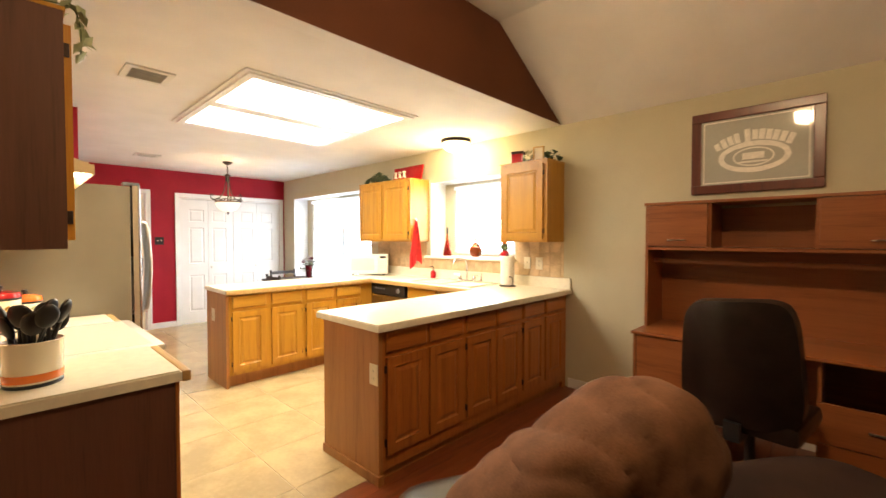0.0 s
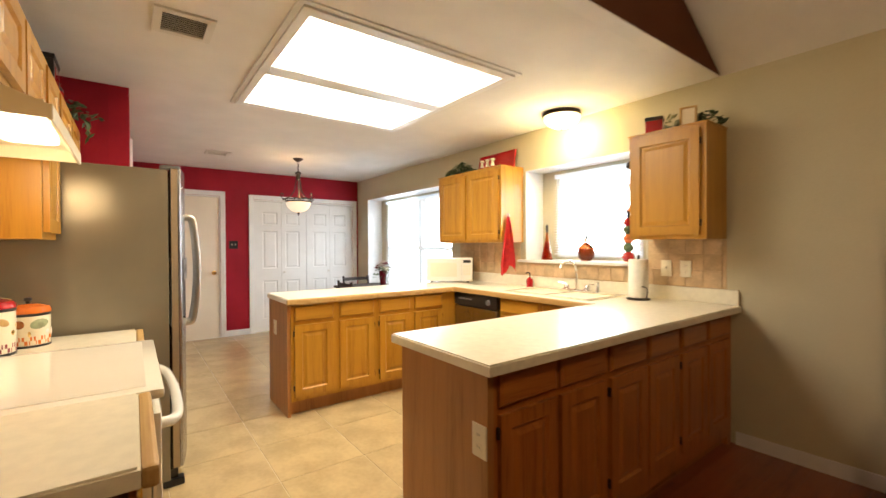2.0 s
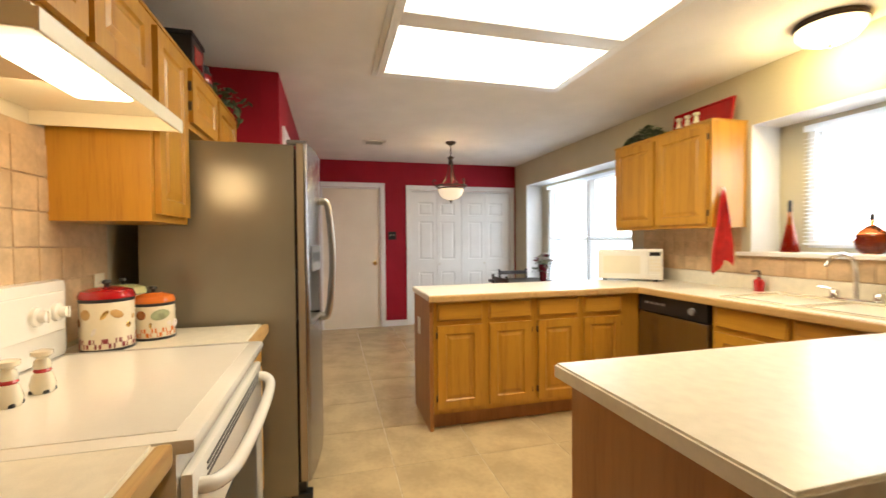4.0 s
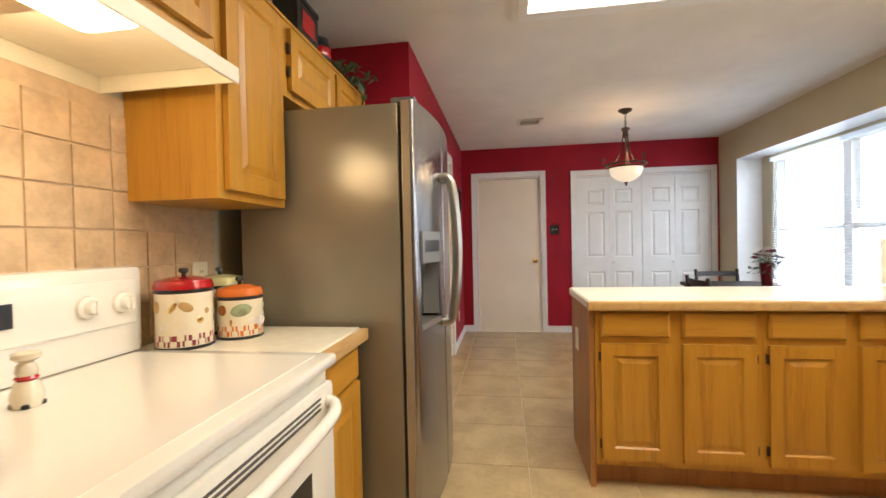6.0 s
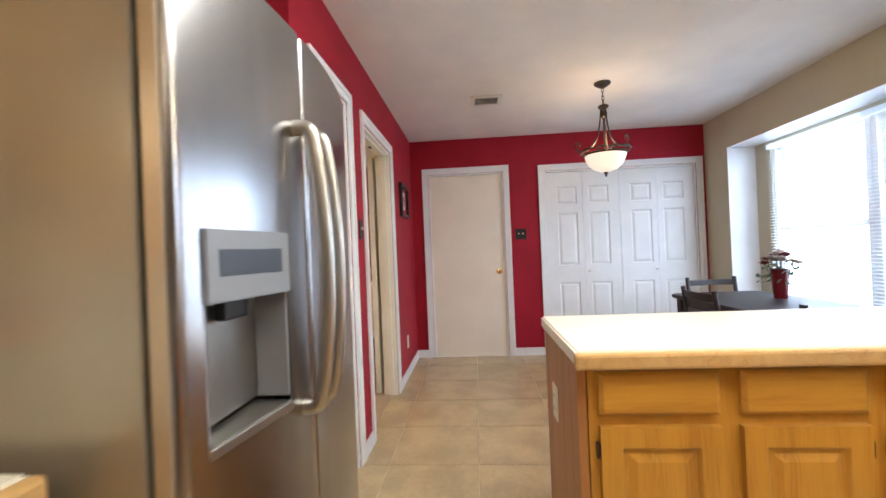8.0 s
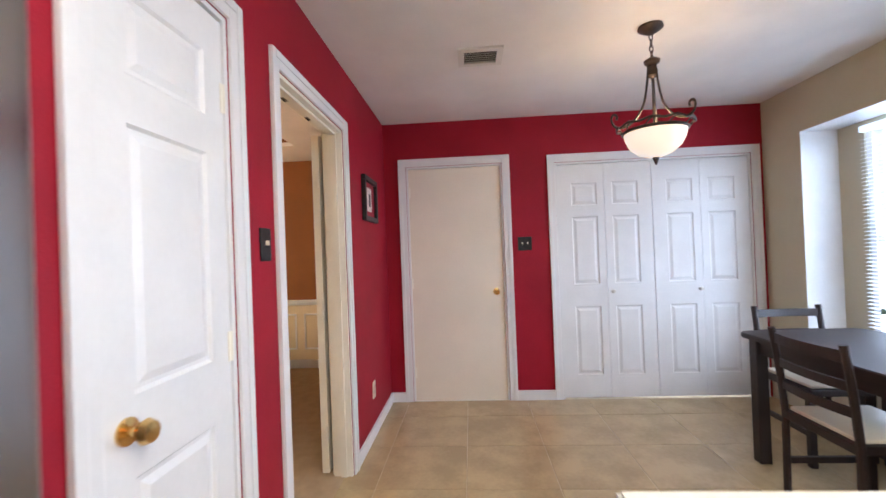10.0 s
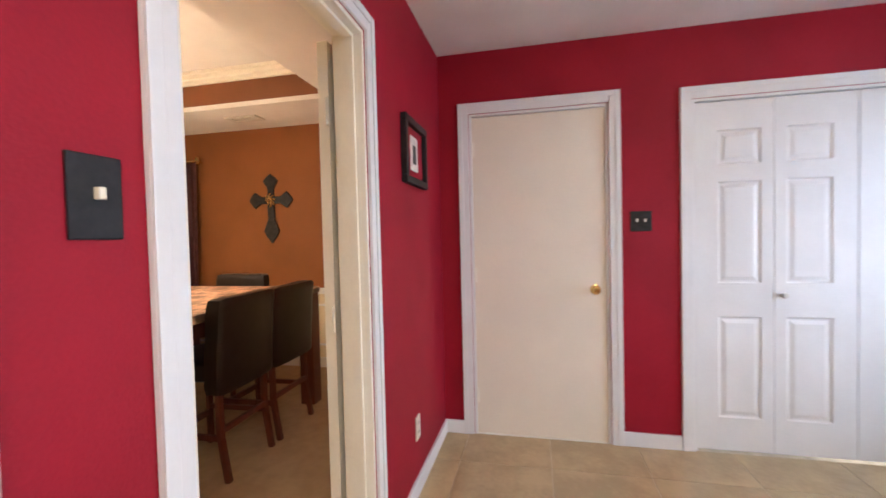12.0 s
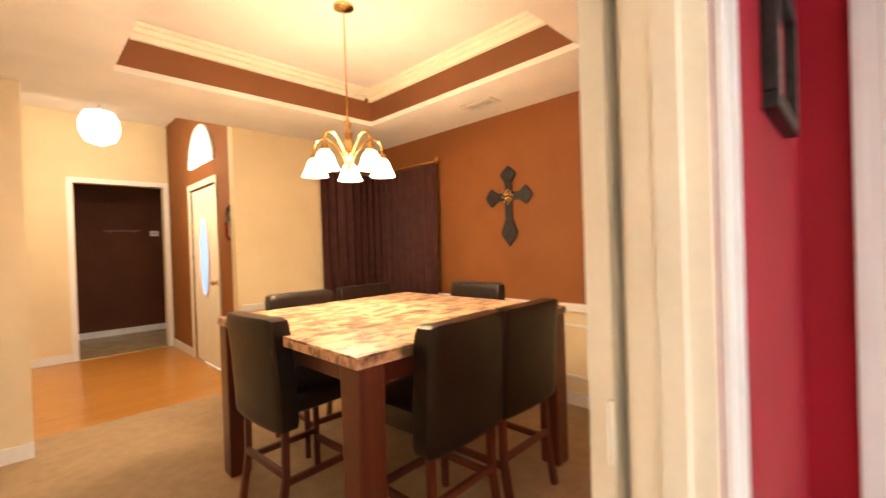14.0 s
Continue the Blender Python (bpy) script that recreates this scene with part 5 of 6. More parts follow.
        v = [leaves.verts.new(m @ Vector(c)) for c in ((0, -s, 0), (0.42 * s, -0.2 * s, 0.10 * s), (0.34 * s, 0.5 * s, 0.08 * s), (0, s, -0.05 * s), (-0.34 * s, 0.5 * s, 0.08 * s), (-0.42 * s, -0.2 * s, 0.10 * s), (0, 0.1 * s, -0.03 * s))]
        for i, j in ((0, 1), (1, 2), (2, 3), (3, 4), (4, 5), (5, 0)):
            leaves.faces.new((v[i], v[j], v[6]))
    for k, q in enumerate(smooth_curve(strand, 5) if strand else ()):
        m = Matrix.Translation(Vector(q) + Vector((random.uniform(-0.02, 0.02), random.uniform(-0.012, 0.02), random.uniform(-0.01, 0.01)))) @ Euler((random.uniform(0.6, 1.6), random.uniform(-0.7, 0.7), random.uniform(0, 6.28))).to_matrix().to_4x4()
        v = [leaves.verts.new(m @ Vector(c) * 1.0) for c in ((0, -size, 0), (0.45 * size, 0, 0.1 * size), (0, size, 0), (-0.45 * size, 0, 0.1 * size))]
        leaves.faces.new(v)
    if strand:
        part("trailing_stem", tube(smooth_curve(strand, 5), 0.002, 5), "leaf", p)
    part("stems", stems, "leaf", p)
    tagged(part("leaves", leaves, material, p), kind="stuff")
    return p


leaf_clump("ivy_plant", (-4.30, 3.60, 2.098), (0.24, 0.10, 0.12), 170, "leaf", "dark green artificial ivy on the wall cabinet", 3)
leaf_clump("ivy_plant", (-1.80, 3.66, 2.088), (0.12, 0.08, 0.07), 60, "leaf", "dark green artificial ivy on the wall cabinet", 5)
leaf_clump("ivy_plant", (-1.975, 3.60, 2.088), (0.055, 0.05, 0.10), 36, "leaf_pale", "small pale green plant on the wall cabinet", 6, size=0.022)
leaf_clump("ivy_plant", (-1.72, 0.20, 2.104), (0.15, 0.13, 0.09), 80, "leaf_pale", "sage green trailing foliage on the wall cabinet", 7, size=0.028, strand=[(0.06, 0.06, 0.03), (0.08, 0.14, 0.025), (0.085, 0.160, -0.03), (0.078, 0.162, -0.08), (0.084, 0.160, -0.135)])
leaf_clump("ivy_plant", (-4.06, 0.26, 2.104), (0.17, 0.20, 0.09), 95, "leaf", "dark green trailing foliage over the fridge cabinet", 8, strand=[(0.0, 0.04, 0.03), (0.02, 0.10, 0.02), (0.04, 0.125, -0.05), (0.03, 0.13, -0.12)])

ty = thing("serving_tray", (-3.86, 3.735, 2.098), "red rectangular tray leaning on the wall", "tray")
bm = boxes((-0.26, -0.012, 0.0, 0.26, 0.0, 0.19), bevel=0.004)
bmesh.ops.rotate(bm, matrix=Matrix.Rotation(radians(-10), 3, "X"), verts=bm.verts)
part("panel", bm, "red_gloss", ty)
bm = boxes((-0.27, -0.022, 0, 0.27, 0.0, 0.014), (-0.27, -0.022, 0.186, 0.27, 0, 0.20), (-0.27, -0.022, 0.014, -0.256, 0, 0.186), (0.256, -0.022, 0.014, 0.27, 0, 0.186))
bmesh.ops.rotate(bm, matrix=Matrix.Rotation(radians(-10), 3, "X"), verts=bm.verts)
part("rim", bm, "red_gloss", ty)
for k, x in enumerate((-3.93, -3.85, -3.77)):
    fg = thing("cook_figurine", (x, 3.60, 2.098), "small ceramic cook figurine in red and white", "figurine", group="cook figurines")
    part("body", lathe([(0, 0), (0.026, 0), (0.030, 0.025), (0.020, 0.055), (0.014, 0.062), (0.018, 0.078), (0.010, 0.090), (0.024, 0.100), (0.022, 0.116), (0, 0.120)], 16), "ivory", fg, smooth=True)
    part("apron", lathe([(0.0275, 0.006), (0.0312, 0.024), (0.0268, 0.036)], 16), "red_gloss", fg, smooth=True)
bx = thing("recipe_box", (-2.10, 3.60, 2.088), "dark red and ivory recipe box", "box", 20)
part("body", boxes((-0.055, -0.045, 0, 0.055, 0.045, 0.10), bevel=0.004), "red_gloss", bx)
part("lid", boxes((-0.058, -0.048, 0.10, 0.058, 0.048, 0.125), bevel=0.004), "bronze", bx)
part("side_label", boxes((-0.057, -0.035, 0.015, -0.0545, 0.035, 0.088)), "ivory", bx)
pf = thing("photo_frame", (-1.865, 3.58, 2.088), "small wooden photo frame standing on the cabinet", "photo frame", 14)
part("frame", boxes((-0.05, -0.008, 0, 0.05, 0.008, 0.012), (-0.05, -0.008, 0.128, 0.05, 0.008, 0.14), (-0.05, -0.008, 0.012, -0.038, 0.008, 0.128), (0.038, -0.008, 0.012, 0.05, 0.008, 0.128)), "oak_edge", pf)
part("card", boxes((-0.038, -0.003, 0.012, 0.038, 0.003, 0.128)), "ivory", pf)
part("strut", boxes((-0.01, 0.008, 0.0, 0.01, 0.045, 0.006), (-0.01, 0.006, 0.006, 0.01, 0.012, 0.09)), "bronze", pf)
rr = thing("rooster_tin", (-3.58, 0.235, 2.104), "black and red decorated tin with a lid", "tin")
part("body", boxes((-0.10, -0.06, 0, 0.10, 0.06, 0.17), bevel=0.006), "dark_plastic", rr)
part("front_panel", boxes((-0.060, 0.0595, 0.05, 0.060, 0.0625, 0.14)), "red_gloss", rr, "red painted panel")
part("lid", boxes((-0.104, -0.064, 0.17, 0.104, 0.064, 0.195), bevel=0.006), "iron", rr)
rr = thing("serving_jar", (-3.80, 0.24, 2.104), "dark round jar with a red band", "jar")
part("body", lathe([(0, 0), (0.055, 0), (0.062, 0.03), (0.060, 0.10), (0.045, 0.13), (0.048, 0.14), (0, 0.14)], 24), "iron", rr, smooth=True)
part("band", lathe([(0.0615, 0.045), (0.0635, 0.05), (0.0625, 0.085), (0.061, 0.09)], 24), "red_gloss", rr, smooth=True)


def plate(name, at, rz, material, label, category, toggles=1, w=0.075, h=0.118, kind="switch"):
    """A cover plate standing out along local -y."""
    p = thing(name, at, label, category, rz)
    part("cover", boxes((-w / 2, -0.006, -h / 2, w / 2, 0, h / 2), bevel=0.0025), material, p)
    for k in range(toggles):
        x = (k - (toggles - 1) / 2) * 0.046
        if kind == "switch":
            part("toggle", boxes((x - 0.005, -0.018, -0.004, x + 0.005, -0.006, 0.014), bevel=0.002), "ivory", p)
        else:
            for z in (-0.022, 0.022):
                part("socket", boxes((x - 0.016, -0.0078, z - 0.014, x + 0.016, -0.0055, z + 0.014), bevel=0.001), material, p)
                part("slot", boxes((x - 0.007, -0.0085, z - 0.004, x - 0.005, -0.0077, z + 0.006), (x + 0.005, -0.0085, z - 0.004, x + 0.007, -0.0077, z + 0.006)), "slot", p)
    return p


plate("outlet_plate", (-2.10, YW - 0.0145, 1.14), 0, "almond", "almond switch plate on the stone backsplash", "switch")
plate("outlet_plate", (-1.965, YW - 0.0145, 1.14), 0, "almond", "almond outlet plate on the stone backsplash", "outlet", kind="outlet")
plate("outlet_plate", (-1.715, 1.595, 0.62), 0, "almond", "almond outlet plate on the peninsula end panel", "outlet", kind="outlet")
plate("outlet_plate", (-4.20, 1.549, 0.65), 0, "almond", "almond outlet plate on the oak end panel", "outlet", kind="outlet")
plate("outlet_plate", (-3.20, 0.0145, 1.09), 180, "almond", "almond outlet plate on the stone backsplash", "outlet", kind="outlet")
plate("switch_plate", (-5.213, YR, 1.347), 180, "iron", "black iron switch plate with an ivory toggle", "switch")
plate("switch_plate", (XW, 1.800, 1.345), 90, "iron", "black iron double switch plate with ivory toggles", "switch", 2, 0.118, 0.118)
plate("outlet_plate", (-6.75, YR, 0.325), 180, "almond", "ivory outlet plate low on the crimson wall", "outlet", kind="outlet")

pw = thing("shadow_box", (-6.79, YR, 1.70), "black framed shadow box with a small print", "picture", 180)
w, h = 0.19, 0.16
part("frame", boxes((-w, -0.03, -h, w, 0, -h + 0.035), (-w, -0.03, h - 0.035, w, 0, h), (-w, -0.03, -h + 0.035, -w + 0.035, 0, h - 0.035), (w - 0.035, -0.03, -h + 0.035, w, 0, h - 0.035), bevel=0.004), "iron", pw)
part("backing", boxes((-w + 0.035, -0.006, -h + 0.035, w - 0.035, -0.001, h - 0.035)), "red", pw)
part("print", boxes((-0.06, -0.010, -0.085, 0.06, -0.006, 0.085)), "petal", pw, "small pale print")
part("print_motif", boxes((-0.025, -0.012, -0.05, 0.025, -0.010, 0.04)), "bronze", pw)

# breakfast table and chairs
tb = thing("breakfast_table", (-5.80, 3.28, 0), "dark espresso rectangular breakfast table", "table")
bm = bmesh.new()
hx, hy, cr = 0.62, 0.36, 0.07
out = []
for sx, sy, a0 in ((1, 1, 0), (-1, 1, 90), (-1, -1, 180), (1, -1, 270)):
    for a in range(0, 91, 15):
        out.append((sx * (hx - cr) + cr * math.cos(radians(a0 + a)), sy * (hy - cr) + cr * math.sin(radians(a0 + a))))
f = bm.faces.new([bm.verts.new((x, y, 0.722)) for x, y in out])
r = bmesh.ops.extrude_face_region(bm, geom=[f])
bmesh.ops.translate(bm, vec=(0, 0, 0.03), verts=[v for v in r["geom"] if isinstance(v, bmesh.types.BMVert)])
bmesh.ops.recalc_face_normals(bm, faces=bm.faces)
bmesh.ops.bevel(bm, geom=[q for q in bm.edges if abs(q.verts[0].co.z - q.verts[1].co.z) < 0.001], offset=0.005, segments=2, affect="EDGES")
part("tabletop", bm, "dark_wood", tb)
for s in ((-0.54, -0.30, 0.54, -0.28), (-0.54, 0.28, 0.54, 0.30), (-0.54, -0.28, -0.52, 0.28), (0.52, -0.28, 0.54, 0.28)):
    part("apron", boxes((s[0], s[1], 0.635, s[2], s[3], 0.722)), "dark_wood", tb)
for x in (-0.53, 0.53):
    for y in (-0.29, 0.29):
        part("leg", boxes((x - 0.032, y - 0.032, 0, x + 0.032, y + 0.032, 0.722), bevel=0.005), "dark_wood", tb)


def ladder_chair(at, rz):
    c = thing("dining_chair", at, "dark espresso ladder-back chair with a pale seat", "chair", rz, "breakfast chairs")
    for x in (-0.205, 0.205):
        part("back_post", tube([(x, 0.20, 0), (x, 0.195, 0.43), (x, 0.215, 0.65), (x, 0.245, 0.855)], 0.017, 8), "dark_wood", c, smooth=True)
        part("leg", boxes((x - 0.018, -0.215, 0, x + 0.018, -0.18, 0.43), bevel=0.004), "dark_wood", c)
        part("side_stretcher", boxes((x - 0.009, -0.18, 0.17, x + 0.009, 0.19, 0.20)), "dark_wood", c)
    for z, y, hh in ((0.78, 0.237, 0.05), (0.66, 0.217, 0.04), (0.55, 0.206, 0.04)):
        bm = bmesh.new()
        ring = []
        for k in range(9):
            x = -0.19 + 0.38 * k / 8
            dy = 0.022 * (1 - ((x) / 0.19) ** 2)
            ring.append([bm.verts.new((x, y + dy + o, z + p)) for o, p in ((-0.008, 0), (0.008, 0), (0.008, hh), (-0.008, hh))])
        for p, q in zip(ring, ring[1:]):
            for i in range(4):
                bm.faces.new((p[i], p[(i + 1) % 4], q[(i + 1) % 4], q[i]))
        bm.faces.new(ring[0]), bm.faces.new(ring[-1])
        bmesh.ops.recalc_face_normals(bm, faces=bm.faces)
        part("ladder_slat", bm, "dark_wood", c)
    part("seat_frame", boxes((-0.21, -0.21, 0.40, 0.21, 0.21, 0.44), bevel=0.006), "dark_wood", c)
    part("seat", boxes((-0.19, -0.19, 0.44, 0.19, 0.185, 0.462), bevel=0.010), "almond", c, "pale seat pad", True)
    part("front_stretcher", boxes((-0.19, -0.207, 0.22, 0.19, -0.189, 0.25)), "dark_wood", c)
    return c


ladder_chair((-6.46, 3.42, 0), 90)
ladder_chair((-5.78, 3.08, 0), 180)
ladder_chair((-5.15, 3.10, 0), -90)

vs = thing("flower_vase", (-5.90, 3.47, 0.752), "ruby glass vase with white and burgundy artificial flowers", "vase")
part("vase", lathe([(0, 0), (0.040, 0), (0.043, 0.01), (0.050, 0.10), (0.062, 0.21), (0.058, 0.21), (0.046, 0.10), (0.038, 0.02), (0, 0.015)], 28), "ruby", vs, smooth=True)
random.seed(21)
st = bmesh.new()
for k in range(16):
    a, r = k * 2.4, 0.02 + 0.105 * ((k * 5) % 7) / 7
    top = Vector((r * math.cos(a), r * math.sin(a), 0.30 - 0.7 * r + 0.05 * random.random()))
    rod(st, (0.01 * math.cos(a), 0.01 * math.sin(a), 0.04), top, 0.002, seg=5)
    bm = bmesh.new()
    for ring_, n_, tilt, s in ((0, 6, 0.35, 0.048), (1, 5, 0.85, 0.034)):
        for j in range(n_):
            m = Matrix.Translation(top) @ Matrix.Rotation(j * math.tau / n_ + ring_ * 0.4, 4, "Z") @ Matrix.Rotation(-tilt, 4, "Y")
            v = [bm.verts.new(m @ Vector(c)) for c in ((0, 0, 0), (s * 0.5, s * 0.45, 0.004), (s * 1.1, s * 0.25, 0.0), (s * 1.1, -s * 0.25, 0.0), (s * 0.5, -s * 0.45, 0.004))]
            bm.faces.new(v)
    part("blossom", bm, "petal_red" if k % 3 == 0 else "petal", vs)
part("stems", st, "leaf", vs)
lv = bmesh.new()
for k in range(46):
    a, r = random.uniform(0, 6.28), random.uniform(0.05, 0.145)
    m = Matrix.Translation((r * math.cos(a), r * math.sin(a), 0.30 - 1.5 * (r - 0.03) + random.uniform(-0.04, 0.06))) @ Euler((random.uniform(-1, 1), random.uniform(-1, 1), a)).to_matrix().to_4x4()
    v = [lv.verts.new(m @ Vector(c)) for c in ((0, -0.028, 0), (0.013, 0, 0.004), (0, 0.032, 0), (-0.013, 0, 0.004))]
    lv.faces.new(v)
tagged(part("leaves", lv, "leaf", vs), kind="stuff")

# ---------------------------------------------------------------- living room things
dk = thing("desk_hutch", (-0.875, YW - 0.006, 0), "cherry veneer computer desk with a hutch", "desk")
W = 1.50
part("left_side", boxes((0, -0.36, 0.742, 0.018, 0, 1.62), (0, -0.585, 0, 0.018, 0, 0.722)), "desk", dk)
part("right_side", boxes((W - 0.018, -0.36, 0.742, W, 0, 1.62), (W - 0.018, -0.585, 0, W, 0, 0.722)), "desk", dk)
part("back_panel", boxes((0.018, -0.010, 0.05, W - 0.018, -0.002, 1.60)), "desk", dk)
part("hutch_top", boxes((-0.008, -0.37, 1.62, W + 0.008, 0, 1.640), bevel=0.003), "desk", dk)
part("shelf", boxes((0.018, -0.355, 1.302, W - 0.018, -0.010, 1.322)), "desk", dk)
part("cable_rail", boxes((0.018, -0.22, 1.205, W - 0.018, -0.20, 1.235)), "desk", dk)
part("desktop", boxes((-0.012, -0.60, 0.722, W + 0.012, 0, 0.742), bevel=0.004), "desk", dk)
for x in (0.40, 0.94):
    part("divider", boxes((x - 0.009, -0.345, 1.322, x + 0.009, -0.010, 1.62)), "desk", dk)
for x0, x1 in ((0.020, 0.390), (0.950, W - 0.020)):
    dd = part("flap_door", boxes((x0, -0.365, 1.326, x1, -0.347, 1.617), bevel=0.002), "desk", dk)
    xm = (x0 + x1) / 2
    part("pull", tube(smooth_curve([(xm - 0.05, -0.366, 1.372), (xm - 0.045, -0.385, 1.372), (xm + 0.045, -0.385, 1.372), (xm + 0.05, -0.366, 1.372)], 4), 0.004), "nickel", dd, "satin metal pull", True)
for x0, x1 in ((0.018, 0.42), (0.96, W - 0.018)):
    part("pedestal_side", boxes((x1 - 0.018, -0.57, 0, x1, -0.012, 0.722)) if x0 < 0.5 else boxes((x0, -0.57, 0, x0 + 0.018, -0.012, 0.722)), "desk", dk)
dd = part("pedestal_door", boxes((0.022, -0.588, 0.05, 0.418, -0.571, 0.718), bevel=0.002), "desk", dk)
part("door_knob", lathe([(0, 0), (0.009, 0.004), (0.010, 0.012), (0, 0.016)], 12, (0.385, -0.60, 0.42)), "nickel", dd, smooth=True)
for z0, z1 in ((0.05, 0.28), (0.285, 0.50)):
    dd = part("drawer", boxes((0.962, -0.588, z0, W - 0.022, -0.571, z1), bevel=0.002), "desk", dk)
    part("pull", boxes((1.16, -0.598, (z0 + z1) / 2 - 0.005, 1.26, -0.588, (z0 + z1) / 2 + 0.005), bevel=0.002), "nickel", dd)

oc = thing("office_chair", (-0.165, 2.875, 0), "black leather office chair with a rounded back", "office chair", 172)
bm = bmesh.new()
bmesh.ops.create_cube(bm, size=1.0)
bmesh.ops.subdivide_edges(bm, edges=bm.edges, cuts=11, use_grid_fill=True)
for v in bm.verts:
    x, y, z = v.co * 2
    k = max(abs(x), abs(z))
    L = (abs(x) ** 5 + abs(z) ** 5) ** 0.2
    q = k / L if L > 1e-6 else 1
    v.co = Vector((x * q * (0.250 - 0.020 * z), y * 0.055 * (1 - 0.35 * min(1, k) ** 4) + 0.05 * (x * x) * -1, z * q * 0.315 - 0.02 * x))
bmesh.ops.transform(bm, matrix=Matrix.Translation((0, 0.24, 0.775)) @ Matrix.Rotation(radians(-8), 4, "X"), verts=bm.verts)
part("backrest", bm, "leather", oc, "rounded black leather back", True)
part("seat", boxes((-0.25, -0.25, 0.42, 0.25, 0.22, 0.52), bevel=0.04), "leather", oc, smooth=True)
part("back_bracket", boxes((-0.035, 0.16, 0.40, 0.035, 0.285, 0.42), (-0.035, 0.255, 0.42, 0.035, 0.285, 0.49)), "dark_plastic", oc)
part("gas_post", rod(bmesh.new(), (0, 0, 0.09), (0, 0, 0.42), 0.028, 0.022), "dark_plastic", oc)
for k in range(5):
    a = k * math.tau / 5
    part("base_spoke", tube([(0, 0, 0.10), (0.15 * math.cos(a), 0.15 * math.sin(a), 0.095), (0.29 * math.cos(a), 0.29 * math.sin(a), 0.065)], 0.02, 8, 0.7), "dark_plastic", oc, smooth=True)
    part("caster", rod(bmesh.new(), (0.29 * math.cos(a) - 0.02 * math.sin(a), 0.29 * math.sin(a) + 0.02 * math.cos(a), 0.028), (0.29 * math.cos(a) + 0.02 * math.sin(a), 0.29 * math.sin(a) - 0.02 * math.cos(a), 0.028), 0.028, seg=14), "dark_plastic", oc)


def cushion(w, d, h, cuts=8, wrinkle=0.012, power=4.0, crease=0.0):
    """A stuffed, rounded block w x d x h, centred, with soft creases."""
    bm = bmesh.new()
    bmesh.ops.create_cube(bm, size=2.0)
    bmesh.ops.subdivide_edges(bm, edges=bm.edges, cuts=cuts, use_grid_fill=True)
    for v in bm.verts:
        c = v.co
        L = (abs(c.x) ** power + abs(c.y) ** power + abs(c.z) ** power) ** (1 / power)
        k = max(abs(c.x), abs(c.y), abs(c.z)) / L
        p = Vector((c.x * k * w / 2, c.y * k * d / 2, c.z * k * h / 2))
        p += p.normalized() * wrinkle * noise.noise(Vector((p.x * 5, p.y * 5, p.z * 9)))
        if crease:
            p += p.normalized() * crease * (abs(math.sin(p.x * 26 + 5 * noise.noise(p * 3))) ** 0.5 - 0.8)
        v.co = p
    return bm


sf = thing("recliner_sofa", (-0.340, 1.502, 0), "brown microsuede recliner with a puffy back and dark leather base", "sofa", 56)
bm = cushion(0.95, 0.44, 0.47, power=3.0, wrinkle=0.018, cuts=44, crease=0.019)
bmesh.ops.transform(bm, matrix=Matrix.Translation((-0.115, 0.0, 0.580)) @ Matrix.Rotation(radians(-29), 4, "Y"), verts=bm.verts)
part("backrest", bm, "suede", sf, "puffy brown back cushion", True)
bm = cushion(1.10, 0.66, 0.43, power=8, cuts=14)
bmesh.ops.translate(bm, vec=(-0.13, 0.015, 0.305), verts=bm.verts)
part("back_shell", bm, "leather", sf, "dark leather outer back", True)
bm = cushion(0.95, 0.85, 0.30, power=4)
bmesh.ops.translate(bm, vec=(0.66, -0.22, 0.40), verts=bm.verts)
part("seat_cushion", bm, "suede_shaded", sf, "brown seat cushion, its suede darkened for shade", True)
part("base", boxes((-0.50, -0.65, 0.0, 1.05, 0.20, 0.32), bevel=0.03), "leather", sf)

jf = thing("framed_mirror_picture", (-0.29, YW, 2.005), "dark wood framed bar mirror with pale etched emblem", "picture")
w, h = 0.375, 0.295
part("frame", boxes((-w, -0.028, -h, w, 0, -h + 0.062), (-w, -0.028, h - 0.062, w, 0, h), (-w, -0.028, -h + 0.062, -w + 0.062, 0, h - 0.062), (w - 0.062, -0.028, -h + 0.062, w, 0, h - 0.062), bevel=0.006), "mahogany", jf)
part("mirror_glass", boxes((-w + 0.062, -0.010, -h + 0.062, w - 0.062, -0.004, h - 0.062)), "mirror_grey", jf, "mirror glass, its reflection painted as flat grey")
part("etched_border", boxes((-0.30, -0.0125, -0.222, 0.30, -0.0105, -0.214), (-0.30, -0.0125, 0.214, 0.30, -0.0105, 0.222), (-0.30, -0.0125, -0.214, -0.292, -0.0105, 0.214), (0.292, -0.0125, -0.214, 0.30, -0.0105, 0.214)), "etch", jf)
def flat_ring(rx, rz, wide, at, n=40):
    """A flat oval band standing 2 mm proud of the glass."""
    bm = bmesh.new()
    rows = []
    for t in range(n):
        c, q = math.cos(t * math.tau / n), math.sin(t * math.tau / n)
        rows.append([bm.verts.new((f * c, y, at + g * q)) for f, g, y in ((rx, rz, -0.0105), (rx, rz, -0.0125), (rx - wide, rz - wide, -0.0125), (rx - wide, rz - wide, -0.0105))])
    for p, q in zip(rows, rows[1:] + rows[:1]):
        for i in range(3):
            bm.faces.new((p[i], p[i + 1], q[i + 1], q[i]))
    bmesh.ops.recalc_face_normals(bm, faces=bm.faces)
    return bm


# two words in an arch, kept as plain bars
for k, (u, hh) in enumerate(((-0.98, 0.026), (-0.80, 0.034), (-0.62, 0.032), (-0.44, 0.036), (-0.16, 0.046), (0.04, 0.034), (0.22, 0.036), (0.40, 0.034), (0.58, 0.034), (0.76, 0.034), (0.94, 0.036))):
    bm = bmesh.new()
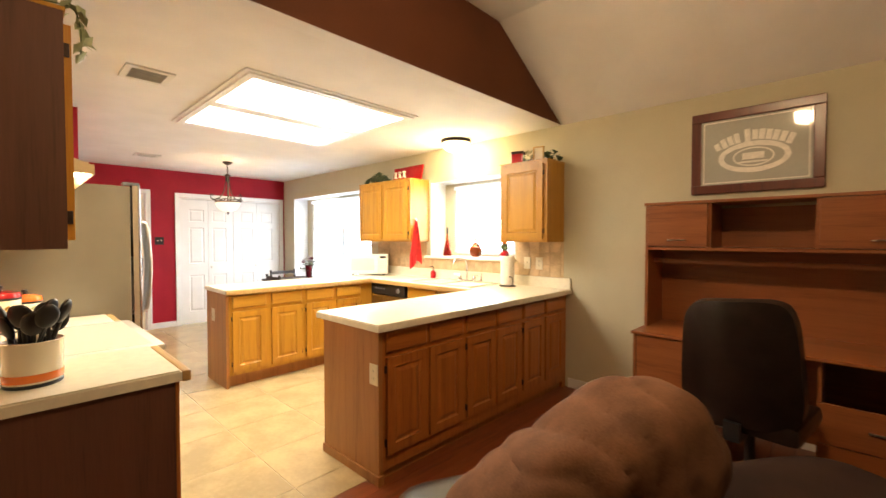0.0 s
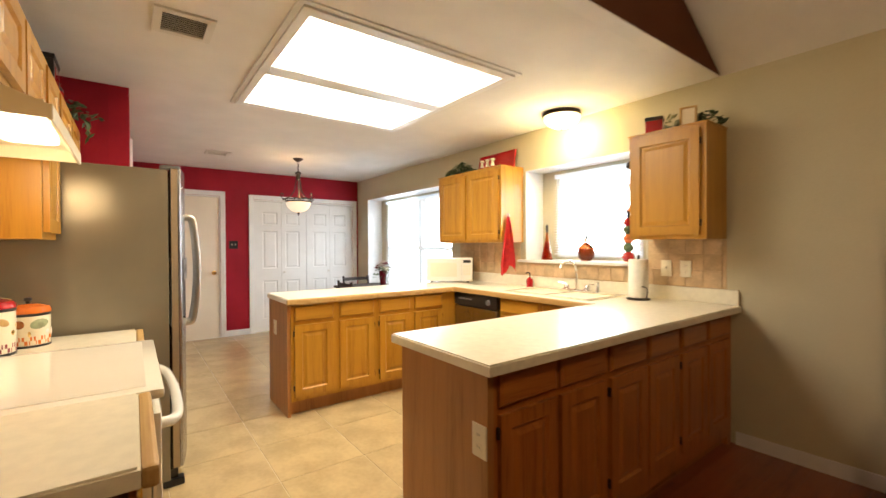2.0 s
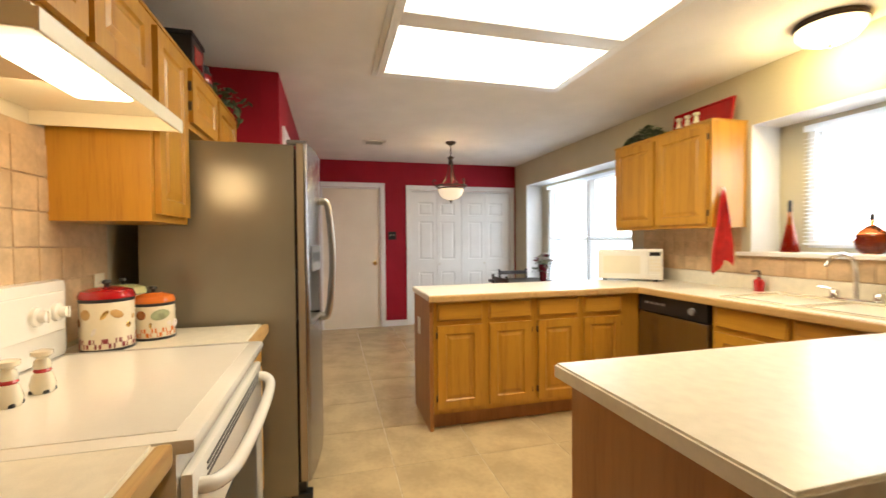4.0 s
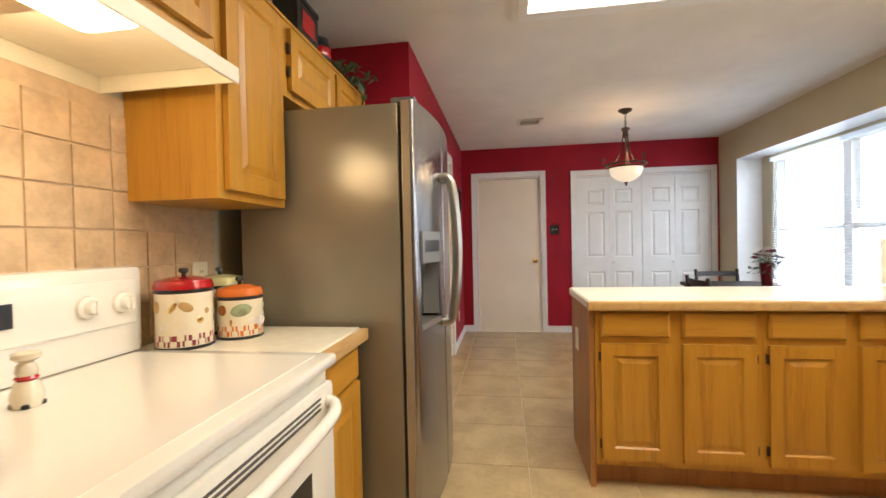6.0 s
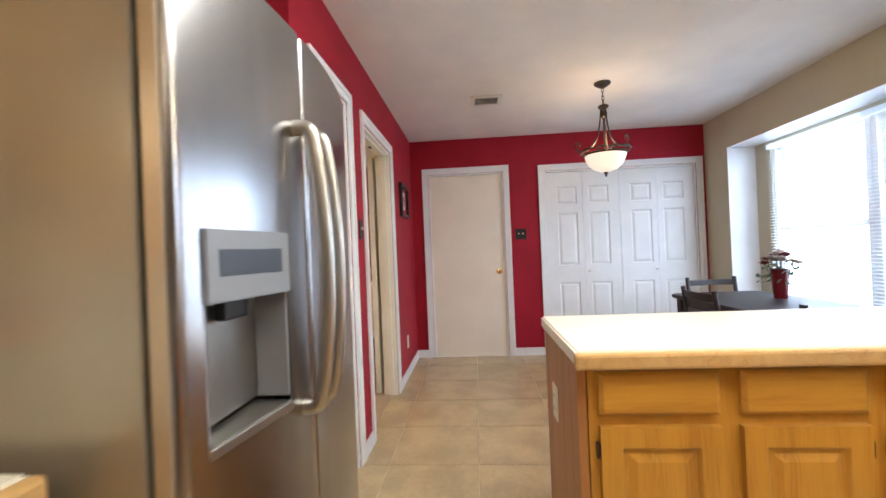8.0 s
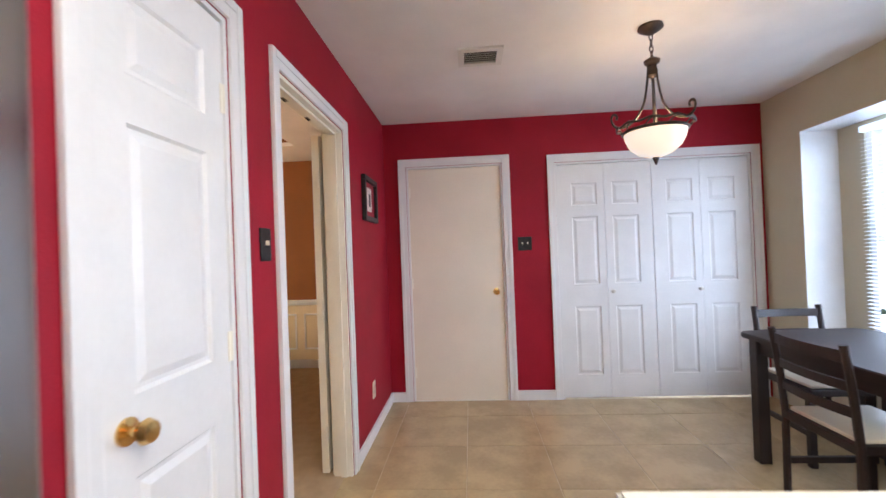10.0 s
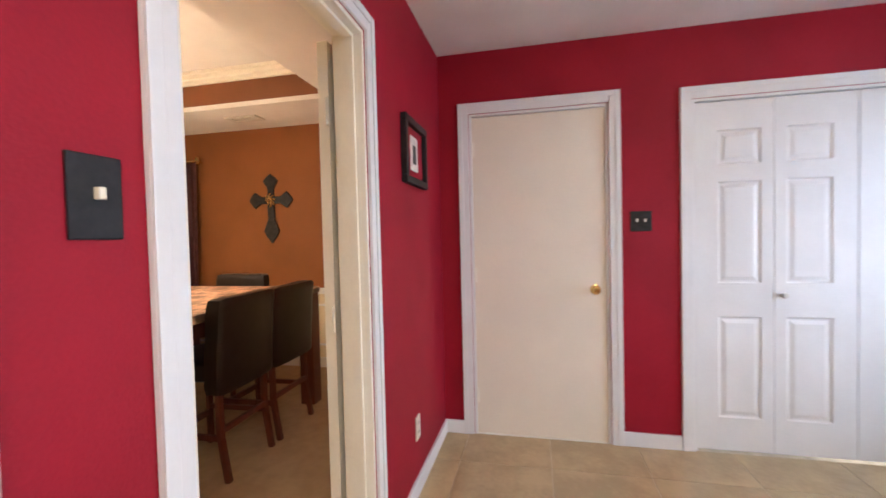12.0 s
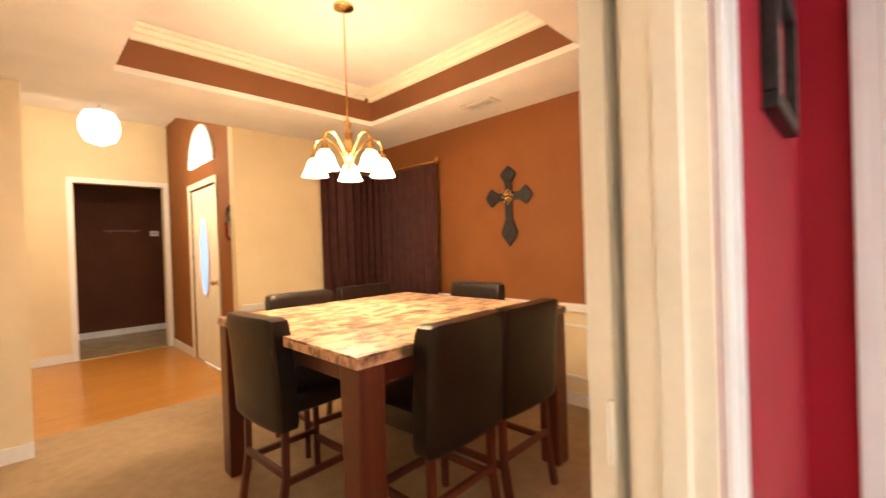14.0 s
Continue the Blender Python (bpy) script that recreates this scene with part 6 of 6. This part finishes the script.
    box(bm, -0.0165, -0.0125, -hh, 0.0165, -0.0105, hh, 0.0005)
    bmesh.ops.transform(bm, matrix=Matrix.Translation((0.215 * u, 0, 0.098 - 0.062 * u * u)) @ Matrix.Rotation(radians(26 * u), 4, "Y"), verts=bm.verts)
    part("etched_bar", bm, "etch", jf)
part("etched_oval", flat_ring(0.205, 0.108, 0.034, -0.052), "etch", jf)
part("etched_inner_oval", flat_ring(0.118, 0.066, 0.010, -0.052), "etch", jf)
part("etched_centre", boxes((-0.062, -0.0125, -0.068, 0.062, -0.0105, -0.022), bevel=0.0008), "etch", jf)
part("etched_line", boxes((-0.082, -0.0125, -0.092, 0.082, -0.0105, -0.080)), "etch", jf)

ll = thing("bowl_light", (-0.16, 1.35, 3.045), "frosted bowl ceiling light in the living room, lit", "ceiling light")
part("canopy", lathe([(0, 0.02), (0.09, 0.02), (0.09, -0.01), (0.03, -0.04), (0.03, -0.16), (0.13, -0.18), (0.0, -0.18)], 28), "bronze", ll, smooth=True)
part("bowl", lathe([(0.13, -0.18), (0.135, -0.20), (0.11, -0.25), (0.06, -0.28), (0, -0.29)], 28), "bowl", ll, "glowing frosted bowl", True)

# ---------------------------------------------------------------- dining room things
dt = thing("dining_table", (-7.060, -1.222, 0), "square counter-height dining table with a veined stone tile top", "table")
E2 = 0.725
part("apron", boxes((-0.62, -0.64, 0.765, 0.62, -0.615, 0.865), (-0.62, 0.615, 0.765, 0.62, 0.64, 0.865), (-0.64, -0.62, 0.765, -0.615, 0.62, 0.865), (0.615, -0.62, 0.765, 0.64, 0.62, 0.865)), "mahogany", dt)
for x in (-0.66, 0.66):
    for y in (-0.66, 0.66):
        part("leg", boxes((x - 0.058, y - 0.058, 0, x + 0.058, y + 0.058, 0.865), bevel=0.008), "mahogany", dt)
top = part("tabletop", boxes((-E2, -E2, 0.866, E2, E2, 0.902), bevel=0.006), "table_stone", dt, "tan and brown veined stone top")
random.seed(5)
for i in range(5):
    for j in range(10):
        tw_, th_ = 2 * E2 / 5, 2 * E2 / 10
        x0, y0 = -E2 + tw_ * i, -E2 + th_ * j
        part("stone_tile", boxes((x0 + 0.002, y0 + 0.002, 0.902, x0 + tw_ - 0.002, y0 + th_ - 0.002, 0.912), bevel=0.002), "table_stone", top)


def parsons_chair():
    c = thing("counter_chair", (0, 0, 0), "dark brown leather counter-height chair with mahogany legs", "chair", 0, "chairs round the dining table")
    bm = cushion(0.495, 0.092, 0.515, power=18, wrinkle=0.004, cuts=11)
    for v in bm.verts:
        v.co.y += 0.016 * (v.co.x / 0.23) ** 2 * -1 + 0.10 * max(0, v.co.z + 0.26) ** 1.6
    bmesh.ops.translate(bm, vec=(0, 0.215, 0.728), verts=bm.verts)
    part("backrest", bm, "leather", c, smooth=True)
    bm = cushion(0.47, 0.45, 0.12, power=6, wrinkle=0.006, cuts=6)
    bmesh.ops.translate(bm, vec=(0, 0, 0.59), verts=bm.verts)
    part("seat", bm, "leather", c, smooth=True)
    for x in (-0.195, 0.195):
        part("leg", tube([(x, -0.185, 0), (x, -0.185, 0.55)], 0.021, 4), "mahogany", c)
        part("leg", tube([(x, 0.245, 0), (x, 0.205, 0.25), (x, 0.200, 0.55)], 0.021, 4), "mahogany", c)
        part("side_stretcher", boxes((x - 0.010, -0.18, 0.22, x + 0.010, 0.20, 0.25)), "mahogany", c)
    part("front_stretcher", boxes((-0.19, -0.195, 0.18, 0.19, -0.175, 0.215)), "mahogany", c)
    part("back_stretcher", boxes((-0.19, 0.20, 0.26, 0.19, 0.222, 0.29)), "mahogany", c)
    return c


ch = parsons_chair()
ch.matrix_basis = pose(-6.82, -0.672, 0.002, 0, 0, 2)
for x, y, a in ((-7.30, -0.68, 1), (-6.545, -1.33, -87), (-6.95, -1.90, 180), (-7.50, -1.90, 182), (-7.84, -1.42, 90)):
    copy_thing(ch, pose(x, y, 0.002, 0, 0, a))

cl = thing("chandelier", (-6.95, -1.45, 2.75), "brass chandelier with five frosted glass shades, lit", "chandelier")
part("canopy", lathe([(0, 0), (0.062, 0), (0.060, -0.012), (0.02, -0.028), (0, -0.03)], 24), "brass", cl, smooth=True)
part("rod", rod(bmesh.new(), (0, 0, -0.02), (0, 0, -0.70), 0.005), "brass", cl)
part("column", lathe([(0, -0.64), (0.010, -0.645), (0.022, -0.67), (0.012, -0.70), (0.026, -0.73), (0.014, -0.77), (0.040, -0.82), (0.046, -0.86), (0.025, -0.90), (0.012, -0.94), (0.018, -0.955), (0, -0.97)], 20), "brass", cl, smooth=True)
for k in range(5):
    a = radians(72 * k + 20)
    ca, sa = math.cos(a), math.sin(a)
    arm = part("arm", tube(smooth_curve([(q * ca, q * sa, z) for q, z in ((0.03, -0.86), (0.08, -0.80), (0.13, -0.755), (0.19, -0.76), (0.215, -0.80), (0.215, -0.84))]), 0.008, 8), "brass", cl, smooth=True)
    part("socket", lathe([(0, -0.835), (0.022, -0.84), (0.026, -0.865), (0.02, -0.875), (0, -0.876)], 16, (0.215 * ca, 0.215 * sa, 0)), "brass", arm, smooth=True)
    bm = lathe([(0.022, -0.87), (0.043, -0.892), (0.058, -0.935), (0.074, -0.972), (0.079, -0.978), (0.072, -0.972), (0.054, -0.935), (0.039, -0.894), (0.020, -0.874)], 24, (0.215 * ca, 0.215 * sa, 0))
    part("shade", bm, "shade", arm, "glowing bell-shaped glass shade", True)
for ob in cl.children:
    if ob.name.split(".")[0] in ("column", "arm"):
        ob.location.z -= 0.036


def drape(name, x0, x1, z0, z1, folds, label, at, rz, free, depth=0.035):
    c = thing(name, at, label, "curtain", rz, "dining room curtains")
    bm = bmesh.new()
    n = folds * 8
    rows = []
    for k in range(9):
        u = k / 8
        z = z1 + (z0 - z1) * u
        rows.append([bm.verts.new((x0 + (x1 - x0) * i / n + 0.008 * math.sin(i * 0.9 + 3 * u), -0.055 + depth * (0.6 + 0.5 * u) * math.sin(i * math.tau / 8 + 0.7 * math.sin(i * 0.13 + u)) + 0.01 * noise.noise(Vector((i * 0.11, u * 2, 3.1))), z)) for i in range(n + 1)])
    for p, q in zip(rows, rows[1:]):
        for i in range(n):
            bm.faces.new((p[i], p[i + 1], q[i + 1], q[i]))
    bmesh.ops.solidify(bm, geom=bm.faces, thickness=0.003)
    part("cloth", bm, "curtain", c, smooth=True)
    part("rod", rod(bmesh.new(), (x0, -0.055, z1 + 0.02), (x1, -0.055, z1 + 0.02), 0.012), "brass", c, "brass curtain rod")
    part("finial", lathe([(0, -0.04), (0.018, -0.03), (0.034, 0.0), (0.018, 0.03), (0.012, 0.04), (0, 0.042)], 18, (free, -0.055, z1 + 0.02)), "brass", c, "brass finial", True)
    part("bracket", boxes((free - 0.008, -0.06, z1 + 0.005, free + 0.008, 0.0, z1 + 0.02)), "brass", c)
    return c


drape("curtain", -0.98, -0.03, 0.03, 2.115, 9, "plum curtain hanging on the burnt orange wall", (-8.545, -2.24, 0), 90, 0.0)
drape("curtain", 0.03, 0.80, 0.03, 2.115, 8, "plum curtain hanging on the cream wall", (-7.72, -3.285, 0), 180, 0.0)

cr = thing("wall_cross", (-8.578, -1.445, 1.700), "dark carved wooden cross with a gilt centre medallion", "cross", 90)
for a, L, w0 in ((0, 0.27, 0.038), (90, 0.25, 0.038), (180, 0.44, 0.040), (270, 0.25, 0.038)):
    bm = bmesh.new()
    pts = [(-w0, 0.02), (-w0 * 0.9, L * 0.45), (-w0 * 2.2, L * 0.72), (-w0 * 1.5, L * 0.84), (0, L), (w0 * 1.5, L * 0.84), (w0 * 2.2, L * 0.72), (w0 * 0.9, L * 0.45), (w0, 0.02)]
    f = bm.faces.new([bm.verts.new((x, -0.004, z)) for x, z in pts])
    r = bmesh.ops.extrude_face_region(bm, geom=[f])
    bmesh.ops.translate(bm, vec=(0, -0.018, 0), verts=[v for v in r["geom"] if isinstance(v, bmesh.types.BMVert)])
    bmesh.ops.recalc_face_normals(bm, faces=bm.faces)
    bmesh.ops.bevel(bm, geom=bm.edges[:], offset=0.003, segments=1, affect="EDGES")
    bmesh.ops.rotate(bm, matrix=Matrix.Rotation(radians(a), 3, "Y"), verts=bm.verts)
    part("cross_arm", bm, "iron", cr)
part("centre_block", boxes((-0.045, -0.024, -0.045, 0.045, -0.003, 0.045), bevel=0.005), "iron", cr)
for k in range(8):
    a = k * math.tau / 8
    part("gilt_scroll", tube([(0.012 * math.cos(a), -0.028, 0.012 * math.sin(a)), (0.04 * math.cos(a + 0.3), -0.030, 0.04 * math.sin(a + 0.3)), (0.055 * math.cos(a), -0.026, 0.07 * math.sin(a))], 0.007, 6), "brass", cr, "gilt scrollwork")

el = thing("entry_light", (-6.12, -4.6, 3.1), "round frosted ceiling light in the entry, lit", "ceiling light")
part("stem", rod(bmesh.new(), (0, 0, 0), (0, 0, -0.36), 0.01), "brass", el)
part("globe", lathe([(0.03, -0.35), (0.12, -0.38), (0.16, -0.47), (0.16, -0.57), (0.12, -0.66), (0.03, -0.70), (0, -0.705)], 24), "shade", el, "glowing frosted globe", True)
th = thing("thermostat", (-7.16, -7.900, 1.66), "small white thermostat on the brown wall", "thermostat", 180)
part("case", boxes((-0.06, -0.025, -0.045, 0.06, 0.0, 0.045), bevel=0.006), "enamel", th)
part("dial_window", boxes((-0.03, -0.027, -0.008, 0.03, -0.0245, 0.012)), "grey_plastic", th)
ws = thing("wall_shelf", (-6.72, -7.900, 1.70), "narrow reddish wooden ledge on the brown wall", "shelf", 180)
part("ledge", boxes((-0.24, -0.05, 0, 0.24, 0, 0.022), bevel=0.003), "mahogany", ws)
for x in (-0.16, 0.16):
    part("bracket", boxes((x - 0.01, -0.04, -0.035, x + 0.01, 0, -0.0005)), "mahogany", ws)
wd = thing("wall_key_rack", (-7.030, -3.80, 1.50), "dark iron key rack with hanging keys beside the door", "key rack", 90)
part("rail", boxes((-0.08, -0.012, 0.10, 0.08, 0, 0.16), bevel=0.003), "iron", wd)
part("scroll", tube(smooth_curve([(-0.05, -0.008, 0.16), (-0.02, -0.008, 0.25), (0.02, -0.008, 0.20), (0.05, -0.008, 0.27)], 5), 0.008), "iron", wd, smooth=True)
for k, x in enumerate((-0.05, 0.0, 0.05)):
    part("key", boxes((x - 0.012, -0.02, -0.06 - 0.03 * (k % 2), x + 0.012, -0.006, 0.10)), ("brass", "red_gloss", "nickel")[k], wd)


# ---------------------------------------------------------------- tiled surfaces
random.seed(4)
T, G = 0.507, 0.005
tile_bm = bmesh.new()
box(tile_bm, -T / 2 + G / 2, -T / 2 + G / 2, -0.008, T / 2 - G / 2, T / 2 - G / 2, 0.0, 0.002)
tile_me = mesh_of("floor_tile", tile_bm, "tile")
floor_ob = bpy.data.objects["floor_kitchen"]


def clipped_tile(x0, y0, x1, y1):
    return mesh_of("floor_tile", boxes((x0, y0, -0.008, x1, y1, 0.0)), "tile")


for i in range(-6, 7):
    for j in range(-3, 6):
        x0, y0 = -4.53 + T * i, 1.26 + T * j
        a, b, c, d2 = max(x0, XW), max(y0, 0.0), min(x0 + T, XH - 0.02), min(y0 + T, YW)
        if c - a < 0.03 or d2 - b < 0.03 or (c < -4.42 and d2 < YR):
            continue
        full = c - a > T - 0.001 and d2 - b > T - 0.001
        ob = new("floor_tile", tile_me if full else clipped_tile(a + G / 2, b + G / 2, c - G / 2, d2 - G / 2))
        if full:
            ob.location = (x0 + T / 2, y0 + T / 2, 0)
        ob.parent = floor_ob

S = 0.116
splash = structure("backsplash_stove", boxes((-3.30, 0.0, 0.912, -1.585, 0.004, 1.66)), "stone_grout", "tumbled stone tile backsplash behind the range")
sm = [mesh_of("splash_tile", boxes((-S / 2 + 0.003, 0, -S / 2 + 0.003, S / 2 - 0.003, 0.006, S / 2 - 0.003), bevel=0.002), "stone")]
for i in range(15):
    for j in range(7):
        x, z = -1.585 - S * (i + 0.5), 0.912 + S * (j + 0.5)
        if z > 1.60 or x < -3.26:
            continue
        if j > 2 and z > 1.30 and not (-2.93 < x < -2.10):
            continue
        ob = new("splash_tile", sm[0])
        ob.parent, ob.location, ob.rotation_euler = splash, (x, 0.0025 + 0.002 * random.random(), z), (radians(random.uniform(-0.5, 0.5)), 0, radians(random.uniform(-0.5, 0.5)))
splash = structure("backsplash_sink", boxes((-4.535, YW - 0.004, 1.012, -3.56, YW, 1.345), (-3.56, YW - 0.004, 1.012, -2.24, YW, 1.144), (-2.24, YW - 0.004, 1.012, -1.715, YW, 1.345)), "stone_grout", "tumbled stone tile backsplash behind the sink")
for i in range(24):
    for j in range(3):
        x, z = -4.52 + S * (i + 0.5), 1.014 + S * (j + 0.5)
        if x > -1.77 or -3.62 < x < -2.18 and j > 0:
            continue
        ob = new("splash_tile", sm[0])
        ob.parent, ob.location, ob.rotation_euler = splash, (x, YW - 0.0025 - 0.002 * random.random(), z), (0, 0, radians(180 + random.uniform(-0.5, 0.5)))

# laminate planks
fl = structure("floor_living", boxes((XH - 0.02, -3.2, -0.03, 3.0, YW, -0.006)), "floor_wood", "dark cherry laminate plank floor")
for i in range(16):
    x0 = XH - 0.02 + 0.125 * i
    y = -0.6 - 0.4 * ((i * 7) % 3)
    while y < YW:
        y1 = min(y + 1.2, YW)
        ob = new("floor_plank", mesh_of("floor_plank", boxes((x0 + 0.0008, y + 0.0008, -0.006, x0 + 0.1242, y1 - 0.0008, 0.001)), "floor_wood"))
        ob.parent = fl
        y = y1
fe = structure("floor_entry", boxes((-7.03, -6.2, -0.03, -4.9, -3.45, -0.006)), "floor_entry", "honey laminate plank floor in the entry")
for j in range(22):
    y0 = -3.45 - 0.121 * (j + 1)
    x = -7.03 - 0.5 * ((j * 5) % 3)
    while x < -4.9:
        a, b = max(x, -7.03), min(x + 1.2, -4.9)
        if b - a > 0.02:
            ob = new("floor_plank", mesh_of("floor_plank", boxes((a + 0.0008, y0 + 0.0008, -0.006, b - 0.0008, y0 + 0.1202, 0.001)), "floor_entry"))
            ob.parent = fe
        x += 1.2
